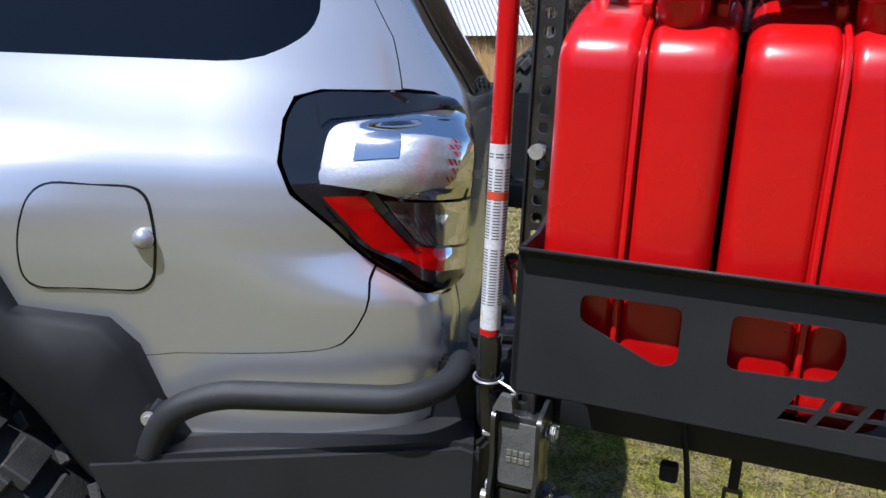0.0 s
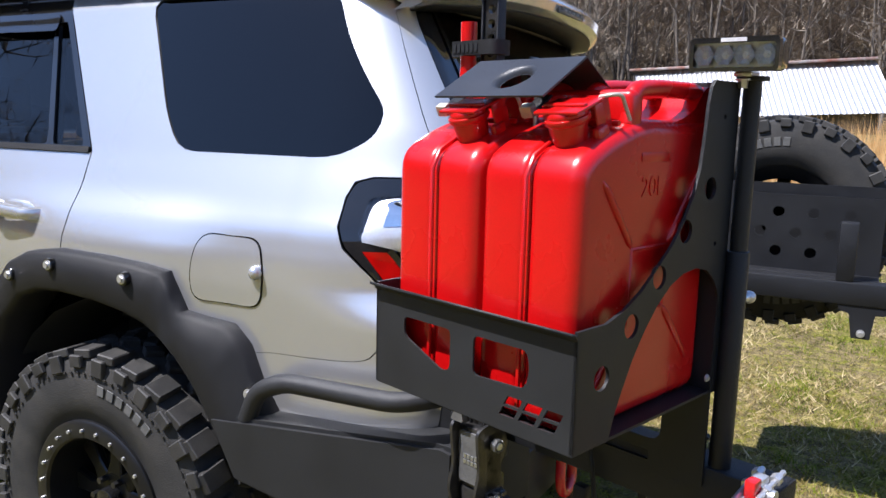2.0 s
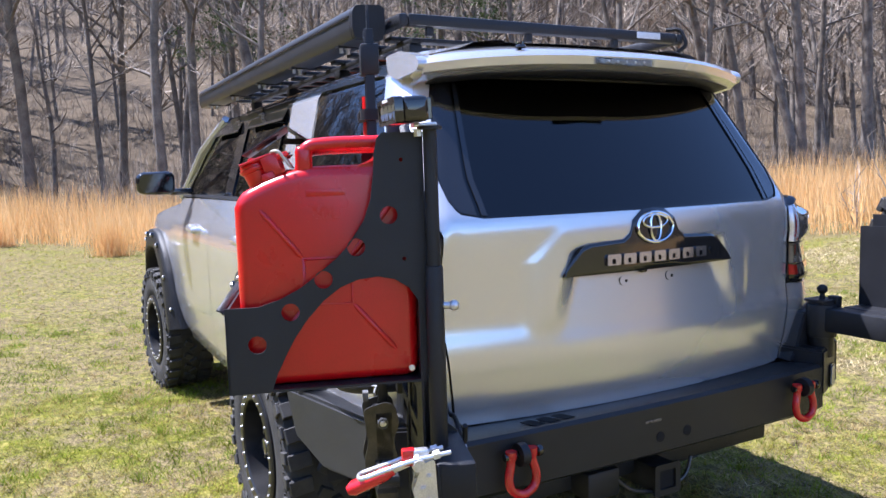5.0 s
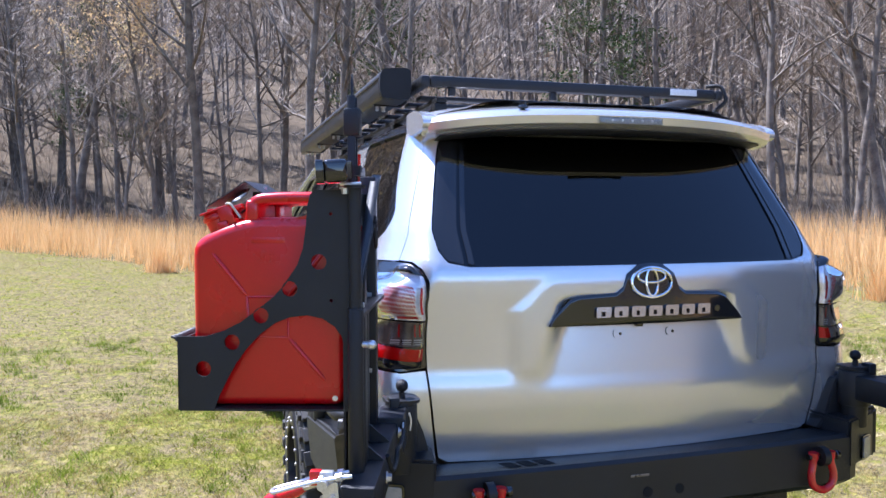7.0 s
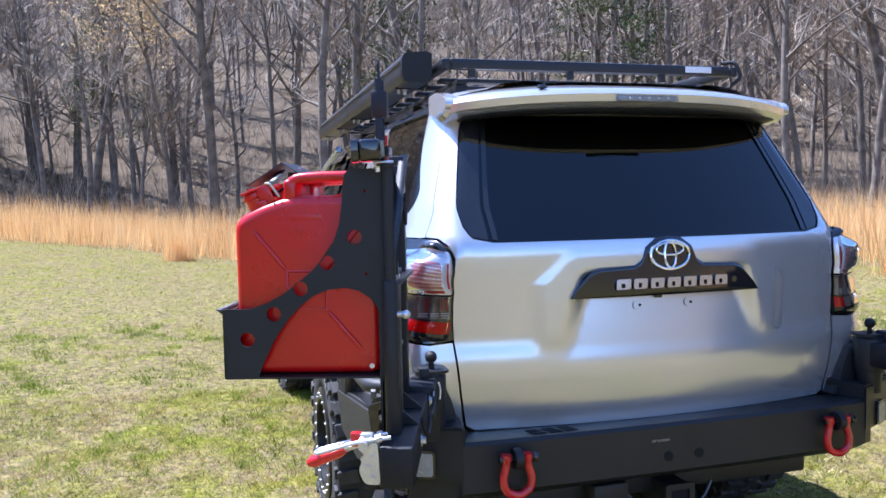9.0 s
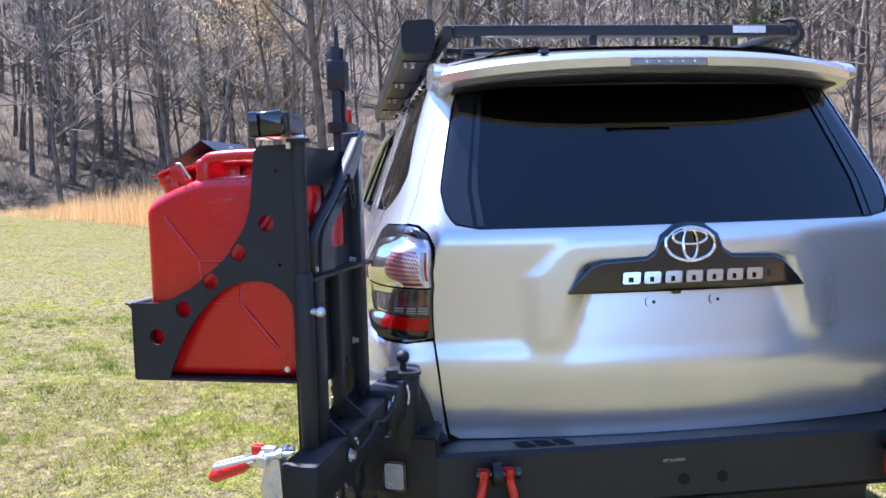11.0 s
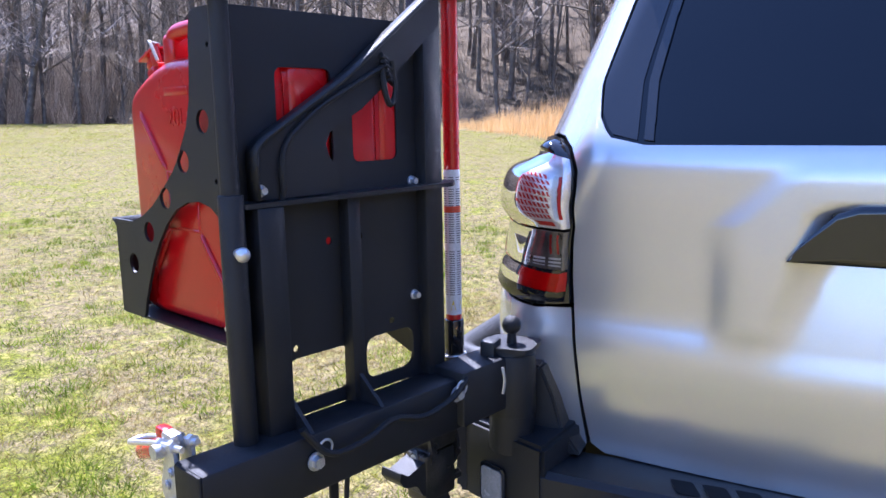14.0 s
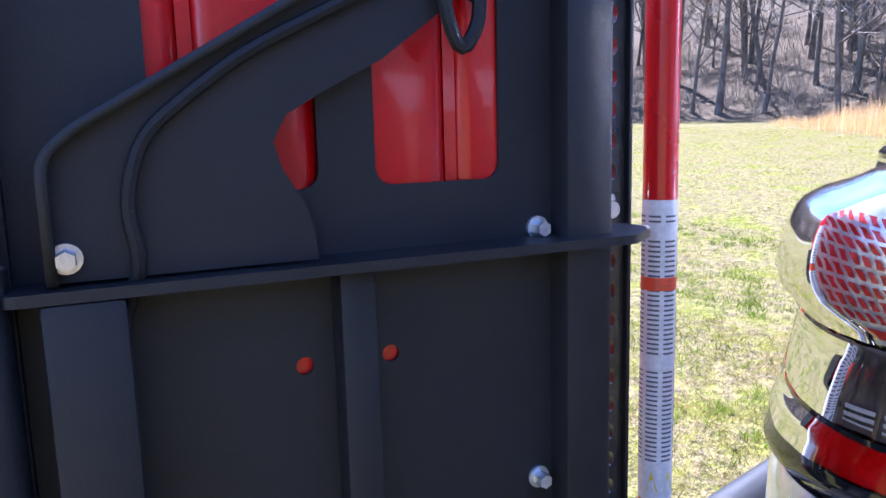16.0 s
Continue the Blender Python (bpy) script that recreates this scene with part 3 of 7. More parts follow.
TOP_LOW = [(0.772, 1.127), (0.93, 1.128), (0.985, 1.134), (1.03, 1.147), (1.085, 1.157), (1.094, 1.168)]
TOP_HIGH = [(0.846, 1.256), (0.905, 1.263), (0.96, 1.264), (1.03, 1.260), (1.085, 1.252), (1.094, 1.240)]
FIN_HIGH = [(0.885, 1.284), (0.92, 1.291), (0.985, 1.293), (1.04, 1.291), (1.085, 1.288), (1.10, 1.276)]
MID_LOW = [(0.766, 1.047), (0.86, 1.043), (0.905, 1.043), (0.938, 1.053)]
MID_HIGH = [(0.772, 1.121), (0.88, 1.122), (0.955, 1.125), (1.004, 1.130)]
LOW_LOW = [(0.766, 1.003), (0.86, 1.001), (0.918, 1.001), (0.955, 1.008), (1.000, 1.039), (1.082, 1.137)]
RIM_LOW = [(0.766, 0.981), (0.86, 0.979), (0.925, 0.984), (0.966, 0.996), (1.008, 1.036), (1.086, 1.136)]
LOW_HIGH = [(0.766, 1.041), (0.86, 1.037), (0.905, 1.037), (0.934, 1.043), (0.958, 1.058), (1.032, 1.138)]
STRIP_HIGH = [(0.766, 1.047), (0.86, 1.043), (0.903, 1.043), (0.929, 1.049), (0.952, 1.064), (1.022, 1.146)]
for side in (1, -1):
    light = panel("tail_light", LIGHT, GLOSS_BLACK, suv, "wrap-around tail light with clear, smoked and red lenses", 0.02, 0.02, 0.004, 0.02, side=side)
    lamp_patch("light_fin", TOP_HIGH, FIN_HIGH, GLOSS_BLACK, light, "", 0.0, side, None, 24, 6)
    deep = lambda s, z: swell(s, z) - 0.0055 + ribs(s, z)
    lamp_patch("reflector", TOP_LOW, TOP_HIGH, REFLECT, light, "bright reflector behind the clear lens", 0.0065, side, ribs, 90, 26)
    lamp_patch("clear_lens", TOP_LOW, TOP_HIGH, CLEAR, light, "clear bulging upper lens", 0.0, side, None, 36, 16)
    lean = lambda z: lamp_edge(z) + 0.006
    cells = [(0.0, 0.008, 1.146, 1.222)] + [(0.026 + 0.0080 * i + 0.0035 * (j % 2), 0.0308 + 0.0080 * i + 0.0035 * (j % 2), 1.146 + 0.0098 * j, 1.1530 + 0.0098 * j) for j in range(8) for i in range(13 - j // 2)]
    for a, b, z0, z1 in cells:
        tip = 0.0 if b - a > 0.006 else 0.004
        panel("red_lamp", [(lean(z0) + a, z0), (lean(z0) + b, z0), (lean(z1) + b + tip, z1), (lean(z1) + a + tip, z1)], RED_BRIGHT, light, "", 0.012, 0.01, 0.0025, 0, side=side, raised=deep)
    panel("light_pillar", [(lean(1.146) + 0.010, 1.146), (lean(1.146) + 0.020, 1.146), (lean(1.222) + 0.020, 1.222), (lean(1.222) + 0.010, 1.222)], LABEL_WHITE, light, "pale light guide", 0.012, 0.01, 0.002, 0, side=side, raised=deep)
    panel("red_lamp", [(0.80, 1.132), (0.88, 1.132), (0.87, 1.141), (0.81, 1.141)], RED_BRIGHT, light, "", 0.012, 0.01, 0.001, 0, side=side, raised=deep)
    panel("turn_lamp", [(0.995, 1.185), (1.050, 1.187), (1.050, 1.228), (0.997, 1.230)], BRIGHT, light, "", 0.012, 0.01, 0.0012, 0, side=side, raised=deep)
    lamp_patch("lamp_block", MID_LOW, MID_HIGH, LAMP_GREY, light, "", 0.009, side, lambda s, z: 0.003 * (math.sin(s * 165) > 0.2), 60, 6)
    behind = lambda s, z: swell(s, z) - 0.005
    for k in range(8):
        a = 0.782 + 0.0185 * k
        panel("lamp_bar", [(a, 1.078), (a + 0.006, 1.078), (a + 0.013, 1.115), (a + 0.007, 1.115)], RED_BRIGHT if k in (0, 1, 4) else LAMP_GREY, light, "", 0.012, 0.012, 0.0, 0, side=side, raised=behind)
    for k in range(3):
        z0 = 1.053 + 0.007 * k
        for a in (0.776, 0.815, 0.854):
            panel("lamp_louvre", [(a, z0), (a + 0.031, z0), (a + 0.032, z0 + 0.004), (a + 0.001, z0 + 0.004)], LABEL_WHITE, light, "", 0.012, 0.012, 0.001, 0, side=side, raised=behind)
    lamp_patch("smoked_lens", MID_LOW, MID_HIGH, SMOKE, light, "smoked lens over dark lamps", 0.0, side, None, 24, 8)
    lamp_patch("red_reflector", LOW_LOW, LOW_HIGH, RED_BRIGHT, light, "", 0.006, side, lambda s, z: 0.0015 * (math.sin(s * 150) > -0.8), 60, 6)
    lamp_patch("red_lens", LOW_LOW, LOW_HIGH, RED_LENS, light, "red lower lens", 0.0, side, None, 36, 6)
    lamp_patch("light_rim", RIM_LOW, LOW_LOW, GLOSS_BLACK, light, "", 0.0, side, None, 36, 3)
    lamp_patch("light_strip", LOW_HIGH, STRIP_HIGH, GLOSS_BLACK, light, "", -0.001, side, None, 36, 1)

# roof with its crown, spoiler, bonnet and windscreen
def loft(rows):
    bm = bmesh.new()
    vs = [[bm.verts.new(p) for p in row] for row in rows]
    for a, b in zip(vs, vs[1:]):
        for i in range(len(a) - 1):
            bm.faces.new((a[i], a[i + 1], b[i + 1], b[i]))
    return bm


def roof_row(x, drop):
    w = half_width(min(x, XC), 1.79)
    return [(x - 0.05 * (1 - (k / 12) ** 2) * (x < -2.5), w * k / 12, 1.79 + (0.055 * (1 - abs(k / 12) ** 3) + 0.012 * (0.55 < abs(k / 12) < 0.8)) - drop) for k in range(-12, 13)]


ROOF_X = [(-0.30, 0.012), (-0.45, 0.004), (-0.7, 0), (-1.2, 0), (-1.8, 0), (-2.3, 0.004), (-2.6, 0.02), (-2.92, 0.04)]
part("roof", loft([roof_row(x, d) for x, d in ROOF_X]), PAINT, suv, smooth=60)
wide = lambda x, z, w, n=10, bow=0.10: [(x - bow * (1 - (k / n) ** 2), w * k / n, z + 0.02 * (1 - (k / n) ** 2)) for k in range(-n, n + 1)]
part("windscreen", loft([wide(-2.93, 1.75, 0.62), wide(-3.17, 1.60, 0.72), wide(-3.47, 1.30, 0.82)]), TINT_GLASS, suv, "sloping windscreen", smooth=60)
part("bonnet", loft([wide(-3.44, 1.27, 0.86), wide(-3.8, 1.235, 0.87), wide(-4.2, 1.19, 0.85), wide(-4.52, 1.10, 0.80, bow=0.16), wide(-4.62, 0.95, 0.78, bow=0.18), wide(-4.62, 0.60, 0.78, bow=0.18)]), PAINT, suv, smooth=60)
for side in (1, -1):
    part("windscreen_pillar", tube([(-2.88, -0.66 * side, 1.775), (-3.16, -0.755 * side, 1.60), (-3.43, -0.845 * side, 1.31)], 0.026, 8), PAINT, suv)
    # Added inside the pillar to hide its sunlit glint behind the glass.
    part("pillar_lining", tube([(-2.84, -0.625 * side, 1.755), (-3.12, -0.715 * side, 1.585), (-3.39, -0.805 * side, 1.30)], 0.034, 8), SEAT, suv)

def spoiler_row(f):
    """A cut through the spoiler at f (-1 to 1) of its half width."""
    y, e = 0.662 * f, abs(f) ** 4
    tip = -0.125 - 0.13 * abs(f) ** 2.6
    drop = 0.016 * abs(f) ** 2 + 0.012 * e
    pts = [(-0.46, 1.842 - 0.055 * abs(f) ** 3), (-0.36, 1.835 - 0.05 * abs(f) ** 3), (tip - 0.07, 1.800 - drop), (tip - 0.015, 1.786 - drop), (tip, 1.770 - drop), (tip - 0.006, 1.745 - drop), (tip - 0.03, 1.728 - drop), (tip - 0.10, 1.718 - drop), (-0.33, 1.724 - 0.02 * e)]
    return [(x, y, z - 0.02 * step(0.93, 1.0, abs(f)) * (1 if z > 1.76 else 0)) for x, z in pts]


bm = loft([spoiler_row(k / 16) for k in range(-16, 17)])
for k in (0, -1):
    bm.faces.new([v for v in list(bm.verts)[:9]] if k == 0 else [v for v in list(bm.verts)[-9:]])
spoiler = part("spoiler", bm, PAINT, suv, "silver roof spoiler over the rear window", 40)
under = []
for k in range(-15, 16):
    row = spoiler_row(k / 16)
    under.append([(x, y, z - 0.004) for x, y, z in row[6:]])
ob = part("spoiler_underside", loft(under), BLACK_PLASTIC, spoiler, "black plastic underside", 40)
ob.modifiers.new("thickness", "SOLIDIFY").thickness = 0.003
for side in (1, -1):
    end = [(-0.50, 1.795), (-0.40, 1.800), (-0.335, 1.786), (-0.268, 1.764), (-0.250, 1.744), (-0.262, 1.722), (-0.40, 1.712), (-0.47, 1.735)]
    bm = plate(round_poly(end, 0.012), [], lambda a, b, h: (a, -(0.640 + h - 0.12 * (b - 1.71)) * side, b), 0.045)
    part("spoiler_end", bm, PAINT, spoiler, smooth=30)
part("brake_light_tray", box(-0.1285, -0.1235, -0.115, 0.115, 1.744, 1.764, 0.002), FROSTED, spoiler)
part("brake_light", box(-0.1235, -0.1165, -0.115, 0.115, 1.744, 1.764, 0.003), CLEAR, spoiler, "clear high brake light")
for k in range(5):
    part("bulb", ball((-0.1215, -0.07 + k * 0.037, 1.7545), 0.004, seg=8), ALU, spoiler)
bm = cyl((-0.19, -0.36, 1.79), (-0.19, -0.36, 1.802), 0.018, 0.015, 16, bevel=0.003)
cyl((-0.19, -0.352, 1.80), (-0.19, -0.352, 1.812), 0.006, seg=8, bm=bm)
part("washer_jet", bm, GLOSS_BLACK, spoiler)

# inner trims of the rear window
for side in (1, -1):
    strip = [(0.655, 1.292), (0.675, 1.294), (0.735, 1.70), (0.715, 1.70)]
    panel("window_trim", strip, GLOSS_BLACK, suv, "", 0.03, 0.04, -0.001, 0.004, side=side)
    panel("window_band", [(0.69, 1.294), (0.745, 1.305), (0.788, 1.345), (0.815, 1.405), (0.876, 1.695), (0.745, 1.70)], GLOSS_BLACK, suv, "", 0.03, 0.04, -0.0035, 0.003, side=side)

# black emblem panel on the tailgate with bright plain marks
EMBLEM = [(-0.350, 1.098), (-0.33, 1.125), (-0.280, 1.178), (-0.25, 1.190), (-0.125, 1.197), (-0.100, 1.215), (-0.085, 1.255), (-0.045, 1.284), (0.0, 1.290)]
def badge_x(y, z):
    """The emblem panel: leaning below, upright above, bowed like the tailgate."""
    return float(np.interp(z, [1.098, 1.20, 1.29], [0.016, 0.009, 0.000])) - 0.075 * (y / 0.75) ** 2


cols = sorted({a * 1.0 for a, z in EMBLEM} | {-a for a, z in EMBLEM} | {k * 0.02 for k in range(-17, 18)})
rows = []
for y in cols:
    hi = float(np.interp(-abs(y), [a for a, z in EMBLEM], [z for a, z in EMBLEM]))
    rows.append([(badge_x(y, z), y, z) for z in [1.098 + (hi - 1.098) * k / 8 + (0.0005 if k else 0) for k in range(9)]])
emblem = part("emblem_panel", loft(rows), GLOSS_BLACK, suv, "black emblem panel with bright badge and letters", 50)
thick = emblem.modifiers.new("thickness", "SOLIDIFY")
thick.thickness, thick.offset = 0.030, -1
ex = lambda y, z, h: shell(-y * 1.03, z, h)


def ring_mark(y, z, ry, rz, r, tilt=0.0):
    return tube([Vector((badge_x(y + ry * math.cos(a), z + rz * math.sin(a)) + 0.004, y + ry * math.cos(a), z + rz * math.sin(a))) for a in [k * math.tau / 40 for k in range(40)]], r, 8, closed=True)


part("badge_ring", ring_mark(0, 1.228, 0.072, 0.047, 0.0055), BRIGHT, emblem, "bright oval badge")
part("badge_ring", ring_mark(0, 1.228, 0.021, 0.043, 0.0045), BRIGHT, emblem)
part("badge_ring", ring_mark(0, 1.247, 0.050, 0.020, 0.0042), BRIGHT, emblem)
# eight plain bars in place of the model's lettering
for k, (w, cut) in enumerate(((0.052, 0), (0.050, 1), (0.050, 0), (0.050, 1), (0.050, 0), (0.050, 1), (0.050, 0))):
    a = -0.205 + k * 0.0605
    bm = bmesh.new()
    outer = round_poly([(a + 0.004, 1.121), (a + w + 0.002, 1.121), (a + w + 0.006, 1.154), (a + 0.008, 1.154)], 0.006)
    hole = [(a + 0.021, 1.1255), (a + w - 0.017, 1.1255), (a + w - 0.016, 1.140), (a + 0.022, 1.140)]
    mid_y = a + w / 2
    base = Vector((badge_x(mid_y, 1.137), mid_y, 1.137))
    n = Vector((1.0, 0.26 * mid_y, 0.13)).normalized()
    t = Vector((0, 1, 0)) - n * n.y
    t.normalize()
    u = n.cross(t)
    u = u if u.z > 0 else -u
    plate(outer, [hole], lambda p, q, h: base + t * (p - a - w / 2) + u * (q - 1.137) + n * (0.002 + h), 0.008, bm)
    part("letter_block", bm, LETTER, emblem, smooth=30)
for y in (-0.097, 0.097):
    slot = rrect(-y - 0.024, -y + 0.024, 1.05, 1.078, 0.012)
    ob = panel("plate_socket", [(s * 1.03, z) for s, z in slot], PAINT, tailgate, "", 0.03, 0.02, 0.004, 0.006)
    part("screw_hole", cyl(ex(y, 1.063, 0.0), ex(y, 1.063, 0.0055), 0.005, seg=12), GLOSS_BLACK, tailgate)
p = Vector((badge_x(0.245, 1.137) - 0.004, 0.245, 1.137))
part("rear_camera", cyl(p, p + Vector((0.008, 0, 0)), 0.010, seg=16), GLOSS_BLACK, emblem)
p = ex(-0.03, 1.093, 0.006)
part("lock_tab", box(p.x - 0.01, p.x + 0.012, p.y - 0.012, p.y + 0.012, 1.085, 1.1, 0.003), GLOSS_BLACK, emblem)

# wing mirrors: a rounded black shell, the glass set into its rear face
for side in (1, -1):
    bm = box(-3.055, -2.925, -0.115, 0.115, 1.335, 1.485, 0.045, seg=5)
    for v in bm.verts:
        f = (v.co.x + 2.925) / -0.13
        v.co.y *= 1 - 0.18 * f
        v.co.z = 1.41 + (v.co.z - 1.41) * (1 - 0.22 * f) * (1 - 0.12 * step(0.0, 0.115, -v.co.y * side))
        v.co.y -= 1.075 * side
    mirror = part("wing_mirror", bm, GLOSS_BLACK, suv, "black door mirror", 60)
    part("mirror_glass", plate(rrect(-0.092, 0.092, -0.054, 0.052, 0.035, 5), [], lambda a, b, h: (-2.9245 + h, -1.075 * side + a, 1.41 + b), 0.003), MIRROR, mirror)
    part("mirror_arm", box(-3.03, -2.96, *sorted((-0.86 * side, -1.0 * side)), 1.335, 1.375, 0.012), GLOSS_BLACK, mirror)

# dark cabin: seats, steering wheel and lining
part("cabin_floor", box(-4.2, -0.35, -0.78, 0.78, 0.55, 0.62), SEAT, suv)
part("luggage_lining", box(-1.0, -0.36, -0.72, 0.72, 0.62, 1.18), SEAT, suv)
part("dashboard", box(-3.4, -2.95, -0.76, 0.76, 0.7, 1.24, 0.05), SEAT, suv)
part("roof_lining", box(-2.8, -0.5, -0.6, 0.6, 1.755, 1.775), SEAT, suv)
for y in (-0.38, 0.38):
    for x in (-2.35, -1.45):
        part("seat_back", box(x - 0.09, x + 0.09, y - 0.24, y + 0.24, 0.75, 1.36, 0.06), SEAT, suv)
        part("headrest", box(x - 0.04, x + 0.07, y - 0.12, y + 0.12, 1.38, 1.56, 0.04), SEAT, suv)
        part("seat_base", box(x - 0.55, x, y - 0.25, y + 0.25, 0.62, 0.86, 0.05), SEAT, suv)
st = pose(-2.78, -0.38, 1.20, 0, -65, 0)
part("steering_wheel", tube([st @ Vector((0.185 * math.cos(a), 0.185 * math.sin(a), 0)) for a in [k * math.tau / 28 for k in range(28)]], 0.016, 8, closed=True), SEAT, suv)
part("underbody", box(-4.3, -0.25, -0.55, 0.55, 0.42, 0.56, 0.03), SEAT, suv)
part("rear_axle", cyl((-1.04, -0.75, 0.40), (-1.04, 0.75, 0.38), 0.05), STEEL_DARK, suv)
for x in (-1.04, -3.83):
    for side in (1, -1):
        rows = [[(x + r * math.cos(a), -y * side, 0.42 + r * math.sin(a) * 1.0) for a in [math.pi * k / 12 for k in range(13)]] for r, y in ((0.52, 0.93), (0.52, 0.55))]
        bm = loft(rows)
        bm.faces.new([v for v in list(bm.verts)[13:]])
        part("wheel_arch_lining", bm, SEAT, suv)


# ---- fender flares ----
def flare(name, outer, inner, bolts, side, shift=0.0):
    """A pocket-style flare: outer edge on the body, bulging face, turned-in inner lip. outer and inner are (x, z), paired."""
    bm = bmesh.new()
    rows = []
    for (xo, zo), (xi, zi) in zip(outer, inner):
        yo = half_width(xo, min(zo, 1.15)) - 0.004
        f = lambda a: (xo + (xi - xo) * a, zo + (zi - zo) * a)
        prof = [(0.0, yo), (0.015, yo + 0.034), (0.09, yo + 0.046), (0.45, max(yo + 0.055, 1.008)), (0.88, max(yo + 0.058, 1.014)), (0.97, max(yo + 0.05, 1.006)), (1.0, 0.992), (1.0, 0.88)]
        rows.append([(f(a)[0], -max(y, yo if a < 1 else 0) * side, f(a)[1]) for a, y in prof])
    bm = loft(rows)
    ob = part(name, bm, BLACK_PLASTIC, suv, "black textured pocket-style fender flare", 45)
    for x, z in bolts:
        y = -(half_width(x, z) + 0.054) * side
        part("bolt_pocket", cyl((x, y + 0.03 * side, z), (x, y - 0.002 * side, z), 0.021, 0.017, 16), GLOSS_BLACK, ob)
        bolt(ob, (x, y - 0.002 * side, z), (0, -side, 0), 0.009, 0.008)
    return ob


OUT_R = [(-1.56, 0.47), (-1.56, 0.62), (-1.545, 0.80), (-1.49, 0.93), (-1.40, 1.015), (-1.30, 1.055), (-1.18, 1.072), (-1.00, 1.070), (-0.88, 1.062), (-0.80, 1.050), (-0.775, 1.0), (-0.755, 0.955), (-0.70, 0.945), (-0.62, 0.935), (-0.575, 0.89), (-0.54, 0.80), (-0.50, 0.735), (-0.49, 0.70)]
IN_R = [(-1.475, 0.47), (-1.475, 0.60), (-1.46, 0.74), (-1.41, 0.85), (-1.33, 0.925), (-1.24, 0.955), (-1.14, 0.962), (-1.02, 0.955), (-0.93, 0.940), (-0.86, 0.915), (-0.82, 0.892), (-0.79, 0.870), (-0.755, 0.84), (-0.72, 0.80), (-0.69, 0.76), (-0.665, 0.72), (-0.65, 0.70), (-0.64, 0.69)]
BOLT_R = [(-1.50, 0.80), (-1.36, 0.985), (-1.17, 1.035), (-0.90, 1.028), (-0.545, 0.785)]
OUT_F = [(x - 2.80, z + 0.01) for x, z in [(-1.55, 0.62), (-1.54, 0.80), (-1.48, 0.95), (-1.38, 1.03), (-1.25, 1.075), (-1.05, 1.085), (-0.85, 1.07), (-0.72, 1.02), (-0.62, 0.92), (-0.55, 0.80), (-0.48, 0.62), (-0.42, 0.47)]]
IN_F = [(x - 2.80, z) for x, z in [(-1.46, 0.60), (-1.44, 0.75), (-1.38, 0.86), (-1.30, 0.925), (-1.20, 0.955), (-1.05, 0.965), (-0.90, 0.95), (-0.80, 0.905), (-0.72, 0.83), (-0.66, 0.73), (-0.60, 0.60), (-0.55, 0.47)]]
BOLT_F = [(-4.20, 1.0), (-4.02, 1.05), (-3.78, 1.055), (-3.55, 1.0), (-3.40, 0.80), (-3.30, 0.60)]
for side in (1, -1):
    flare("fender_flare", OUT_R, IN_R, BOLT_R, side)
    flare("fender_flare", OUT_F, IN_F, BOLT_F, side)


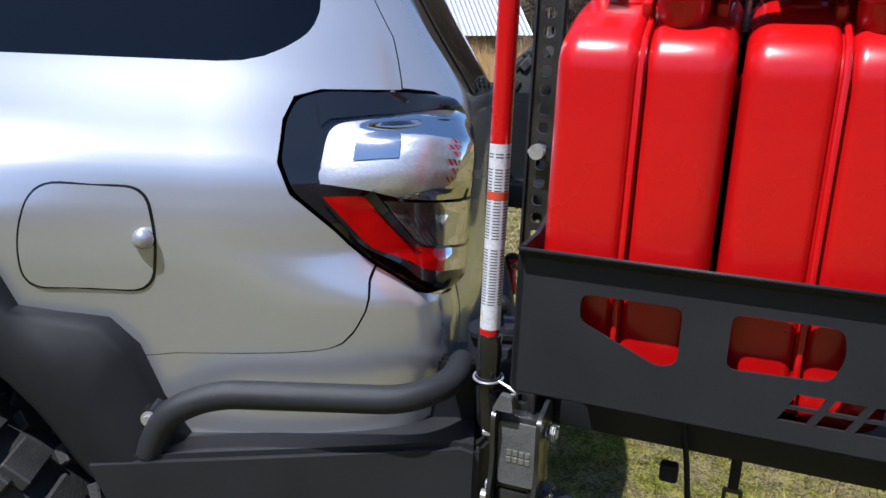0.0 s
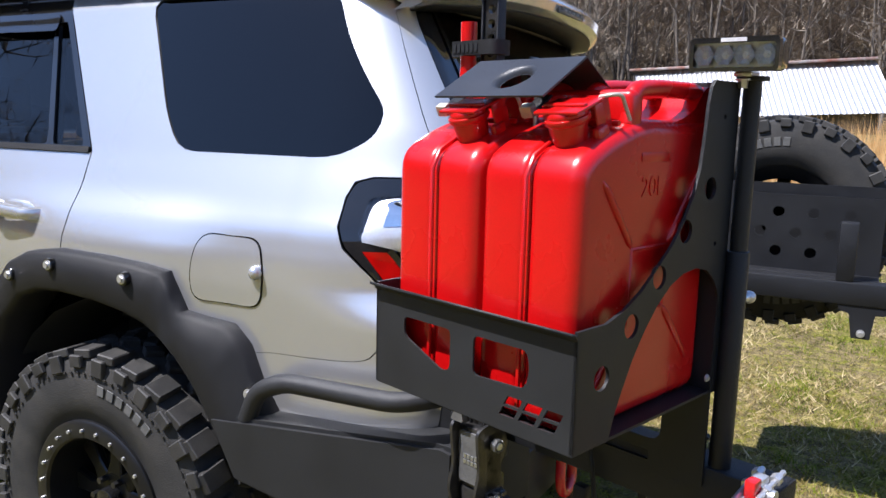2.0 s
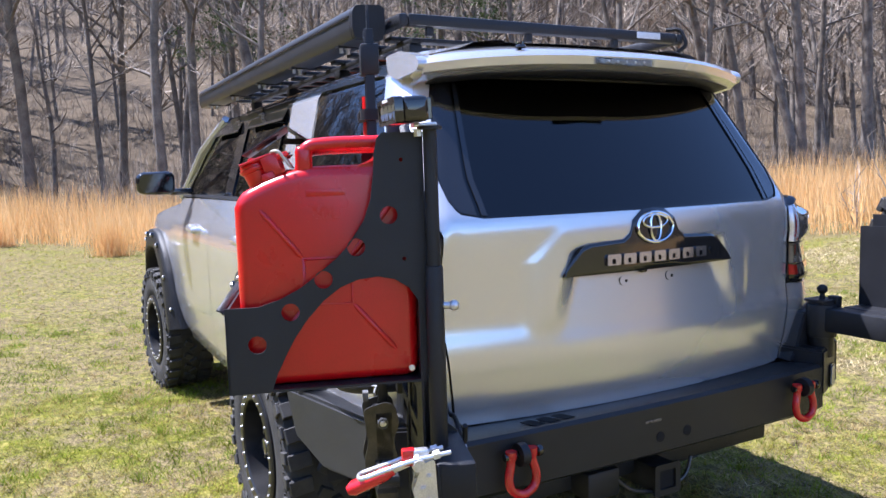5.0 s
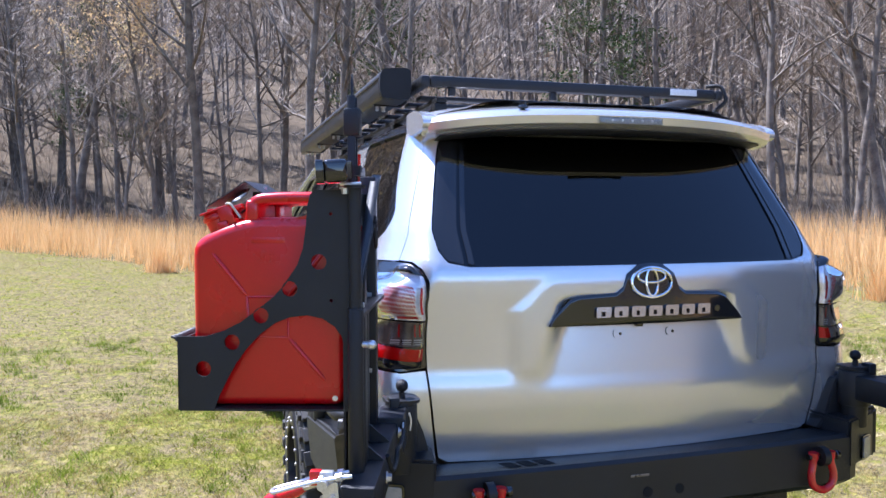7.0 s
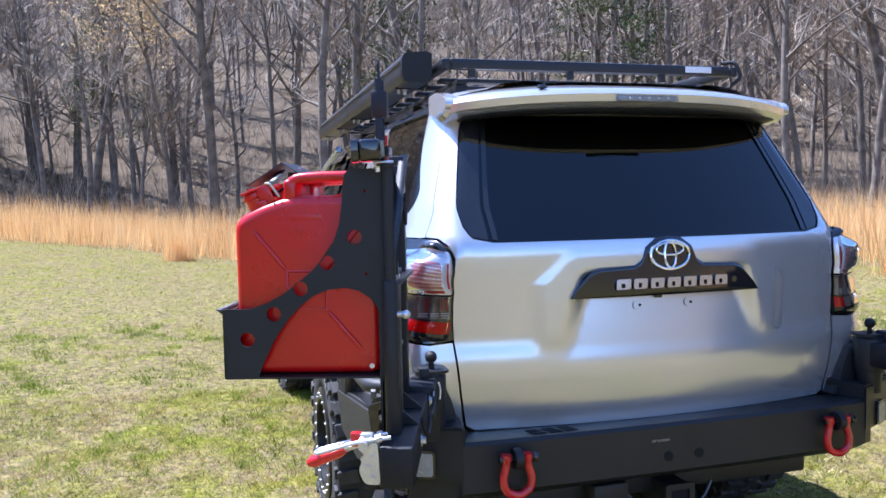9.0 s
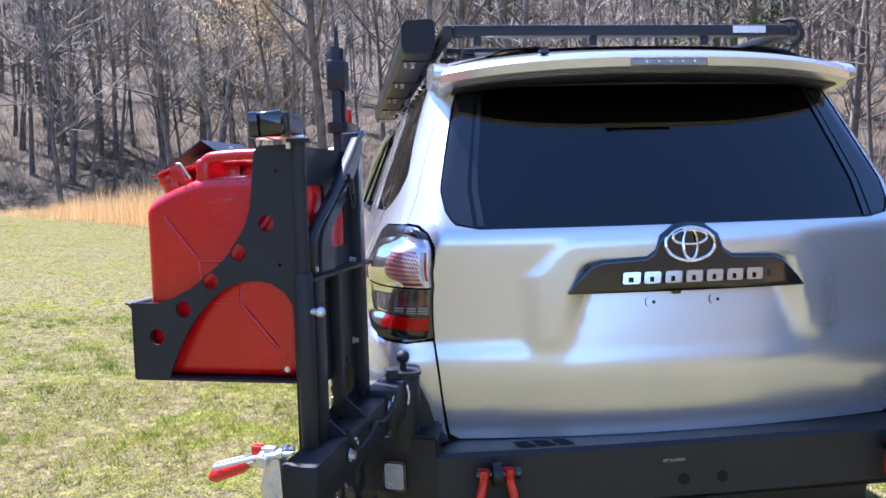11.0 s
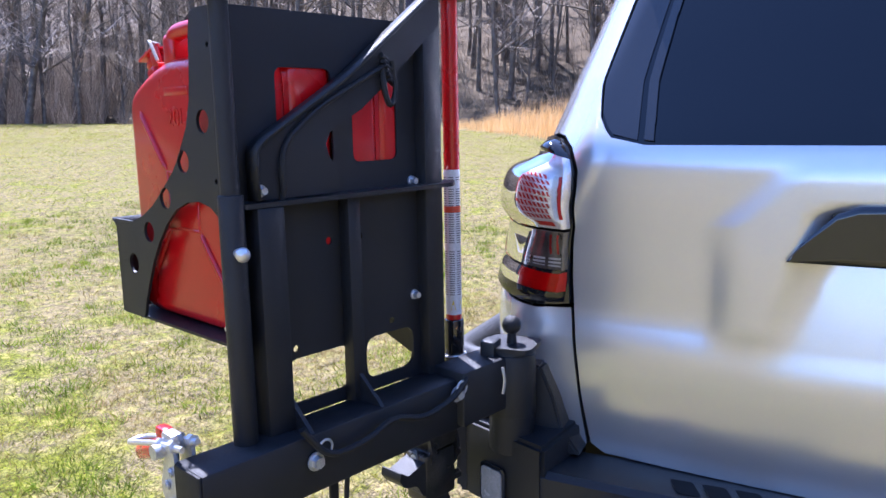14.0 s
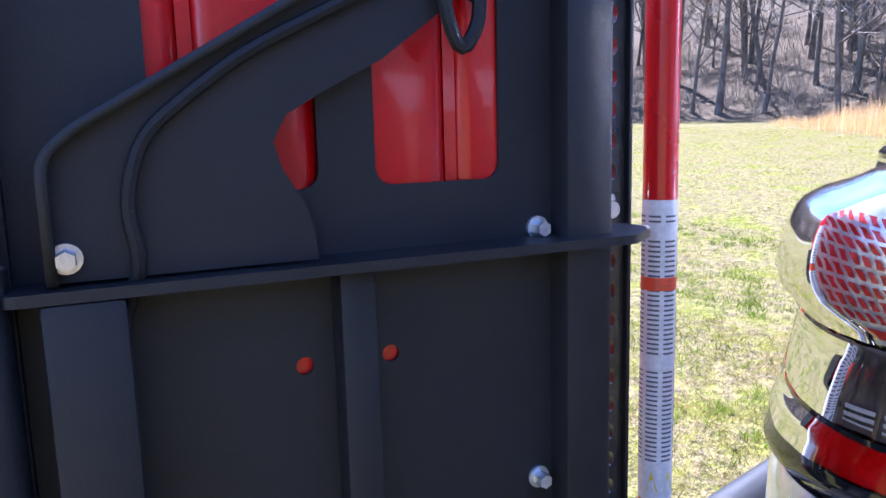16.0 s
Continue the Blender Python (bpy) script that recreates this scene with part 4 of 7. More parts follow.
# ---- wheels ----
def wheel(parent, radius=0.425, width=0.30):
    """A mud-terrain tyre on a black beadlock-style rim; the outer face looks along local +z."""
    I = Matrix.Identity(4)
    R, h = radius, width / 2
    prof = [(0.222, -h * 0.80), (0.235, -h * 0.93), (0.30, -h * 1.0), (R - 0.055, -h * 0.97), (R - 0.022, -h * 0.90), (R - 0.014, -h * 0.55), (R - 0.012, 0), (R - 0.014, h * 0.55), (R - 0.022, h * 0.90), (R - 0.055, h * 0.97), (0.30, h * 1.0), (0.235, h * 0.93), (0.222, h * 0.80)]
    tyre = part("tyre", lathe(prof, I, 72), RUBBER, parent, "mud-terrain tyre with chunky tread", 50)
    n = 30
    bm = bmesh.new()
    for k in range(n):
        a = k * math.tau / n
        for sgn in (1, -1):
            turn = Matrix.Rotation(a + (0.5 * math.tau / n if sgn < 0 else 0), 4, "Z")
            # shoulder block running over onto the sidewall, alternately long and short
            long = k % 2
            box(R - 0.022, R + 0.002, -0.027, 0.027, h * 0.42 if sgn > 0 else -h * 0.96, h * 0.96 if sgn > 0 else -h * 0.42, 0.003, bm, turn @ Matrix.Rotation(sgn * 0.12, 4, "X"), 1)
            box(R - (0.060 if long else 0.045), R - 0.012, -0.021, 0.021, h * 0.93 if sgn > 0 else -h * 1.03, h * 1.03 if sgn > 0 else -h * 0.93, 0.003, bm, turn, 1)
            box(R - 0.022, R + 0.003, -0.018, 0.018, h * 0.05 if sgn > 0 else -h * 0.38, h * 0.38 if sgn > 0 else -h * 0.05, 0.003, bm, turn @ Matrix.Rotation(-sgn * 0.5, 4, "X") @ pose(0, 0.02, 0), 1)
    part("tread", bm, RUBBER_LUG, parent, "dusty chunky tread", 25, kind="stuff")
    # raised marks on the sidewall: plain bars
    for start in (0.9, 4.04):
        for k in range(6):
            part("sidewall_mark", box(0.318, 0.346, -0.012, 0.012, h * 0.995, h * 1.012, 0.001, None, Matrix.Rotation(start + k * 0.105, 4, "Z"), 1), WHITE_RUBBER, parent, smooth=25)
    bm = bmesh.new()
    for k in range(90):
        box(0.362, 0.368, -0.004, 0.004, h * 0.985, h * 1.006, 0, bm, Matrix.Rotation(k * math.tau / 90, 4, "Z"))
    part("sidewall_ribbing", bm, RUBBER_LUG, parent, smooth=0, kind="stuff")
    lip = [(0.236, h * 0.86), (0.236, h * 0.98), (0.228, h * 1.02), (0.190, h * 1.02), (0.184, h * 0.98), (0.180, h * 0.6), (0.176, h * 0.1), (0.172, -h * 0.7), (0.225, -h * 0.9)]
    rim = part("rim", lathe(lip, I, 60), RIM, parent, "matte black steel-look rim with silver ring bolts", 40)
    for k in range(24):
        a = (k + 0.5) * math.tau / 24
        c = Vector((0.209 * math.cos(a), 0.209 * math.sin(a), h * 1.018))
        part("ring_bolt", cyl(c, c + Vector((0, 0, 0.006)), 0.0052, 0.0046, 8), CHROME, parent)
    bm = bmesh.new()
    for k in range(8):
        t = Matrix.Rotation(k * math.tau / 8, 4, "Z")
        sp = [(0.055, 0.030), (0.10, 0.020), (0.178, 0.030), (0.178, -0.030), (0.10, -0.020), (0.055, -0.030)]
        plate(sp, [], lambda a, b, q: t @ Vector((a, b, h * 0.42 - (a - 0.05) * 0.16 + q)), 0.024, bm)
    bmesh.ops.bevel(bm, geom=[e for e in bm.edges if e.is_manifold and e.calc_face_angle(0) > 0.8], offset=0.004, segments=1, affect="EDGES")
    cyl((0, 0, h * 0.30), (0, 0, h * 0.58), 0.072, 0.066, 32, bm, 0.006)
    part("spoke_centre", bm, RIM, parent)
    part("hub_cap", cyl((0, 0, h * 0.55), (0, 0, h * 0.80), 0.036, 0.032, 24, bevel=0.005), GLOSS_BLACK, parent)
    for k in range(6):
        a = k * math.tau / 6
        part("lug_nut", cyl((0.055 * math.cos(a), 0.055 * math.sin(a), h * 0.55), (0.055 * math.cos(a), 0.055 * math.sin(a), h * 0.74), 0.010, 0.009, 6), STEEL_DARK, parent)
    part("brake_disc", cyl((0, 0, -h * 0.1), (0, 0, -h * 0.25), 0.155, seg=40), STEEL_DARK, parent)


def wheel_part(name, x, y, z, turn):
    """A wheel as a part of the car: an empty holder is not needed, so tyre and rim hang on the hub mesh."""
    hub = part("wheel", cyl((0, 0, -0.08), (0, 0, 0.0), 0.09, seg=24), STEEL_DARK, suv, "black wheel with mud-terrain tyre")
    hub.matrix_local = pose(x, y, z) @ turn
    return hub


left = Matrix.Rotation(radians(90), 4, "X")
right = Matrix.Rotation(radians(-90), 4, "X")
first = wheel_part("wheel", -1.04, -0.885, 0.395, left)
wheel(first)
kids = list(first.children_recursive)
for x, y, z, t in ((-3.83, -0.885, 0.395, Matrix.Rotation(radians(4), 4, "Z") @ left), (-1.04, 0.885, 0.365, right), (-3.83, 0.885, 0.365, Matrix.Rotation(radians(4), 4, "Z") @ right)):
    made = {first: wheel_part("wheel", x, y, z, t)}
    for o in kids:
        made[o] = o.copy()
        scene.collection.objects.link(made[o])
        made[o].parent = made[o.parent] if o.parent in made else made[first]

# ---- steel rear bumper with side wings ----
bumper = thing("rear_bumper", "black powder-coated steel off-road bumper with side wings", "bumper", CAR)
part("bumper_core", box(-0.12, -0.03, -0.70, 0.70, 0.50, 0.60), POWDER, bumper)
XF = 0.085
# top shelf, upper slope, face and lower slope of the main bar
def bar_row(y):
    k = 0.02 * (abs(y) / 0.75) ** 2
    return [(-0.07, y, 0.682), (-0.012, y, 0.684), (XF - 0.012 - k, y, 0.690), (XF - k, y, 0.680), (XF - k, y, 0.535), (XF - 0.02 - k, y, 0.520), (-0.02, y, 0.480), (-0.10, y, 0.47)]


bm = loft([bar_row(-0.745 + 1.49 * k / 20) for k in range(21)])
part("bumper_bar", bm, BUMPER_COAT, bumper, smooth=25)
# Black discs on the solid bar for the dark inside the sensor holes.
for y in (-0.055, 0.058):
    part("sensor_hole", cyl((XF - 0.004, y, 0.583), (XF + 0.0015, y, 0.583), 0.0165, seg=24), HOLE_SHADE, bumper)
part("light_slot", box(XF - 0.004, XF + 0.001, -0.115, -0.05, 0.633, 0.642, 0.002), LAMP_GREY, bumper, "small pale plate light")
# plain cut-out marks on the top shelf: black plates for the shade inside them
for k in range(3):
    part("cutout_mark", plate(round_poly([(0.0 + k * 0.0, -0.52 + k * 0.055), (0.05, -0.50 + k * 0.055), (0.05, -0.46 + k * 0.055), (0.0, -0.48 + k * 0.055)], 0.006), [], lambda a, b, h: (a - 0.002, b, 0.6895 + h), 0.001), HOLE_SHADE, bumper)
for side in (1, -1):
    # corner block: angled face with a lamp, then the wing along the side
    foot = [(XF - 0.012, 0.735), (-0.015, 0.925), (-0.06, 0.955), (-0.12, 0.955), (-0.12, 0.70)]
    bm = plate([(a, -b * side) for a, b in foot], [], lambda a, b, h: (a, b, 0.575 + h), 0.165)
    bmesh.ops.bevel(bm, geom=[e for e in bm.edges if e.is_manifold and e.calc_face_angle(0) > 0.5], offset=0.008, segments=2, affect="EDGES")
    part("corner_block", bm, POWDER, bumper)
    bm = plate([(a * 0.8 - 0.02, -(b - 0.06) * side) for a, b in foot], [], lambda a, b, h: (a, b, 0.50 + h), 0.078)
    part("corner_skirt", bm, POWDER, bumper)
    bm = plate([(0.69, 0.690), (0.86, 0.690), (0.86, 0.862), (0.772, 0.862), (0.745, 0.80), (0.728, 0.74)], [], lambda a, b, h: (-0.12 + h, -a * side, b), 0.09)
    bmesh.ops.bevel(bm, geom=[e for e in bm.edges if e.is_manifold and e.calc_face_angle(0) > 0.5], offset=0.005, segments=2, affect="EDGES")
    part("hinge_gusset", bm, POWDER, bumper)
    wing = [(-0.645, 0.727), (-0.30, 0.743), (-0.05, 0.756), (-0.02, 0.745), (-0.02, 0.575), (-0.10, 0.560), (-0.375, 0.525), (-0.575, 0.575)]
    bm = plate(wing, [], lambda a, b, h: (a, -(0.872 + h - 0.115 * (a + 0.64)) * side, b), 0.150)
    bmesh.ops.bevel(bm, geom=[e for e in bm.edges if e.is_manifold and e.calc_face_angle(0) > 0.25], offset=0.010, segments=2, affect="EDGES")
    part("side_wing", bm, POWDER_LIT, bumper, "flat black side wing", 30)
    y = 0.965
    path = rounded([(-0.548, -0.985 * side, 0.725), (-0.515, -0.987 * side, 0.800), (-0.435, -0.987 * side, 0.836), (-0.14, -0.985 * side, 0.842), (-0.07, -0.93 * side, 0.850), (-0.055, -0.84 * side, 0.850)], 0.09, 5)
    part("guard_tube", tube(path, 0.0225, 14), POWDER_LIT, bumper, "bent black guard tube")
    # lamp in the corner face
    a, b = Vector((XF - 0.012, -0.735 * side, 0)), Vector((-0.015, -0.925 * side, 0))
    mid, d = a.lerp(b, 0.60), (b - a).normalized()
    n = Vector((0, 0, 1)).cross(d) * (-side)
    n = n if n.x > 0 else -n
    fr = plate(rrect(-0.034, 0.034, 0.584, 0.669, 0.012), [], lambda p, q, h: tuple(mid + d * p + n * (0.001 + h) + Vector((0, 0, q))), 0.006)
    lampbox = part("reverse_lamp", fr, GLOSS_BLACK, bumper, "square flush reverse lamp")
    part("lens", plate(rrect(-0.027, 0.027, 0.591, 0.662, 0.008), [], lambda p, q, h: tuple(mid + d * p + n * (0.0075 + h) + Vector((0, 0, q))), 0.003), FROSTED, lampbox, "pale ribbed lens")
    # shackle lug
    bm = plate(circle(0, 0, 0.032, 20), [circle(0, 0, 0.012, 12)], lambda p, q, h: (XF + 0.022 + p, -0.585 * side - 0.012 + h, 0.643 + q), 0.024)
    part("shackle_lug", bm, POWDER, bumper)
# tow receiver and plug
bm = box(-0.25, 0.035, -0.032, 0.060, 0.375, 0.462, 0.006)
receiver = part("tow_receiver", bm, POWDER, bumper, "square tow receiver under the bumper")
# Black block for the shade in the receiver's opening.
part("receiver_mouth", box(0.03, 0.0365, -0.018, 0.046, 0.39, 0.448), HOLE_SHADE, receiver)
part("receiver_collar", plate(rrect(-0.040, 0.068, 0.367, 0.470, 0.01), [rrect(-0.02, 0.048, 0.387, 0.450, 0.004)], lambda a, b, h: (0.036 + h, a, b), 0.010), POWDER, receiver)
part("tow_chain_loop", tube(rounded([(0.0, -0.17, 0.45), (0.02, -0.12, 0.40), (0.02, 0.02, 0.365), (0.02, 0.12, 0.40), (0.0, 0.16, 0.45)], 0.05), 0.006, 8), STEEL_DARK, receiver)
part("plug_box", box(-0.10, 0.025, -0.29, -0.165, 0.40, 0.49, 0.01), POWDER, bumper, "trailer plug housing")
part("hitch_bar", box(-0.22, -0.06, -0.6, 0.6, 0.41, 0.50, 0.01), POWDER, bumper)

# two red bow shackles hanging from the bumper
def shackle(y):
    th = thing("bow_shackle", "red steel bow shackle hanging from the black bumper", "shackle", CAR @ pose(XF + 0.022, y, 0.643), "bumper shackles")
    bow = rounded([(0, -0.034, 0.014), (0, -0.034, -0.02), (0.004, -0.047, -0.060), (0.006, -0.040, -0.095), (0.008, 0, -0.115), (0.006, 0.040, -0.095), (0.004, 0.047, -0.060), (0, 0.034, -0.02), (0, 0.034, 0.014)], 0.04)
    part("bow", tube(bow, [0.0165 if i in (0, 1, len(bow) - 2, len(bow) - 1) else 0.0125 for i in range(len(bow))], 12), RED_GLOSS, th)
    part("pin", cyl((0, -0.056, 0), (0, 0.060, 0), 0.0105, seg=12), GLOSS_BLACK, th, "black pin")
    part("pin_head", cyl((0, 0.050, 0), (0, 0.066, 0), 0.016, seg=12, bevel=0.003), GLOSS_BLACK, th)


shackle(-0.585)
shackle(0.585)
for side in (1, -1):
    # hinge post with its rubber-topped pin on each corner
    post = part("hinge_post", cyl((0.0, -0.82 * side, 0.70), (0.0, -0.82 * side, 0.905), 0.044, seg=28, bevel=0.004), POWDER, bumper, "hinge post of the swing arm")
    part("hinge_cap", plate(rrect(-0.046, 0.046, -0.050, 0.050, 0.02), [], lambda a, b, h: (a, -0.82 * side + b, 0.905 + h), 0.008), POWDER, post)
    part("stop_stem", cyl((0.004, -0.818 * side, 0.913), (0.004, -0.818 * side, 0.935), 0.010, 0.008, 14), BLACK_PLASTIC, post)
    part("stop_ball", ball((0.004, -0.818 * side, 0.949), 0.0185), BLACK_PLASTIC, post, "black rubber ball knob")
    part("latch_block", box(0.012, 0.052, -0.865 * side if side > 0 else 0.835, -0.835 * side if side > 0 else 0.865, 0.875, 0.925, 0.005), POWDER, post)


# ---- left swing arm with the fuel-can carrier; u runs out along the arm, v towards the car's tail ----
ARM = CAR @ pose(0.0, -0.82, 0.0, 0, 0, -18.5)
carrier = thing("swing_arm_carrier", "open black steel swing arm carrying two red fuel cans", "swing arm", ARM)
bm = box(0.03, 0.655, -0.072, 0.003, 0.788, 0.882, 0.006)
part("arm_tube", bm, POWDER, carrier, "square arm tube", 30)
part("arm_end_cap", box(0.653, 0.659, -0.066, 0.001, 0.792, 0.881, 0.004), BLACK_PLASTIC, carrier)
part("hinge_sleeve", cyl((0, 0, 0.775), (0, 0, 0.897), 0.047, seg=28, bevel=0.004), POWDER, carrier)
part("hinge_arm", box(0.02, 0.16, -0.058, 0.02, 0.795, 0.897, 0.006), POWDER, carrier)
bolt(carrier, (0.165, 0.007, 0.858), (0, 1, 0), 0.010, 0.012)
bolt(carrier, (0.475, 0.007, 0.842), (0, 1, 0), 0.010, 0.012)
part("cotter_pin", tube(rounded([(0.062, 0.028, 0.885), (0.062, 0.034, 0.862), (0.064, 0.030, 0.835)], 0.01), 0.003, 6), CHROME, carrier)

# back plate with its four openings
flat = lambda a, b, h: (a, -0.075 - h, b)
outer = round_poly([(0.165, 0.845), (0.540, 0.845), (0.540, 1.497), (0.165, 1.497)], 0.01)
holes = [rrect(0.215, 0.311, 1.271, 1.416, 0.012), rrect(0.351, 0.454, 1.271, 1.416, 0.012), rrect(0.188, 0.298, 0.902, 0.974, 0.02), rrect(0.332, 0.460, 0.902, 0.974, 0.02),
         rrect(0.20, 0.290, 0.862, 0.880, 0.004), rrect(0.345, 0.44, 0.862, 0.880, 0.004), circle(0.3675, 1.150, 0.0065, 10), circle(0.305, 1.150, 0.0065, 10), circle(0.238, 0.993, 0.006, 8), circle(0.440, 0.990, 0.006, 8)]
part("back_plate", plate(outer, holes, flat, 0.005), POWDER, carrier, "black back plate with openings", 30)
part("jack_upright", box(0.130, 0.171, -0.092, -0.051, 0.880, 1.545, 0.004), POWDER, carrier)
part("upright", box(0.476, 0.522, -0.0745, -0.034, 0.880, 1.219, 0.004), POWDER, carrier)
part("centre_strap", box(0.322, 0.347, -0.0745, -0.050, 0.880, 1.219, 0.002), POWDER, carrier)
part("cross_shelf", plate(round_poly([(0.088, -0.095), (0.540, -0.0745), (0.540, -0.034), (0.12, -0.034), (0.084, -0.062)], 0.008), [], lambda a, b, h: (a, b, 1.219 + h), 0.007), POWDER, carrier)
gus = [(0.515, 1.228), (0.515, 1.297), (0.500, 1.312), (0.345, 1.402), (0.172, 1.530), (0.132, 1.548), (0.132, 1.495), (0.20, 1.440), (0.260, 1.392), (0.312, 1.354), (0.352, 1.334), (0.376, 1.320), (0.385, 1.304), (0.380, 1.286), (0.370, 1.270), (0.362, 1.250), (0.360, 1.228)]
part("diagonal_brace", plate(gus, [], lambda a, b, h: (a, -0.056 + h, b), 0.006), POWDER, carrier, "", 30)
rim_path = [(0.517, -0.044, 1.228), (0.517, -0.044, 1.299), (0.501, -0.044, 1.315), (0.345, -0.044, 1.406), (0.172, -0.044, 1.534), (0.128, -0.044, 1.552)]
strip = rounded(rim_path, 0.012, 3)
bm = loft([[(p.x, p.y - 0.020, p.z), (p.x, p.y + 0.004, p.z)] for p in strip])
ob = part("brace_flange", bm, POWDER_GREY, carrier)
ob.modifiers.new("thickness", "SOLIDIFY").thickness = 0.006
for u, z in ((0.184, 1.232), (0.184, 1.030), (0.506, 1.242)):
    bolt(carrier, (u, -0.0745 if u < 0.3 else -0.050, z), (0, 1, 0), 0.0062, 0.013)
bolt(carrier, (0.541, -0.098, 1.040), (1, 0, 0), 0.0042, 0.005)

# light post, sleeve, flange and bright pin
post = part("light_post", cyl((0.5535, -0.050, 0.872), (0.5535, -0.050, 1.502), 0.0135, seg=24), POWDER, carrier, "round black light post")
part("post_sleeve", cyl((0.5535, -0.050, 0.872), (0.5535, -0.050, 1.240), 0.0178, seg=24, bevel=0.002), POWDER, carrier)
part("post_flange", cyl((0.5535, -0.050, 1.500), (0.5535, -0.050, 1.506), 0.024, seg=24), POWDER, carrier)
bm = cyl((0.556, -0.036, 1.162), (0.561, -0.020, 1.162), 0.007, seg=12)
ball((0.562, -0.014, 1.162), 0.0105, bm)
part("post_pin", bm, CHROME, carrier, "bright spring pin")

# tray: front plate with slots and plain cut-outs, side plates with the S-curve and five holes, floor
front_holes = [round_poly([(0.217, 1.132), (0.318, 1.132), (0.318, 1.072), (0.300, 1.066), (0.217, 1.102)], 0.010), round_poly([(0.364, 1.134), (0.462, 1.134), (0.467, 1.105), (0.458, 1.080), (0.364, 1.076)], 0.010)]
for k in range(3):
    a = 0.412 + k * 0.034
    for j in range(2):
        z = 1.034 + j * 0.0165
        front_holes.append([(a + 0.004 + 0.008 * j, z), (a + 0.031 + 0.008 * j, z), (a + 0.037 + 0.008 * j, z + 0.013), (a + 0.011 + 0.008 * j, z + 0.013)])
front_outer = round_poly([(0.150, 1.012), (0.541, 1.012), (0.541, 1.168), (0.150, 1.168)], 0.004)
part("tray_front", plate(front_outer, front_holes, lambda a, b, h: (a, -0.447 + h, b), 0.004), POWDER_GREY, carrier, "front plate with two slots and a small cut-out mark", 30)
lip = [[(u, -0.4465 - dv, 1.166 + dz) for dv, dz in ((0.0, 0.0), (0.002, 0.005), (0.007, 0.009), (0.014, 0.011))] for u in (0.150, 0.541)]
ob = part("tray_lip", loft(lip), POWDER_GREY, carrier)
so = ob.modifiers.new("thickness", "SOLIDIFY")
so.thickness = 0.004
SIDE = [(-0.447, 1.176), (-0.447, 1.012), (-0.367, 1.012), (-0.355, 1.045), (-0.338, 1.079), (-0.318, 1.115), (-0.293, 1.149), (-0.262, 1.182), (-0.229, 1.206), (-0.195, 1.219), (-0.158, 1.223), (-0.125, 1.216), (-0.098, 1.198), (-0.082, 1.175), (-0.076, 1.150), (-0.074, 1.010), (-0.062, 1.010), (-0.062, 1.497), (-0.140, 1.497), (-0.150, 1.487), (-0.156, 1.460), (-0.159, 1.420), (-0.166, 1.371), (-0.180, 1.332), (-0.203, 1.295), (-0.233, 1.263), (-0.268, 1.235), (-0.305, 1.208), (-0.345, 1.188), (-0.385, 1.176)]
side_holes = [circle(-0.390 + k * 0.0645, 1.104 + k * 0.059, 0.0172, 18) for k in range(5)] + [circle(-0.105, 1.445, 0.004, 8), circle(-0.105, 1.255, 0.004, 8)]
for u, nm in ((0.536, "tray_side"), (0.150, "tray_side")):
    part(nm, plate(SIDE, side_holes, lambda a, b, h: (u + h, a, b), 0.005), POWDER, carrier, "side plate with a curved edge and five round holes", 30)
part("tray_floor", box(0.152, 0.539, -0.445, -0.076, 1.010, 1.0145), POWDER, carrier)
part("tray_bracket", plate([(-0.075, 1.008), (-0.33, 1.008), (-0.30, 0.985), (-0.075, 0.90)], [], lambda a, b, h: (0.158 + h, a, b), 0.006), POWDER_GREY, carrier)

# peaked hold-down plate over the caps, its hole with a flared rim, and its centre stud
def fold(a, b, h):
    """Along the plate's slope: b runs from the front edge over the ridge to the back edge."""
    if b < 0.125:
        f = b / 0.125
        return Vector((a + 0.006 * f, -0.408 + 0.088 * f, 1.463 + 0.056 * f)) + Vector((0, -0.53, 0.85)) * h
    f = (b - 0.125) / 0.10
    return Vector((a + 0.006, -0.32 + 0.075 * f, 1.519 - 0.05 * f)) + Vector((0, 0.62, 0.78)) * h


bm = plate([(0.235, 0.0), (0.439, 0.0), (0.436, 0.125), (0.238, 0.125)], [circle(0.348, 0.062, 0.034, 28, 0.040)], fold, 0.003)
plate([(0.238, 0.1251), (0.436, 0.1251), (0.436, 0.225), (0.238, 0.225)], [], lambda a, b, h: fold(a, b, h), 0.003, bm)
hold = part("hold_down_plate", bm, SATIN_GREY, carrier, "peaked black hold-down plate", 30)
dish = [[fold(0.348 + r * math.cos(k * math.tau / 28), 0.062 + r * q * math.sin(k * math.tau / 28), h) for k in range(29)] for r, q, h in ((0.034, 1.18, 0.003), (0.0315, 1.18, 0.0026), (0.028, 1.19, 0.0005), (0.025, 1.2, -0.0030), (0.0235, 1.22, -0.0062), (0.0225, 1.22, -0.0062))]
part("pressed_dish", loft(dish), SATIN_GREY, hold, smooth=60)
part("hold_down_stud", cyl((0.340, -0.30, 1.40), (0.340, -0.30, 1.512), 0.004, seg=10), CHROME, carrier)
part("hold_down_strut", plate([(-0.33, 1.500), (-0.08, 1.490), (-0.08, 1.478), (-0.33, 1.488)], [], lambda a, b, h: (0.334 + h, a, b), 0.012), POWDER, carrier)

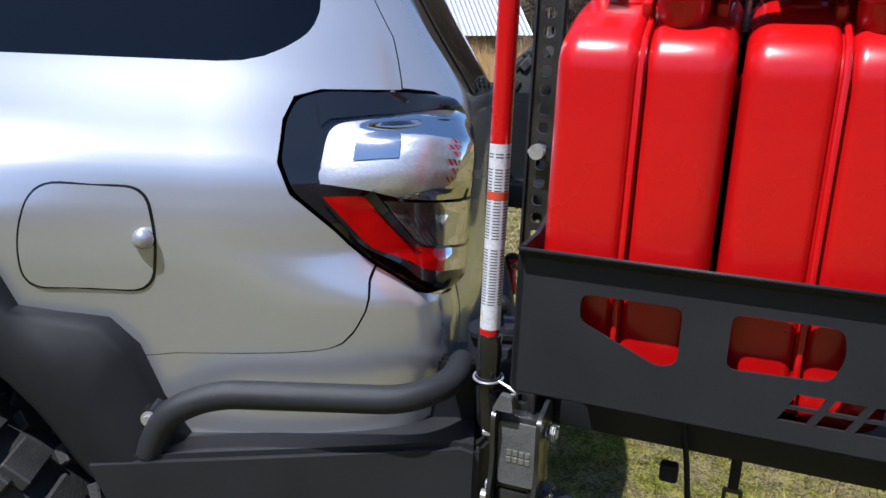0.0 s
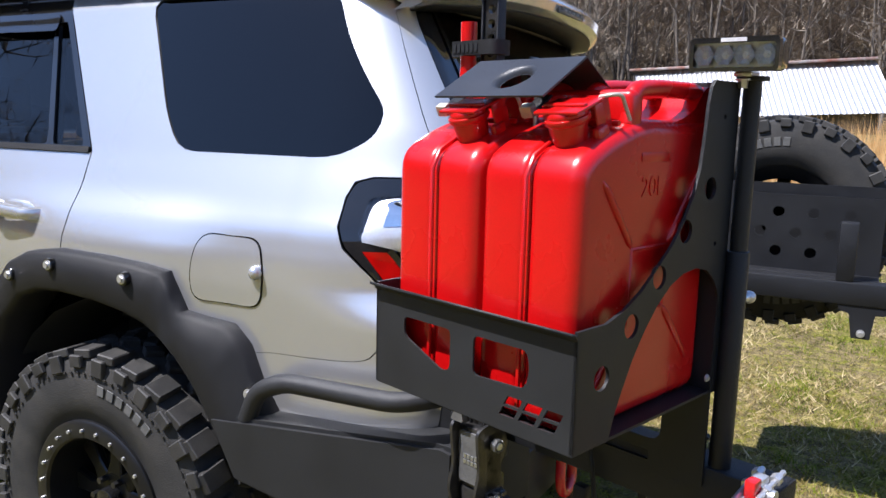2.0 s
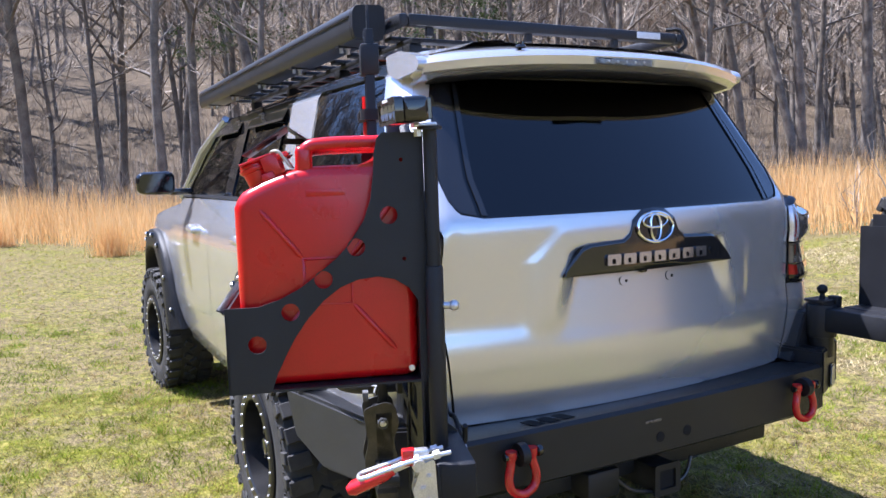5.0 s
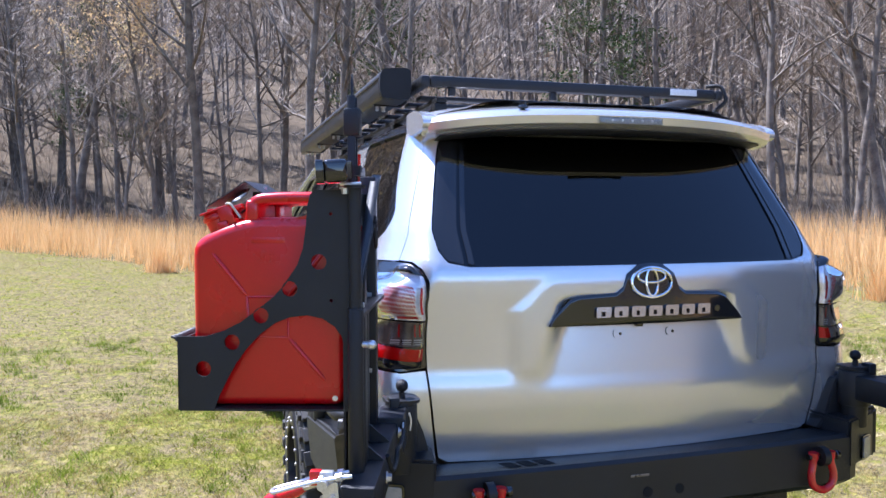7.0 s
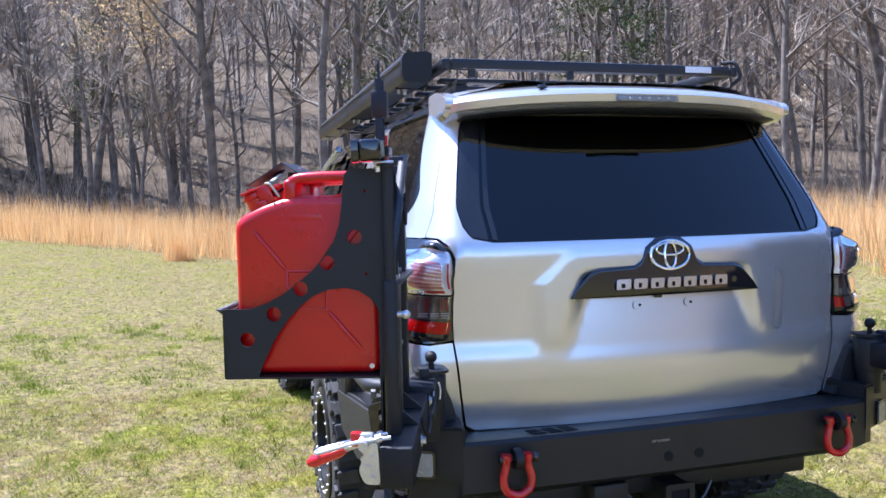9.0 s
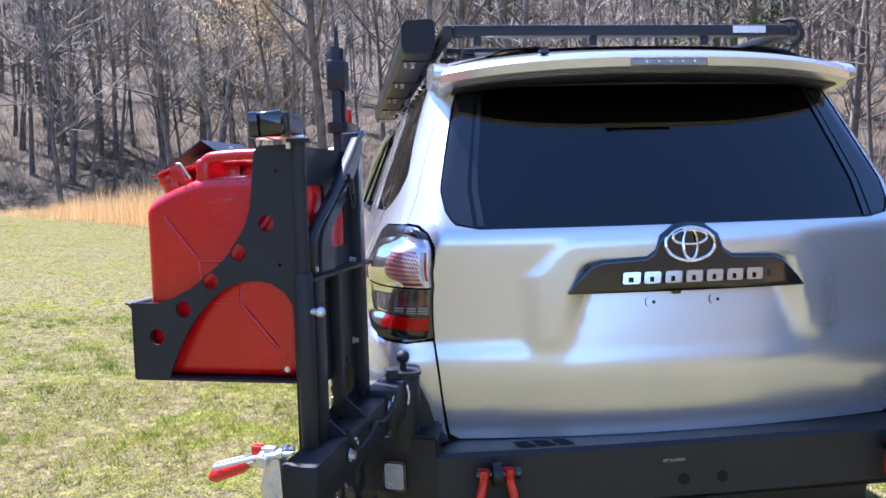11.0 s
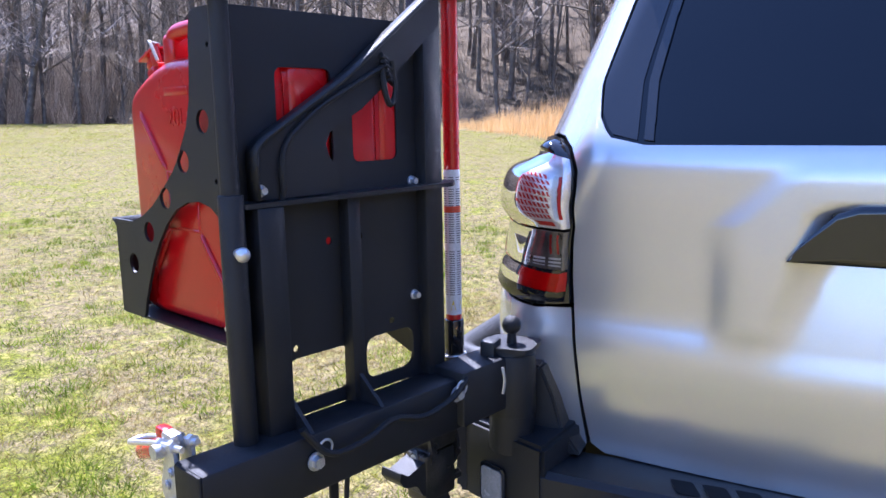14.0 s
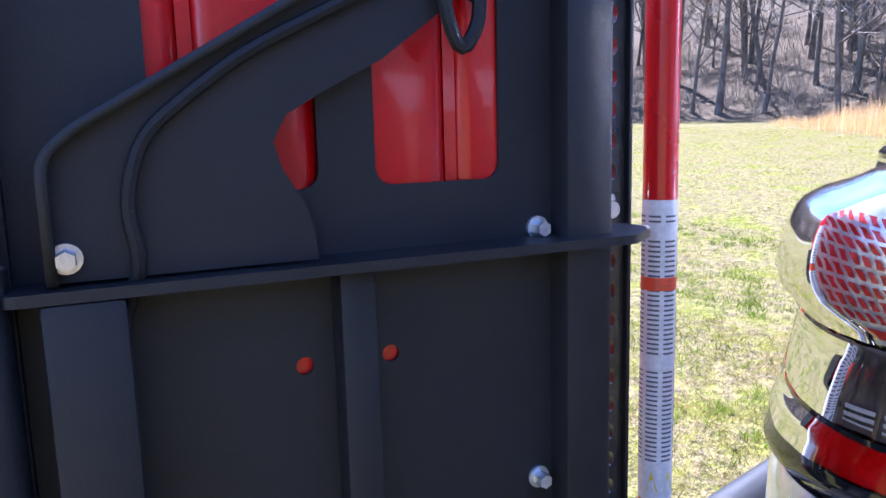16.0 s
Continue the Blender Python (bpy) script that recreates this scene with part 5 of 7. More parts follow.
# wiring and toggle clamp on the arm
cable = rounded([(0.486, -0.066, 1.15), (0.480, -0.060, 1.20), (0.466, -0.045, 1.236), (0.473, -0.044, 1.27), (0.462, -0.044, 1.31), (0.405, -0.044, 1.355), (0.33, -0.044, 1.392), (0.27, -0.044, 1.42)], 0.03)
part("cable", tube(cable, 0.0045, 8), BLACK_PLASTIC, carrier, "black corrugated cable")
part("cable", tube(rounded([(0.27, -0.044, 1.42), (0.272, -0.040, 1.385), (0.26, -0.040, 1.355), (0.245, -0.040, 1.38), (0.25, -0.042, 1.43)], 0.03), 0.005, 8), BLACK_PLASTIC, carrier)
bm = bmesh.new()
for k in range(6):
    cyl((0.242 + 0.004 * k, -0.046 + 0.003 * (k % 2), 1.392 + 0.008 * k), (0.262 + 0.003 * k, -0.040, 1.402 + 0.007 * k), 0.005, seg=8, bm=bm)
part("connector", bm, BLACK_PLASTIC, carrier)
loop = rounded([(0.50, 0.012, 0.90), (0.46, 0.02, 0.845), (0.38, 0.022, 0.850), (0.33, 0.02, 0.87), (0.26, 0.02, 0.845), (0.19, 0.022, 0.86), (0.15, 0.02, 0.885)], 0.05)
part("cable", tube(loop, 0.0055, 8), BLACK_PLASTIC, carrier)
hang = rounded([(0.318, -0.078, 0.905), (0.322, -0.084, 0.86), (0.336, -0.086, 0.79), (0.348, -0.085, 0.70), (0.352, -0.080, 0.62)], 0.04)
part("cable", tube(hang, 0.0045, 8), BLACK_PLASTIC, carrier, "hanging black cable")
part("cable_plug", box(0.300, 0.328, -0.098, -0.076, 0.742, 0.772, 0.005), BLACK_PLASTIC, carrier, "black plug on the hanging cable")
part("cable_tie", tube([(0.322 + 0.009 * math.cos(a), -0.083 + 0.009 * math.sin(a), 0.850) for a in [k * math.tau / 12 for k in range(12)]], 0.0016, 6, closed=True), BLACK_PLASTIC, carrier)
for u in (0.470, 0.330):
    part("arm_gusset", plate([(-0.070, 0.945), (-0.070, 0.8825), (0.002, 0.8825)], [], lambda a, b, h: (u + h, a, b), 0.007), POWDER, carrier)
part("cable_clip", tube([(0.165 + 0.012 * math.cos(a), 0.02, 0.872 + 0.012 * math.sin(a)) for a in [k * math.tau / 12 for k in range(9)]], 0.0022, 6), CHROME, carrier)
part("cable_clip", tube([(0.462 + 0.012 * math.cos(a), 0.016, 0.862 + 0.012 * math.sin(a)) for a in [k * math.tau / 12 for k in range(9)]], 0.0022, 6), CHROME, carrier)
part("strap", box(0.402, 0.418, -0.04, -0.034, 0.722, 0.80, 0.001), BLACK_PLASTIC, carrier, "dangling black strap")
part("strap_buckle", plate(rrect(0.395, 0.425, 0.687, 0.724, 0.004), [rrect(0.401, 0.419, 0.694, 0.717, 0.002)], lambda a, b, h: (a, -0.040 + h, b), 0.005), STEEL_DARK, carrier)
part("clamp_base", plate(round_poly([(-0.070, 0.798), (-0.105, 0.800), (-0.118, 0.83), (-0.100, 0.885), (-0.075, 0.895)], 0.01), [circle(-0.090, 0.820, 0.006, 8), circle(-0.098, 0.846, 0.005, 8)], lambda a, b, h: (0.620 + h, a, b), 0.006), CHROME, carrier, "zinc toggle clamp")
part("clamp_base", plate(round_poly([(-0.070, 0.798), (-0.105, 0.800), (-0.118, 0.83), (-0.100, 0.885), (-0.075, 0.895)], 0.01), [], lambda a, b, h: (0.648 + h, a, b), 0.005), CHROME, carrier)
part("clamp_link", cyl((0.622, -0.105, 0.888), (0.668, -0.105, 0.888), 0.011, seg=12), CHROME, carrier)
part("clamp_hook", tube(rounded([(0.654, -0.045, 0.905), (0.654, -0.12, 0.894), (0.654, -0.215, 0.868), (0.626, -0.215, 0.868), (0.626, -0.12, 0.894), (0.626, -0.055, 0.905)], 0.012), 0.0045, 8), CHROME, carrier, "bright U-shaped draw bar")
part("clamp_block", box(0.630, 0.650, -0.115, -0.085, 0.884, 0.912, 0.004), CHROME, carrier)
for u in (0.626, 0.654):
    part("clamp_nut", cyl((u, -0.078, 0.901), (u, -0.066, 0.9035), 0.009, seg=6), CHROME, carrier)
    part("clamp_nut", cyl((u, -0.112, 0.895), (u, -0.104, 0.897), 0.009, seg=6), CHROME, carrier)
part("clamp_latch", plate(round_poly([(-0.118, 0.880), (-0.095, 0.880), (-0.098, 0.850), (-0.112, 0.846), (-0.116, 0.856), (-0.106, 0.860)], 0.004), [], lambda a, b, h: (0.634 + h, a, b), 0.010), CHROME, carrier)
for b_ in ((-0.088, 0.815), (-0.098, 0.838), (-0.086, 0.860)):
    bolt(carrier, (0.654, b_[0], b_[1]), (1, 0, 0), 0.005, 0.004)
part("clamp_bar", tube([(0.630, -0.11, 0.888), (0.627, -0.165, 0.868)], 0.009, 8), CHROME, carrier)
part("clamp_handle", tube([(0.629, -0.150, 0.873), (0.627, -0.165, 0.866), (0.625, -0.225, 0.842), (0.6245, -0.236, 0.838)], [0.010, 0.0145, 0.0145, 0.008], 12), RED_GLOSS, carrier, "red rubber grip")
part("clamp_trigger", box(0.631, 0.649, -0.135, -0.110, 0.882, 0.914, 0.004), RED_GLOSS, carrier)


# ---- fuel cans ----
PROFILE = [(0.0, 0.0), (0.343, 0.0), (0.343, 0.395), (0.335, 0.425), (0.315, 0.425), (0.235, 0.423), (0.135, 0.423), (0.060, 0.400), (0.0, 0.368)]


def jerry_can(m, lever):
    """A 20-litre steel can of two pressed halves; local x across, y from the spout edge back, z up."""
    can = thing("jerry_can", "glossy red steel fuel can in the black tray", "fuel can", m, "fuel cans in the tray")
    half, t = 0.0862, 0.0832
    for sgn, nm in ((1, "half_shell"), (-1, "half_shell")):
        bm = plate(round_poly(PROFILE, 0.030, 4), [], lambda a, b, h: (sgn * (0.003 + h), a, b), t)
        caps = [e for e in bm.edges if e.is_manifold and e.calc_face_angle(0) > 1.2 and abs(e.verts[0].co.x) > 0.05 and abs(e.verts[1].co.x) > 0.05]
        bmesh.ops.bevel(bm, geom=caps, offset=0.022, segments=5, affect="EDGES", profile=0.5)
        inner = [e for e in bm.edges if e.is_manifold and e.calc_face_angle(0) > 1.2 and abs(e.verts[0].co.x) < 0.01 and abs(e.verts[1].co.x) < 0.01]
        bmesh.ops.bevel(bm, geom=inner, offset=0.013, segments=4, affect="EDGES", profile=0.5)
        part(nm, bm, RED_PAINT, can, smooth=50)
        # pressed cross ribs on the broad face
        x = sgn * half
        for (a, b), (c, d) in (((0.045, 0.345), (0.125, 0.245)), ((0.300, 0.350), (0.215, 0.245)), ((0.045, 0.055), (0.125, 0.155)), ((0.300, 0.055), (0.215, 0.155))):
            rib = tube([(x - sgn * 0.004, a, b), (x - sgn * 0.0005, a + (c - a) * 0.12, b + (d - b) * 0.12), (x - sgn * 0.0005, a + (c - a) * 0.88, b + (d - b) * 0.88), (x - sgn * 0.004, c, d)], [0.003, 0.0058, 0.0058, 0.003], 8)
            part("pressed_rib", rib, RED_PAINT, can, smooth=60)
        bm = tube([(x - sgn * 0.0035, 0.125 + 0.09 * (1 if k in (1, 2) else 0), 0.155 + 0.09 * (1 if k in (2, 3) else 0)) for k in range(4)], 0.0055, 8, closed=True)
        part("pressed_rib", bm, RED_PAINT, can, smooth=60)
        # embossed writing
        txt = bpy.data.curves.new("volume_mark", "FONT")
        txt.body, txt.size, txt.extrude, txt.align_x = "20L", 0.040, 0.0009, "CENTER"
        tmp = bpy.data.objects.new("volume_mark", txt)
        me = bpy.data.meshes.new_from_object(tmp)
        bpy.data.objects.remove(tmp)
        me.materials.append(RED_PAINT)
        ob = new("volume_mark", me)
        ob.parent = can
        ob.matrix_local = pose(sgn * (half + 0.0004), 0.168 if sgn > 0 else 0.172, 0.318, 90, 0, 90 * sgn)
        part("embossed_bar", box(*sorted((sgn * half, sgn * (half + 0.0014))), 0.135, 0.21, 0.365, 0.378, 0.001), RED_PAINT, can)
    seam = [(a * 0.972 + 0.005, b * 0.965 + 0.006) for a, b in round_poly(PROFILE, 0.028, 4)]
    part("weld_seam", plate(seam, [], lambda a, b, h: (-0.0045 + h, a, b), 0.009), RED_PAINT, can, smooth=40)
    seam = tube([(0, -0.0035, 0.02), (0, -0.0035, 0.345), (0, 0.012, 0.372), (0, 0.05, 0.392)], 0.0035, 8)
    part("weld_bead", seam, RED_PAINT, can)
    # three carrying bars and the rear web
    for x in (-0.064, 0.0, 0.064):
        bar = rounded([(x, 0.128, 0.415), (x, 0.136, 0.462), (x, 0.20, 0.466), (x, 0.315, 0.466), (x, 0.326, 0.43)], 0.022, 4)
        part("handle_bar", tube(bar, 0.0130, 12), RED_PAINT, can, "rounded carrying bar")
    web = plate(round_poly([(0.215, 0.416), (0.341, 0.416), (0.341, 0.470), (0.322, 0.475), (0.306, 0.462), (0.285, 0.438), (0.255, 0.426)], 0.008), [], lambda a, b, h: (-0.078 + h, a, b), 0.156)
    part("handle_web", web, RED_PAINT, can)
    bm = box(-0.077, 0.077, 0.118, 0.150, 0.405, 0.462, 0.010, seg=3)
    part("handle_post", bm, RED_PAINT, can)
    # spout with collar, cap and its locking lever
    a = Vector((0.0, 0.056, 0.376))
    d = Vector((0, -0.34, 0.94)).normalized()
    x = 0.030
    a.x = x
    part("spout_boss", cyl(a - d * 0.012, a + d * 0.008, 0.034, 0.026, 24, bevel=0.004), RED_PAINT, can)
    part("spout_neck", cyl(a, a + d * 0.046, 0.0225, 0.0265, 24), RED_PAINT, can)
    part("spout_rim", cyl(a + d * 0.042, a + d * 0.053, 0.030, 0.032, 24, bevel=0.004), RED_PAINT, can)
    cap = part("cap", cyl(a + d * 0.051, a + d * 0.062, 0.029, 0.026, 24, bevel=0.004), RED_PAINT, can, "red hinged cap")
    back = Vector((0, 0.94, 0.34))
    side = Vector((1, 0, 0))
    m = Matrix.Translation(a + d * 0.060) @ Matrix((side, back, d)).transposed().to_4x4()
    part("lever_plate", box(-0.036, 0.036, -0.024, 0.036, 0.0, 0.005, 0.002, m=m), RED_PAINT, can)
    part("lever_rib", box(-0.033, 0.033, -0.005, 0.005, 0.004, 0.009, 0.002, m=m), RED_PAINT, can)
    for sgn in (1, -1):
        part("lever_ear", box(sgn * 0.033 - 0.002, sgn * 0.033 + 0.002, 0.016, 0.048, -0.040, 0.004, 0.002, m=m), RED_PAINT, can)
        part("hinge_lug", box(sgn * 0.036 - 0.006, sgn * 0.036 + 0.006, 0.006, 0.032, -0.052, -0.028, 0.004, m=m), RED_PAINT, can)
    part("hinge_pin", cyl(m @ Vector((-0.044, 0.05, -0.035)), m @ Vector((0.044, 0.05, -0.035)), 0.004, seg=8), RED_PAINT, can)
    wire = rounded([m @ Vector(p) for p in ((0.026, 0.040, 0.004), (0.044, 0.044, 0.006), (0.050, 0.056, 0.002), (0.050, 0.066, -0.036))], 0.01)
    part("locking_wire", tube(wire, 0.0028, 8), DULL_ZINC, can, "bent bright locking pin")
    part("lever_tail", box(-0.018, 0.018, 0.034, 0.070, -0.012, -0.002, 0.003, m=m), RED_PAINT, can)
    # breather pocket on top of the shoulder
    part("breather_boss", ball((-0.032, 0.105, 0.408), 0.022, squash=(1.25, 1, 0.5)), RED_PAINT, can)
    return can


jerry_can(ARM @ pose(0.2505, -0.4215, 1.0155), 0)
jerry_can(ARM @ pose(0.4295, -0.4215, 1.0155), 1)
# webbing buckle lying on the top of the cans
for k, u in enumerate((0.205, 0.375)):
    th = thing("strap_buckle", "small grey cam buckle on a black strap beside the can", "buckle", ARM @ pose(u, -0.36, 1.446, 30, 0, 5))
    part("buckle_body", box(-0.010, 0.010, -0.007, 0.007, -0.008, 0.010, 0.002), DULL_ZINC, th)
    part("webbing", box(-0.011, 0.011, 0.008, 0.05, -0.004, 0.0, 0.001), BLACK_PLASTIC, th)

# ---- farm jack strapped upright to the arm ----
jack = thing("farm_jack", "black and red high-lift farm jack clamped upright to the swing arm", "jack", ARM)
bar_holes = [rrect(0.0785, 0.0955, 0.84 + k * 0.0262, 0.856 + k * 0.0262, 0.006, 2) for k in range(35)]
part("rack_bar", plate([(0.070, 0.56), (0.104, 0.56), (0.104, 1.77), (0.070, 1.77)], bar_holes, lambda a, b, h: (a, -0.128 + h, b), 0.010), STEEL_DARK, jack, "perforated steel rack bar", 25)
for u in (0.066, 0.104):
    part("bar_edge", box(u, u + 0.004, -0.134, -0.112, 0.56, 1.77, 0.001), POWDER, jack)
part("bar_tip", plate([(0.076, 1.76), (0.098, 1.76), (0.094, 1.815), (0.088, 1.83), (0.082, 1.815)], [circle(0.088, 1.80, 0.004, 8)], lambda a, b, h: (a, -0.126 + h, b), 0.006), POWDER, jack)
part("top_clamp", box(0.060, 0.112, -0.145, -0.100, 1.66, 1.735, 0.005), POWDER, jack)
part("handle_pipe", cyl((0.026, -0.124, 0.93), (0.026, -0.124, 1.615), 0.0155, seg=24), RED_PAINT, jack, "red pipe handle")
part("pipe_socket", cyl((0.028, -0.123, 0.845), (0.027, -0.123, 0.945), 0.0195, seg=24, bevel=0.002), GLOSS_BLACK, jack)
part("socket_tail", tube([(0.028, -0.123, 0.85), (0.034, -0.120, 0.80), (0.045, -0.118, 0.77)], [0.0195, 0.022, 0.018], 14), GLOSS_BLACK, jack)
label = part("warning_label", lathe([(0.0158, 0.0), (0.0158, 0.285)], pose(0.026, -0.124, 0.955), 24), LABEL_WHITE, jack, "white printed warning label")
bm = bmesh.new()
for k in range(52):
    z = 0.995 + k * 0.0045
    if 20 <= k % 27 <= 22:
        continue
    for a0 in (-150, -95, -40, 15, 70, 125):
        p = [Vector((0.026 + 0.01595 * math.cos(radians(a)), -0.124 + 0.01595 * math.sin(radians(a)), 0)) for a in (a0, a0 + 14, a0 + 28, a0 + 40)]
        lo = [bm.verts.new((q.x, q.y, z)) for q in p]
        hi = [bm.verts.new((q.x, q.y, z + 0.0018)) for q in p]
        for i in range(3):
            bm.faces.new((lo[i], lo[i + 1], hi[i + 1], hi[i]))
part("fine_print", bm, LABEL_INK, jack, "rows of fine print shown as plain bars", kind="stuff")
part("label_band", lathe([(0.01600, 1.158), (0.01600, 1.170)], pose(0.026, -0.124, 0), 24), LABEL_RED, jack)
for a in (40, 100, -130):
    p = [Vector((0.026 + 0.0161 * math.cos(radians(a + da)), -0.124 + 0.0161 * math.sin(radians(a + da)), z)) for da, z in ((-20, 0.965), (20, 0.965), (0, 0.985))]
    bm = bmesh.new()
    bm.faces.new([bm.verts.new(q) for q in p])
    part("warning_triangle", bm, LABEL_YELLOW, jack)
keeper = part("handle_keeper", plate(rrect(-0.004, 0.118, -0.150, -0.098, 0.018), [], lambda a, b, h: (a, b, 1.552 + h), 0.026), BLACK_PLASTIC, jack, "black rubber handle keeper", 40)
bm = bmesh.new()
for k in range(6):
    box(0.012 + k * 0.011, 0.019 + k * 0.011, -0.152, -0.149, 1.557, 1.572, 0, bm)
part("keeper_mark", bm, POWDER_GREY, keeper)
part("wire_ring", tube([(0.028 + 0.023 * math.cos(a), -0.123 + 0.023 * math.sin(a), 0.872 + 0.002 * math.sin(a)) for a in [k * math.tau / 20 for k in range(20)]], 0.0022, 6, closed=True), CHROME, jack)
part("wire_tail", tube(rounded([(0.048, -0.133, 0.872), (0.068, -0.140, 0.868), (0.080, -0.142, 0.860), (0.070, -0.140, 0.856)], 0.006), 0.0022, 6), CHROME, jack)
for z in (1.235, 1.505):
    bm = cyl((0.086, -0.112, z), (0.086, -0.148, z), 0.0075, seg=12)
    cyl((0.086, -0.140, z), (0.086, -0.152, z), 0.011, seg=14, bm=bm)
    box(0.073, 0.099, -0.150, -0.144, z - 0.004, z + 0.004, 0.002, bm, None, 1)
    part("wing_nut", bm, CHROME, jack, "bright wing nut")
runner = part("runner", box(0.048, 0.128, -0.150, -0.098, 0.70, 0.828, 0.006), STEEL_DARK, jack, "oily steel climbing runner")
for u in (0.050, 0.121):
    part("runner_cheek", plate(round_poly([(-0.175, 0.835), (-0.118, 0.850), (-0.095, 0.84), (-0.085, 0.79), (-0.105, 0.745), (-0.090, 0.70), (-0.105, 0.648), (-0.16, 0.640), (-0.178, 0.70), (-0.165, 0.745)], 0.014), [circle(-0.128, 0.800, 0.011, 14), circle(-0.128, 0.688, 0.011, 14)], lambda a, b, h: (u + h, a, b), 0.007), STEEL_DARK, jack, "worn cast steel cheek")
for z in (0.800, 0.688):
    part("climbing_pin", cyl((0.036, -0.128, z), (0.146, -0.128, z), 0.0085, seg=12, bevel=0.002), CHROME, jack, "bright climbing pin")
    part("pin_spring", tube([(0.132 + 0.0018 * k / 4, -0.128 + 0.0125 * math.cos(k * 0.9), z + 0.0125 * math.sin(k * 0.9)) for k in range(30)], 0.002, 5), SATIN_STEEL, jack)
part("reversing_latch", plate(round_poly([(0.05, 0.842), (0.062, 0.868), (0.080, 0.866), (0.084, 0.842)], 0.005), [], lambda a, b, h: (a, -0.172 + h, b), 0.014), SATIN_STEEL, jack)
part("shear_bolt", cyl((0.046, -0.158, 0.660), (0.136, -0.158, 0.660), 0.005, seg=10), STEEL_DARK, jack)
part("runner_plate", plate(round_poly([(0.062, 0.712), (0.122, 0.712), (0.126, 0.818), (0.058, 0.818)], 0.008), [], lambda a, b, h: (a, -0.150 - h, b), 0.005), SATIN_STEEL, jack)
bm = bmesh.new()
for j in range(2):
    for k in range(4):
        box(0.074 + k * 0.010, 0.081 + k * 0.010, -0.1565, -0.1545, 0.752 + j * 0.012, 0.760 + j * 0.012, 0, bm)
part("cast_mark", bm, ALU, jack)
part("lift_nose", plate(round_poly([(0.110, 0.720), (0.140, 0.690), (0.190, 0.676), (0.206, 0.690), (0.210, 0.672), (0.196, 0.655), (0.165, 0.648), (0.150, 0.622), (0.110, 0.61)], 0.006), [], lambda a, b, h: (a, -0.150 + h, b), 0.052), POWDER, jack, "lifting nose")
part("runner_lower", box(0.058, 0.145, -0.150, -0.096, 0.600, 0.700, 0.008), STEEL_DARK, jack)
for z in (0.625, 0.675):
    part("runner_nut", cyl((0.036, -0.112, z), (0.060, -0.112, z), 0.011, seg=6), STEEL_DARK, jack)
for z, u in ((0.668, 0.05), (0.782, 0.048), (0.802, 0.048), (0.655, 0.128)):
    part("runner_pin", cyl((u - 0.02, -0.13, z), (u + 0.02, -0.13, z), 0.009, seg=10), CHROME, jack)
part("pawl_spring", cyl((0.118, -0.128, 0.60), (0.118, -0.128, 0.70), 0.006, seg=8), STEEL_DARK, jack)
part("base_plate", box(0.022, 0.192, -0.175, -0.070, 0.540, 0.547, 0.002, m=None), STEEL_DARK, jack, "flat steel base plate")
part("base_socket", plate([(0.05, 0.547), (0.13, 0.547), (0.108, 0.60), (0.068, 0.60)], [], lambda a, b, h: (a, -0.135 + h, b), 0.025), POWDER, jack)

# ---- work light on the post ----
light = thing("work_light", "small black four-lens LED work light on the post", "work light", ARM @ pose(0.548, -0.072, 1.536, 3, 0, 9))
part("housing", box(-0.062, 0.062, -0.045, 0.006, -0.024, 0.024, 0.010, seg=3), GLOSS_BLACK, light, "ribbed black housing")
for k in range(7):
    part("cooling_fin", box(-0.056 + k * 0.016, -0.050 + k * 0.016, 0.002, 0.016, -0.020, 0.020, 0.002, None, None, 1), GLOSS_BLACK, light)
part("bezel", plate(rrect(-0.0625, 0.0625, -0.024, 0.024, 0.006), [rrect(-0.057, 0.057, -0.018, 0.016, 0.004)], lambda a, b, h: (a, -0.044 - h, b), 0.016), GLOSS_BLACK, light)
part("lens", loft([[(-0.0572, -0.0590, -0.0182), (0.0572, -0.0590, -0.0182)], [(-0.0572, -0.0590, 0.0162), (0.0572, -0.0590, 0.0162)]]), CLEAR, light, "clear front lens", "keep")
for k in range(4):
    cx = -0.0430 + k * 0.0287
    bm = lathe([(0.0155, 0.0), (0.012, 0.004), (0.006, 0.010), (0.0025, 0.0105), (0.0025, 0.006), (0.0, 0.006)], pose(cx, -0.0565, -0.001, -90, 0, 0), 6)
    part("reflector", bm, LED, light, "faceted bright reflector", 20)
part("reflector_tray", box(-0.0575, 0.0575, -0.0465, -0.0452, -0.0185, 0.0165), LED, light)
part("name_strip", box(-0.018, 0.018, -0.0612, -0.0600, 0.0175, 0.0230), LABEL_WHITE, light, "plain pale name strip")
part("mounting_foot", box(-0.012, 0.014, -0.012, 0.034, -0.031, -0.024, 0.002), CHROME, light)
bolt(light, (0.0, -0.002, -0.034), (0, 0, -1), 0.008, 0.014)

# ---- right swing arm with the spare wheel ----
spare_arm = thing("spare_wheel_carrier", "open black swing arm with perforated plate and spare wheel", "swing arm", CAR)
part("arm_tube", box(0.03, 0.86, 0.785, 0.86, 0.800, 0.885, 0.006), POWDER, spare_arm)
part("hinge_sleeve", cyl((0, 0.82, 0.775), (0, 0.82, 0.897), 0.053, seg=28, bevel=0.004), POWDER, spare_arm)
part("arm_foot", plate([(0.68, 0.80), (0.86, 0.80), (0.86, 0.775), (0.80, 0.77), (0.79, 0.68), (0.73, 0.68), (0.715, 0.77), (0.68, 0.78)], [], lambda a, b, h: (a, 0.79 + h, b), 0.06), POWDER, spare_arm)
bolt(spare_arm, (0.76, 0.79, 0.70), (0, -1, 0), 0.010, 0.02)
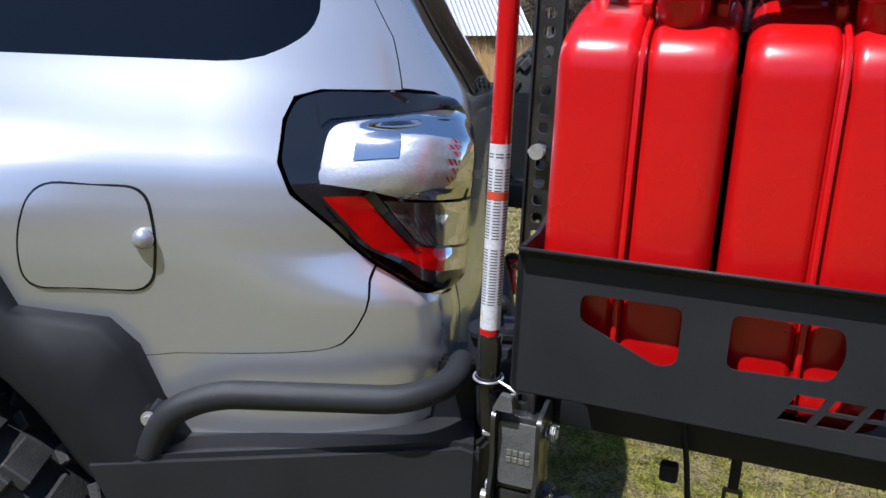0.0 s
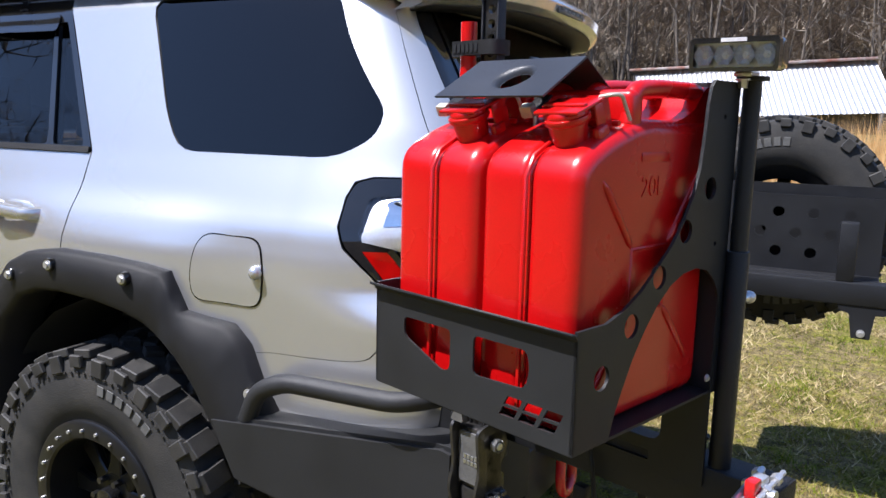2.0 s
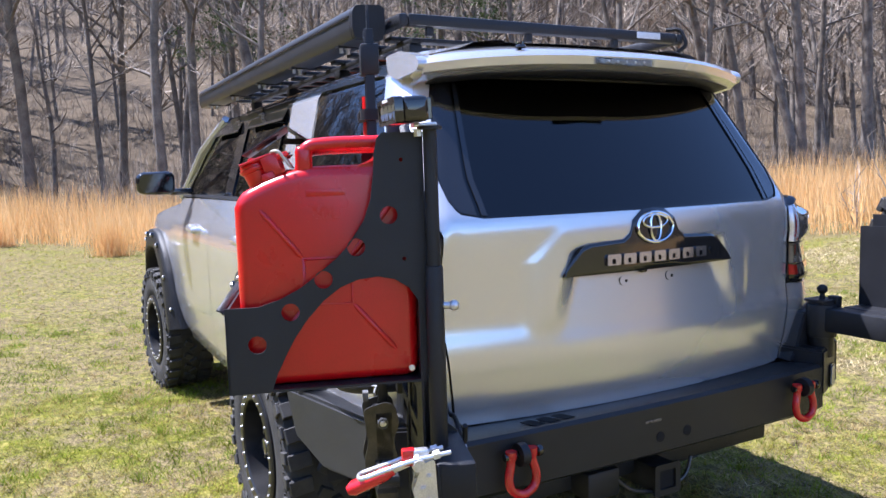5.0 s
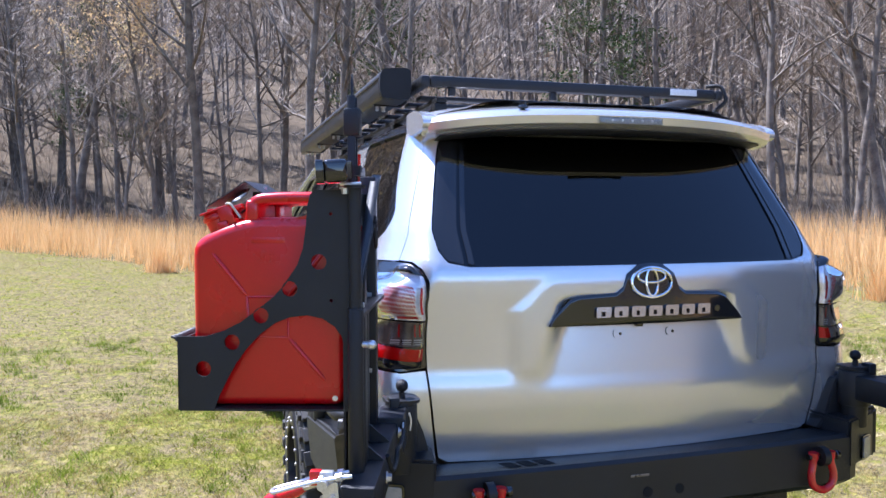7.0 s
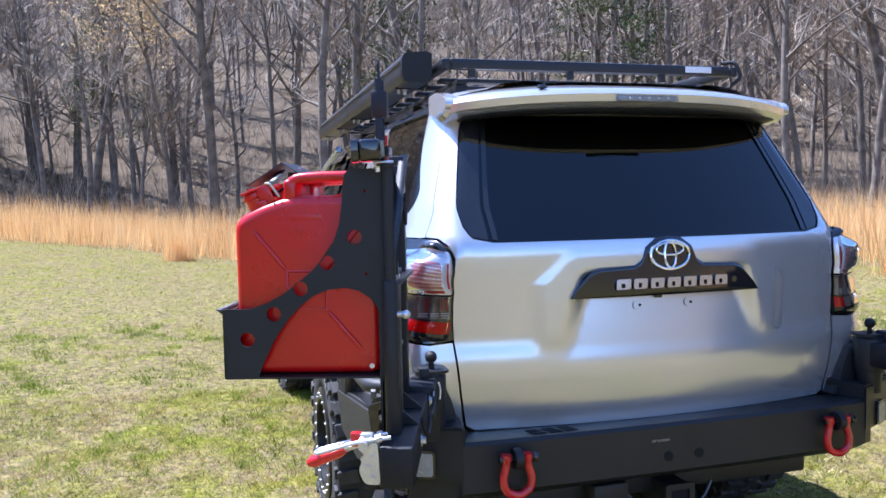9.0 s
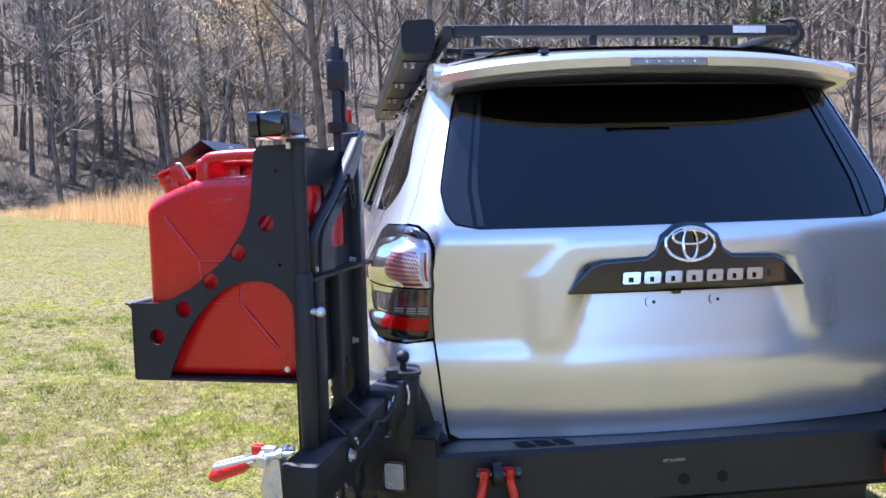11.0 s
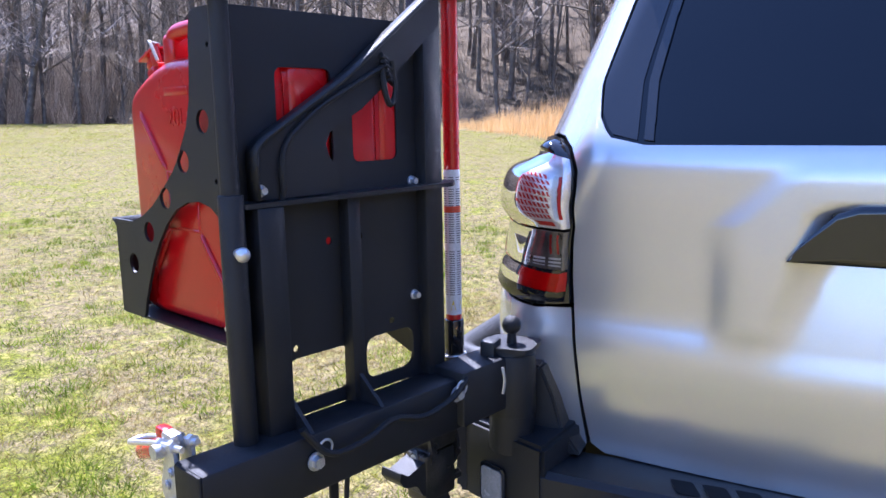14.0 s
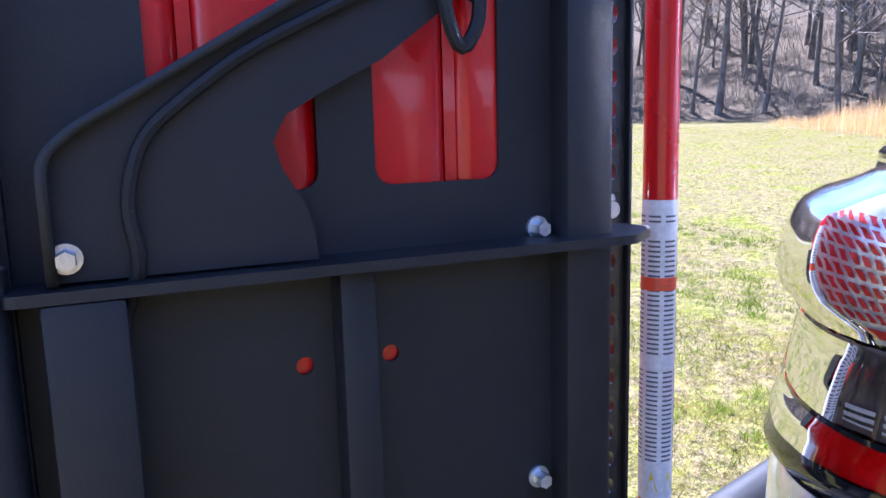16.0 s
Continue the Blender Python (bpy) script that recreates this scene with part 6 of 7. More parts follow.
holes = [circle(0.19 + k * 0.125, 1.11, 0.021, 18) for k in range(5)] + [circle(0.255 + k * 0.125, 1.03, 0.021, 18) for k in range(4)] + [circle(0.19 + k * 0.125, 0.955, 0.021, 18) for k in range(5)]
part("front_plate", plate(rrect(0.06, 0.805, 0.885, 1.178, 0.006), holes, lambda a, b, h: (a, 0.948 + h, b), 0.005), POWDER, spare_arm, "black plate with rows of round holes", 30)
part("rear_plate", box(0.05, 0.80, 1.035, 1.04, 0.885, 1.215), POWDER, spare_arm)
for u in (0.06, 0.40, 0.80):
    part("rib_plate", box(u - 0.003, u + 0.003, 0.953, 1.036, 0.885, 1.17), POWDER, spare_arm)
part("plate_foot", box(0.06, 0.805, 0.86, 1.04, 0.872, 0.886, 0.002), POWDER, spare_arm)
part("wheel_mount", cyl((0.43, 1.035, 1.06), (0.43, 1.12, 1.06), 0.06, seg=20), POWDER, spare_arm)
part("arm_post", box(0.66, 0.72, 0.79, 0.85, 0.885, 1.10, 0.005), POWDER, spare_arm)
spare = part("spare_wheel", cyl((0, 0, -0.08), (0, 0, 0.10), 0.06, seg=24), STEEL_DARK, spare_arm, "spare wheel with a mud-terrain tyre")
spare.matrix_local = pose(0.43, 1.205, 1.055) @ right
for o in kids:
    if o.parent == first:
        n = o.copy()
        scene.collection.objects.link(n)
        n.parent = spare
for start in (1.05, 4.19):
    for k in range(6):
        part("sidewall_mark", box(0.305, 0.340, -0.013, 0.013, -0.1525, -0.1490, 0.001, None, Matrix.Rotation(start + k * 0.11, 4, "Z"), 1), WHITE_RUBBER, spare, smooth=25)

# ---- roof rack and awning ----
rack = thing("roof_rack", "flat black roof rack with slats", "roof rack", CAR)
for x in (-0.525, -2.93):
    part("end_rail", box(x - 0.02, x + 0.02, -0.585, 0.605, 1.904, 1.944, 0.010), POWDER, rack)
for y in (-0.602, 0.622):
    part("side_rail", box(-2.95, -0.505, y - 0.018, y + 0.018, 1.902, 1.943, 0.010), POWDER, rack)
for k in range(13):
    x = -0.68 - k * 0.185
    part("slat", box(x - 0.028, x + 0.028, -0.585, 0.605, 1.878, 1.893, 0.004), POWDER, rack)
for y in (-0.52, 0.54):
    part("foot_rail", box(-2.75, -0.58, y - 0.02, y + 0.02, 1.860, 1.878, 0.003), POWDER, rack)
    for x in (-0.62, -1.3, -2.0, -2.7):
        part("foot", box(x - 0.03, x + 0.03, y - 0.025, y + 0.025, 1.80, 1.861, 0.006), POWDER, rack)
for y in (-0.5, -0.1, 0.3):
    part("rail_post", box(-0.535, -0.515, y - 0.012, y + 0.012, 1.875, 1.906, 0.002), POWDER, rack)
part("maker_plate", box(-0.5045, -0.5030, 0.395, 0.515, 1.914, 1.938, 0.001), LABEL_WHITE, rack, "pale maker's plate without writing")
part("strap_wrap", tube(rounded([(-0.54, 0.62, 1.86), (-0.50, 0.655, 1.90), (-0.52, 0.64, 1.965), (-0.56, 0.60, 1.965)], 0.02), 0.008, 8), BLACK_PLASTIC, rack)
part("load_sheet", box(-2.6, -1.0, -0.45, 0.35, 1.894, 1.910, 0.006), AMBER, rack, "orange fabric bag lying on the slats")
awning = thing("roof_awning", "long grey roll-out awning case on the roof rack", "awning", CAR)
prof = round_poly([(-0.742, 1.868), (-0.646, 1.864), (-0.636, 1.90), (-0.638, 1.972), (-0.655, 1.980), (-0.735, 1.974), (-0.748, 1.955), (-0.750, 1.90)], 0.008)
part("case", plate(prof, [], lambda a, b, h: (-0.60 - h, a, b), 2.58), AWNING_GREY, awning, "", 30)
part("end_cap", plate([(a + 0.002 * (1 if a > -0.69 else -1), b) for a, b in prof], [], lambda a, b, h: (-0.585 - h, a, b), 0.03), BLACK_PLASTIC, awning)
part("end_cap", plate(prof, [], lambda a, b, h: (-3.18 - h, a, b), 0.02), BLACK_PLASTIC, awning)
part("case_groove", box(-3.15, -0.62, -0.7525, -0.7485, 1.938, 1.944), GLOSS_BLACK, awning)
for k in range(5):
    x = -0.75 - k * 0.55
    part("awning_bracket", plate([(-0.74, 1.868), (-0.63, 1.868), (-0.61, 1.885), (-0.61, 1.903), (-0.628, 1.903), (-0.632, 1.878), (-0.74, 1.878)], [], lambda a, b, h: (x - h, a, b - 0.006), 0.03), POWDER, awning)
    bolt(awning, (x - 0.015, -0.70, 1.862), (0, 0, -1), 0.008, 0.02)
    part("bracket_clip", box(x - 0.02, x - 0.01, -0.73, -0.72, 1.845, 1.866), CHROME, awning)


# ---- meadow, woods and barn ----
MEADOW = [(-33, -14), (-25, -4), (-18.5, 2), (-14.5, 9), (-11.5, 16), (-11, 30), (-13, 47), (10, 52), (40, 50), (60, 0), (50, -50), (4, -54), (-12, -48), (-26, -40), (-33, -26)]
MOWN = [(-30, -17), (-25, -12), (-18, -4), (-11.5, 1), (-8.5, 7.5), (-3.5, 9.5), (6, 11.5), (16, 14), (70, 16), (70, -70), (-40, -70)]


def inside(poly, x, y):
    x, y = np.asarray(x, float), np.asarray(y, float)
    hit = np.zeros(x.shape, bool)
    for (x0, y0), (x1, y1) in zip(poly, poly[1:] + poly[:1]):
        if y0 != y1:
            hit ^= ((y0 > y) != (y1 > y)) & (x < (x1 - x0) * (y - y0) / (y1 - y0) + x0)
    return hit


def axis(lo, hi):
    v, step_, out = 0.0, 0.25, [0.0]
    while v < hi:
        v += step_
        out.append(v)
        step_ = 0.25 if v < 9 else min(step_ * 1.10, 30)
    v, step_ = 0.0, 0.25
    while v > lo:
        v -= step_
        out.append(v)
        step_ = 0.25 if v > -9 else min(step_ * 1.10, 30)
    return sorted(out)


gx, gy = axis(-700, 700), axis(-700, 700)
gv = [(x, y, ground_z(x, y)) for x in gx for y in gy]
ny = len(gy)
gf = [(i * ny + j, (i + 1) * ny + j, (i + 1) * ny + j + 1, i * ny + j + 1) for i in range(len(gx) - 1) for j in range(ny - 1)]
me = bpy.data.meshes.new("ground")
me.from_pydata(gv, [], gf)
me.shade_smooth()
woods = ~inside(MEADOW, [v[0] for v in gv], [v[1] for v in gv])
far = ~inside(MOWN, [v[0] for v in gv], [v[1] for v in gv])
attr = me.attributes.new("litter", "FLOAT", "POINT")
attr.data.foreach_set("value", (woods * 1.0 + far * 0.35).clip(0, 1).astype(np.float32))

g = bpy.data.materials.new("meadow_soil")
g.use_nodes = True
n, l = g.node_tree.nodes, g.node_tree.links
tc = n.new("ShaderNodeTexCoord")


def noise_node(nodes, links, coords, scale, detail=5, rough=0.6):
    t = nodes.new("ShaderNodeTexNoise")
    t.inputs["Scale"].default_value, t.inputs["Detail"].default_value, t.inputs["Roughness"].default_value = scale, detail, rough
    links.new(coords, t.inputs["Vector"])
    return t


def mix_node(nodes, links, fac, a, b, lo=0.4, hi=0.6):
    r = nodes.new("ShaderNodeMapRange")
    r.inputs["From Min"].default_value, r.inputs["From Max"].default_value = lo, hi
    links.new(fac, r.inputs["Value"])
    m = nodes.new("ShaderNodeMix")
    m.data_type = "RGBA"
    links.new(r.outputs["Result"], m.inputs["Factor"])
    for s, v in (("A", a), ("B", b)):
        if isinstance(v, tuple):
            m.inputs[s].default_value = (*v, 1)
        else:
            links.new(v, m.inputs[s])
    return m.outputs["Result"]


big, mid, small, tiny = (noise_node(n, l, tc.outputs["Object"], s) for s in (0.45, 2.6, 16, 95))
green = mix_node(n, l, tiny.outputs["Fac"], (0.042, 0.046, 0.007), (0.180, 0.188, 0.015), 0.38, 0.62)
straw = mix_node(n, l, tiny.outputs["Fac"], (0.060, 0.046, 0.023), (0.225, 0.178, 0.088), 0.38, 0.62)
blend = mix_node(n, l, small.outputs["Fac"], green, straw, 0.32, 0.50)
blend2 = mix_node(n, l, mid.outputs["Fac"], green, blend, 0.38, 0.52)
field = mix_node(n, l, big.outputs["Fac"], blend2, blend, 0.42, 0.62)
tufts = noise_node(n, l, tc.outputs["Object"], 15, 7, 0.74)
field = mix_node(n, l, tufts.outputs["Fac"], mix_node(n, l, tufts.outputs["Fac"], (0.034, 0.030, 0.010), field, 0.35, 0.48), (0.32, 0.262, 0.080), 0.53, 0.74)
leaf = mix_node(n, l, mid.outputs["Fac"], mix_node(n, l, small.outputs["Fac"], (0.042, 0.033, 0.022), (0.105, 0.080, 0.052), 0.4, 0.6), mix_node(n, l, small.outputs["Fac"], (0.070, 0.054, 0.036), (0.175, 0.132, 0.085), 0.35, 0.65), 0.38, 0.62)
at = n.new("ShaderNodeAttribute")
at.attribute_name = "litter"
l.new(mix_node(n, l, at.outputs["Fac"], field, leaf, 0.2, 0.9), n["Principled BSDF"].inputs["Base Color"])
n["Principled BSDF"].inputs["Roughness"].default_value = 0.95
n["Principled BSDF"].inputs["Specular IOR Level"].default_value = 0.1
bp = n.new("ShaderNodeBump")
bp.inputs["Strength"].default_value, bp.inputs["Distance"].default_value = 0.8, 0.03
l.new(small.outputs["Fac"], bp.inputs["Height"])
l.new(bp.outputs["Normal"], n["Principled BSDF"].inputs["Normal"])
me.materials.append(g)
tagged(new("ground", me), "mown meadow of green and straw-coloured grass", "ground", kind="structure")


def island_mat(name, stops, rough=0.8, trans=0.0, patchy=0.5, clumps=0.0):
    """A colour picked for each separate blade or leaf, with a slow drift over the place."""
    m = bpy.data.materials.new(name)
    m.use_nodes = True
    n, l = m.node_tree.nodes, m.node_tree.links
    geo = n.new("ShaderNodeNewGeometry")
    tc = n.new("ShaderNodeTexCoord")
    drift = noise_node(n, l, tc.outputs["Object"], 1.1, 3 if patchy <= 0.5 else 6)
    mx = n.new("ShaderNodeMath")
    mx.operation = "MULTIPLY_ADD"
    mx.inputs[1].default_value = 1 - patchy
    l.new(geo.outputs["Random Per Island"], mx.inputs[0])
    sc = n.new("ShaderNodeMapRange")
    sc.inputs["From Min"].default_value, sc.inputs["From Max"].default_value, sc.inputs["To Max"].default_value = 0.36, 0.64, patchy
    l.new(drift.outputs["Fac"], sc.inputs["Value"])
    l.new(sc.outputs["Result"], mx.inputs[2])
    ramp = n.new("ShaderNodeValToRGB")
    while len(ramp.color_ramp.elements) < len(stops):
        ramp.color_ramp.elements.new(0.5)
    for e, (p, c) in zip(ramp.color_ramp.elements, stops):
        e.position, e.color = p, (*c, 1)
    l.new(mx.outputs[0], ramp.inputs[0])
    p = n["Principled BSDF"]
    shade = ramp.outputs[0]
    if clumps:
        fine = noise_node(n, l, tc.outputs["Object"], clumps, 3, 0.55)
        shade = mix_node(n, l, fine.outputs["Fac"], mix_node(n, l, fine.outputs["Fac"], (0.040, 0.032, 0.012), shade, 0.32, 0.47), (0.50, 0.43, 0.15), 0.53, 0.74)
    l.new(shade, p.inputs["Base Color"])
    p.inputs["Roughness"].default_value, p.inputs["Specular IOR Level"].default_value = rough, 0.10
    if trans:
        t, a = n.new("ShaderNodeBsdfTranslucent"), n.new("ShaderNodeMixShader")
        l.new(shade, t.inputs[0])
        a.inputs[0].default_value = trans
        l.new(p.outputs[0], a.inputs[1])
        l.new(t.outputs[0], a.inputs[2])
        l.new(a.outputs[0], n["Material Output"].inputs[0])
    return m


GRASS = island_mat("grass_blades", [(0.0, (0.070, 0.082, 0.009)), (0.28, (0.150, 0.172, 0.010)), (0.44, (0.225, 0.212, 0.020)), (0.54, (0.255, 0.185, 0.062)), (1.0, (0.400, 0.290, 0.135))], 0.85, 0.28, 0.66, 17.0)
DRY = island_mat("dry_tall_grass", [(0.0, (0.58, 0.34, 0.13)), (0.5, (0.74, 0.48, 0.21)), (1.0, (0.84, 0.64, 0.35))], 0.7, 0.35)
BARK = mat("grey_bark", (0.090, 0.075, 0.061), 0.9, 0, (0.27, 0.232, 0.19), 3, 30, 0.8, 40, grain=0.25)
TWIG = island_mat("bare_twigs", [(0.0, (0.14, 0.114, 0.088)), (0.5, (0.31, 0.256, 0.200)), (1.0, (0.60, 0.515, 0.415))], 0.85)
BUD = island_mat("budding_leaves", [(0.0, (0.48, 0.32, 0.16)), (0.6, (0.62, 0.46, 0.24)), (1.0, (0.55, 0.50, 0.25))], 0.7, 0.4)
NEEDLE = island_mat("evergreen_needles", [(0.0, (0.03, 0.05, 0.02)), (0.6, (0.06, 0.085, 0.03)), (1.0, (0.10, 0.12, 0.05))], 0.7, 0.2)
rng = np.random.default_rng(7)


def blades(name, x, y, height, width, lean, material, label, category):
    """One triangle a blade, standing on the ground, of kind stuff."""
    k = len(x)
    z = np.array([ground_z(a, b) for a, b in zip(x, y)]) - 0.004
    a, b = rng.uniform(0, math.tau, k), rng.uniform(0, math.tau, k)
    v = np.zeros((k, 3, 3), np.float32)
    v[:, 0] = np.stack([x - np.cos(a) * width, y - np.sin(a) * width, z], 1)
    v[:, 1] = np.stack([x + np.cos(a) * width, y + np.sin(a) * width, z], 1)
    v[:, 2] = np.stack([x + np.cos(b) * lean * height, y + np.sin(b) * lean * height, z + height], 1)
    me = bpy.data.meshes.new(name)
    me.vertices.add(k * 3)
    me.vertices.foreach_set("co", v.ravel())
    me.loops.add(k * 3)
    me.loops.foreach_set("vertex_index", np.arange(k * 3, dtype=np.int32))
    me.polygons.add(k)
    me.polygons.foreach_set("loop_start", np.arange(0, k * 3, 3, dtype=np.int32))
    me.update(calc_edges=True)
    me.materials.append(material)
    return tagged(new(name, me), label, category, kind="stuff")


def scatter(k, x0, x1, y0, y1):
    return rng.uniform(x0, x1, k), rng.uniform(y0, y1, k)


x, y = scatter(230000, -7, 4, -8, 6)
clump = np.array([noise.noise((a * 3.1, b * 3.1, 5)) for a, b in zip(x, y)])
keep = rng.uniform(-0.6, 0.5, len(x)) < clump + 0.25
x, y, c = x[keep], y[keep], clump[keep]
blades("grass", x, y, rng.uniform(0.012, 0.040, len(x)) * (1 + 0.7 * c.clip(0, 1)), rng.uniform(0.0014, 0.0030, len(x)), rng.uniform(0.3, 1.6, len(x)), GRASS, "short mixed green and dry grass blades", "grass")
# the trodden ground round the car, thicker and finer
x, y = scatter(190000, -3.8, 2.2, -3.6, 2.4)
clump = np.array([noise.noise((a * 6.5, b * 6.5, 7)) for a, b in zip(x, y)])
keep = rng.uniform(-0.75, 0.45, len(x)) < clump
x, y, c = x[keep], y[keep], clump[keep]
blades("grass", x, y, rng.uniform(0.010, 0.034, len(x)) * (1 + 0.9 * c.clip(0, 1)), rng.uniform(0.0012, 0.0028, len(x)), rng.uniform(0.4, 2.2, len(x)), GRASS, "short trodden green and straw grass beside the car", "grass")
# lush green tufts and fallen straw among the short grass
GREEN_TUFT = island_mat("green_tuft_blades", [(0.0, (0.044, 0.075, 0.007)), (0.5, (0.158, 0.220, 0.016)), (1.0, (0.299, 0.333, 0.038))], 0.8, 0.30)
STRAW = island_mat("fallen_straw", [(0.0, (0.165, 0.117, 0.048)), (0.5, (0.280, 0.215, 0.105)), (1.0, (0.420, 0.335, 0.190))], 0.85, 0.08)
cx, cy = scatter(8000, -7, 4, -8, 6)
tuft = np.array([0.8 * noise.noise((a * 1.5, b * 1.5, 8)) + 0.6 * noise.noise((a * 5, b * 5, 2)) for a, b in zip(cx, cy)])
cx, cy = cx[tuft > 0.05], cy[tuft > 0.05]
x = np.repeat(cx, 24) + rng.normal(0, 0.035, len(cx) * 24)
y = np.repeat(cy, 24) + rng.normal(0, 0.035, len(cx) * 24)
blades("grass", x, y, rng.uniform(0.02, 0.07, len(x)), rng.uniform(0.0016, 0.0034, len(x)), rng.uniform(0.2, 1.3, len(x)), GREEN_TUFT, "lush green tufts among the short grass", "grass")
x, y = scatter(60000, -7, 4, -8, 6)
dead = np.array([noise.noise((a * 0.9, b * 0.9, 8)) for a, b in zip(x, y)])
x, y = x[dead < 0.12], y[dead < 0.12]
blades("straw", x, y, rng.uniform(0.006, 0.018, len(x)), rng.uniform(0.0010, 0.0022, len(x)), rng.uniform(2.0, 6.0, len(x)), STRAW, "dead straw lying in the short grass", "straw")
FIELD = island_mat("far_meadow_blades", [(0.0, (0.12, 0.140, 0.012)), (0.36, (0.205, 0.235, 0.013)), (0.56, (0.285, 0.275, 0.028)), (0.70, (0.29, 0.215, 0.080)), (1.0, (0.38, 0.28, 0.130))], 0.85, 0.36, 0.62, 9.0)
x, y = scatter(300000, -24, 8, -24, 13)
keep = inside(MOWN, x, y) & ~((x > -7) & (x < 4) & (y > -8) & (y < 6))
x, y = x[keep], y[keep]
blades("grass", x, y, rng.uniform(0.012, 0.036, len(x)), rng.uniform(0.004, 0.009, len(x)), rng.uniform(0.8, 3.2, len(x)), FIELD, "short mixed green and dry grass blades", "grass")
x, y = scatter(70000, -34, 14, -46, -24)
keep = inside(MOWN, x, y) & inside(MEADOW, x, y)
x, y = x[keep], y[keep]
blades("grass", x, y, rng.uniform(0.012, 0.05, len(x)), rng.uniform(0.008, 0.018, len(x)), rng.uniform(0.8, 3.2, len(x)), FIELD, "short mixed green and dry grass far across the meadow", "grass")
# a drier patch beyond the car's right side
PALE_STRAW = island_mat("pale_dry_straw", [(0.0, (0.25, 0.19, 0.085)), (0.5, (0.41, 0.33, 0.17)), (1.0, (0.58, 0.48, 0.29))], 0.85, 0.10)
x, y = scatter(170000, -5, 9, 0.8, 11)
dry = np.array([noise.noise((a * 0.6, b * 0.6, 4)) for a, b in zip(x, y)])
keep = inside(MOWN, x, y) & (dry > -0.22) & (rng.uniform(0, 1, len(x)) < ((y - 0.8) / 1.5).clip(0, 1))
x, y = x[keep], y[keep]
blades("straw", x, y, rng.uniform(0.015, 0.045, len(x)), rng.uniform(0.003, 0.006, len(x)), rng.uniform(0.6, 2.4, len(x)), PALE_STRAW, "dry straw-coloured patch of short grass", "straw")
# another added behind the car, out of view, to brighten its tailgate's reflection
x, y = scatter(90000, 1.6, 9.5, -5.5, 2.5)
dry = np.array([noise.noise((a * 0.5, b * 0.5, 3)) for a, b in zip(x, y)])
keep = (dry > -0.3) & (rng.uniform(0, 1, len(x)) < ((x - 1.6) / 1.2).clip(0, 1))
x, y = x[keep], y[keep]
blades("straw", x, y, rng.uniform(0.015, 0.045, len(x)), rng.uniform(0.003, 0.006, len(x)), rng.uniform(0.8, 2.6, len(x)), PALE_STRAW, "pale straw-coloured grass added behind the car for its tailgate to reflect", "straw")
x, y = scatter(330000, -34, 20, -20, 22)
keep = ~inside(MOWN, x, y) & inside(MEADOW, x, y) & (y > -13)
edge = np.array([noise.noise((a * 0.5, b * 0.5, 1)) for a, b in zip(x, y)])
x, y, edge = x[keep], y[keep], edge[keep]
blades("tall_grass", x, y, rng.uniform(0.45, 1.15, len(x)) * (1.0 + 0.5 * edge) * ((y + 13) / 4).clip(0.3, 1), rng.uniform(0.004, 0.010, len(x)), rng.uniform(0.02, 0.35, len(x)), DRY, "tall dry golden meadow grass", "tall grass")
for cx, cy in ((-15.0, -2.4), (-12.6, -0.6), (-6.4, 7.8), (-9.6, 3.2)):
    a = rng.normal(0, 0.16, (500, 2))
    blades("tall_grass", cx + a[:, 0], cy + a[:, 1], rng.uniform(0.3, 0.95, 500), rng.uniform(0.003, 0.007, 500), rng.uniform(0.05, 0.5, 500), DRY, "tuft of tall dry grass standing in the meadow", "grass tuft")


# ---- trees ----
class Sticks:
    """Collects tapered sticks with few sides into one mesh."""

    def __init__(self):
        self.v, self.f = [], []

    def add(self, pts, radii, sides):
        base = len(self.v)
        up = None
        for i, p in enumerate(pts):
            d = (pts[min(i + 1, len(pts) - 1)] - pts[max(i - 1, 0)]).normalized()
            if up is None:
                up = d.orthogonal().normalized()
            up = (up - d * up.dot(d)).normalized()
            w = d.cross(up)
            for k in range(sides):
                q = p + (up * math.cos(k * math.tau / sides) + w * math.sin(k * math.tau / sides)) * radii[i]
                self.v.append((q.x, q.y, q.z))
        for i in range(len(pts) - 1):
            for k in range(sides):
                a, b = base + i * sides + k, base + i * sides + (k + 1) % sides
                self.f.append((a, b, b + sides, a + sides))

    def sliver(self, a, b, width):
        """A thin flat twig of one triangle."""
        w = (b - a).cross(Vector((0.3, 0.5, 0.8))).normalized() * width
        k = len(self.v)
        self.v += [tuple(a - w), tuple(a + w), tuple(b)]
        self.f.append((k, k + 1, k + 2))

    def mesh(self, name, material):
        me = bpy.data.meshes.new(name)
        me.from_pydata(self.v, [], self.f)
        me.shade_smooth()
        me.materials.append(material)
        return me


def wander(r, p, d, length, steps, bend, rise):
    pts = [p]
    for _ in range(steps):
        d = (d + Vector((r.uniform(-1, 1), r.uniform(-1, 1), r.uniform(-1, 1))) * bend + Vector((0, 0, rise))).normalized()
        p = p + d * (length / steps)
        pts.append(p)
    return pts, d


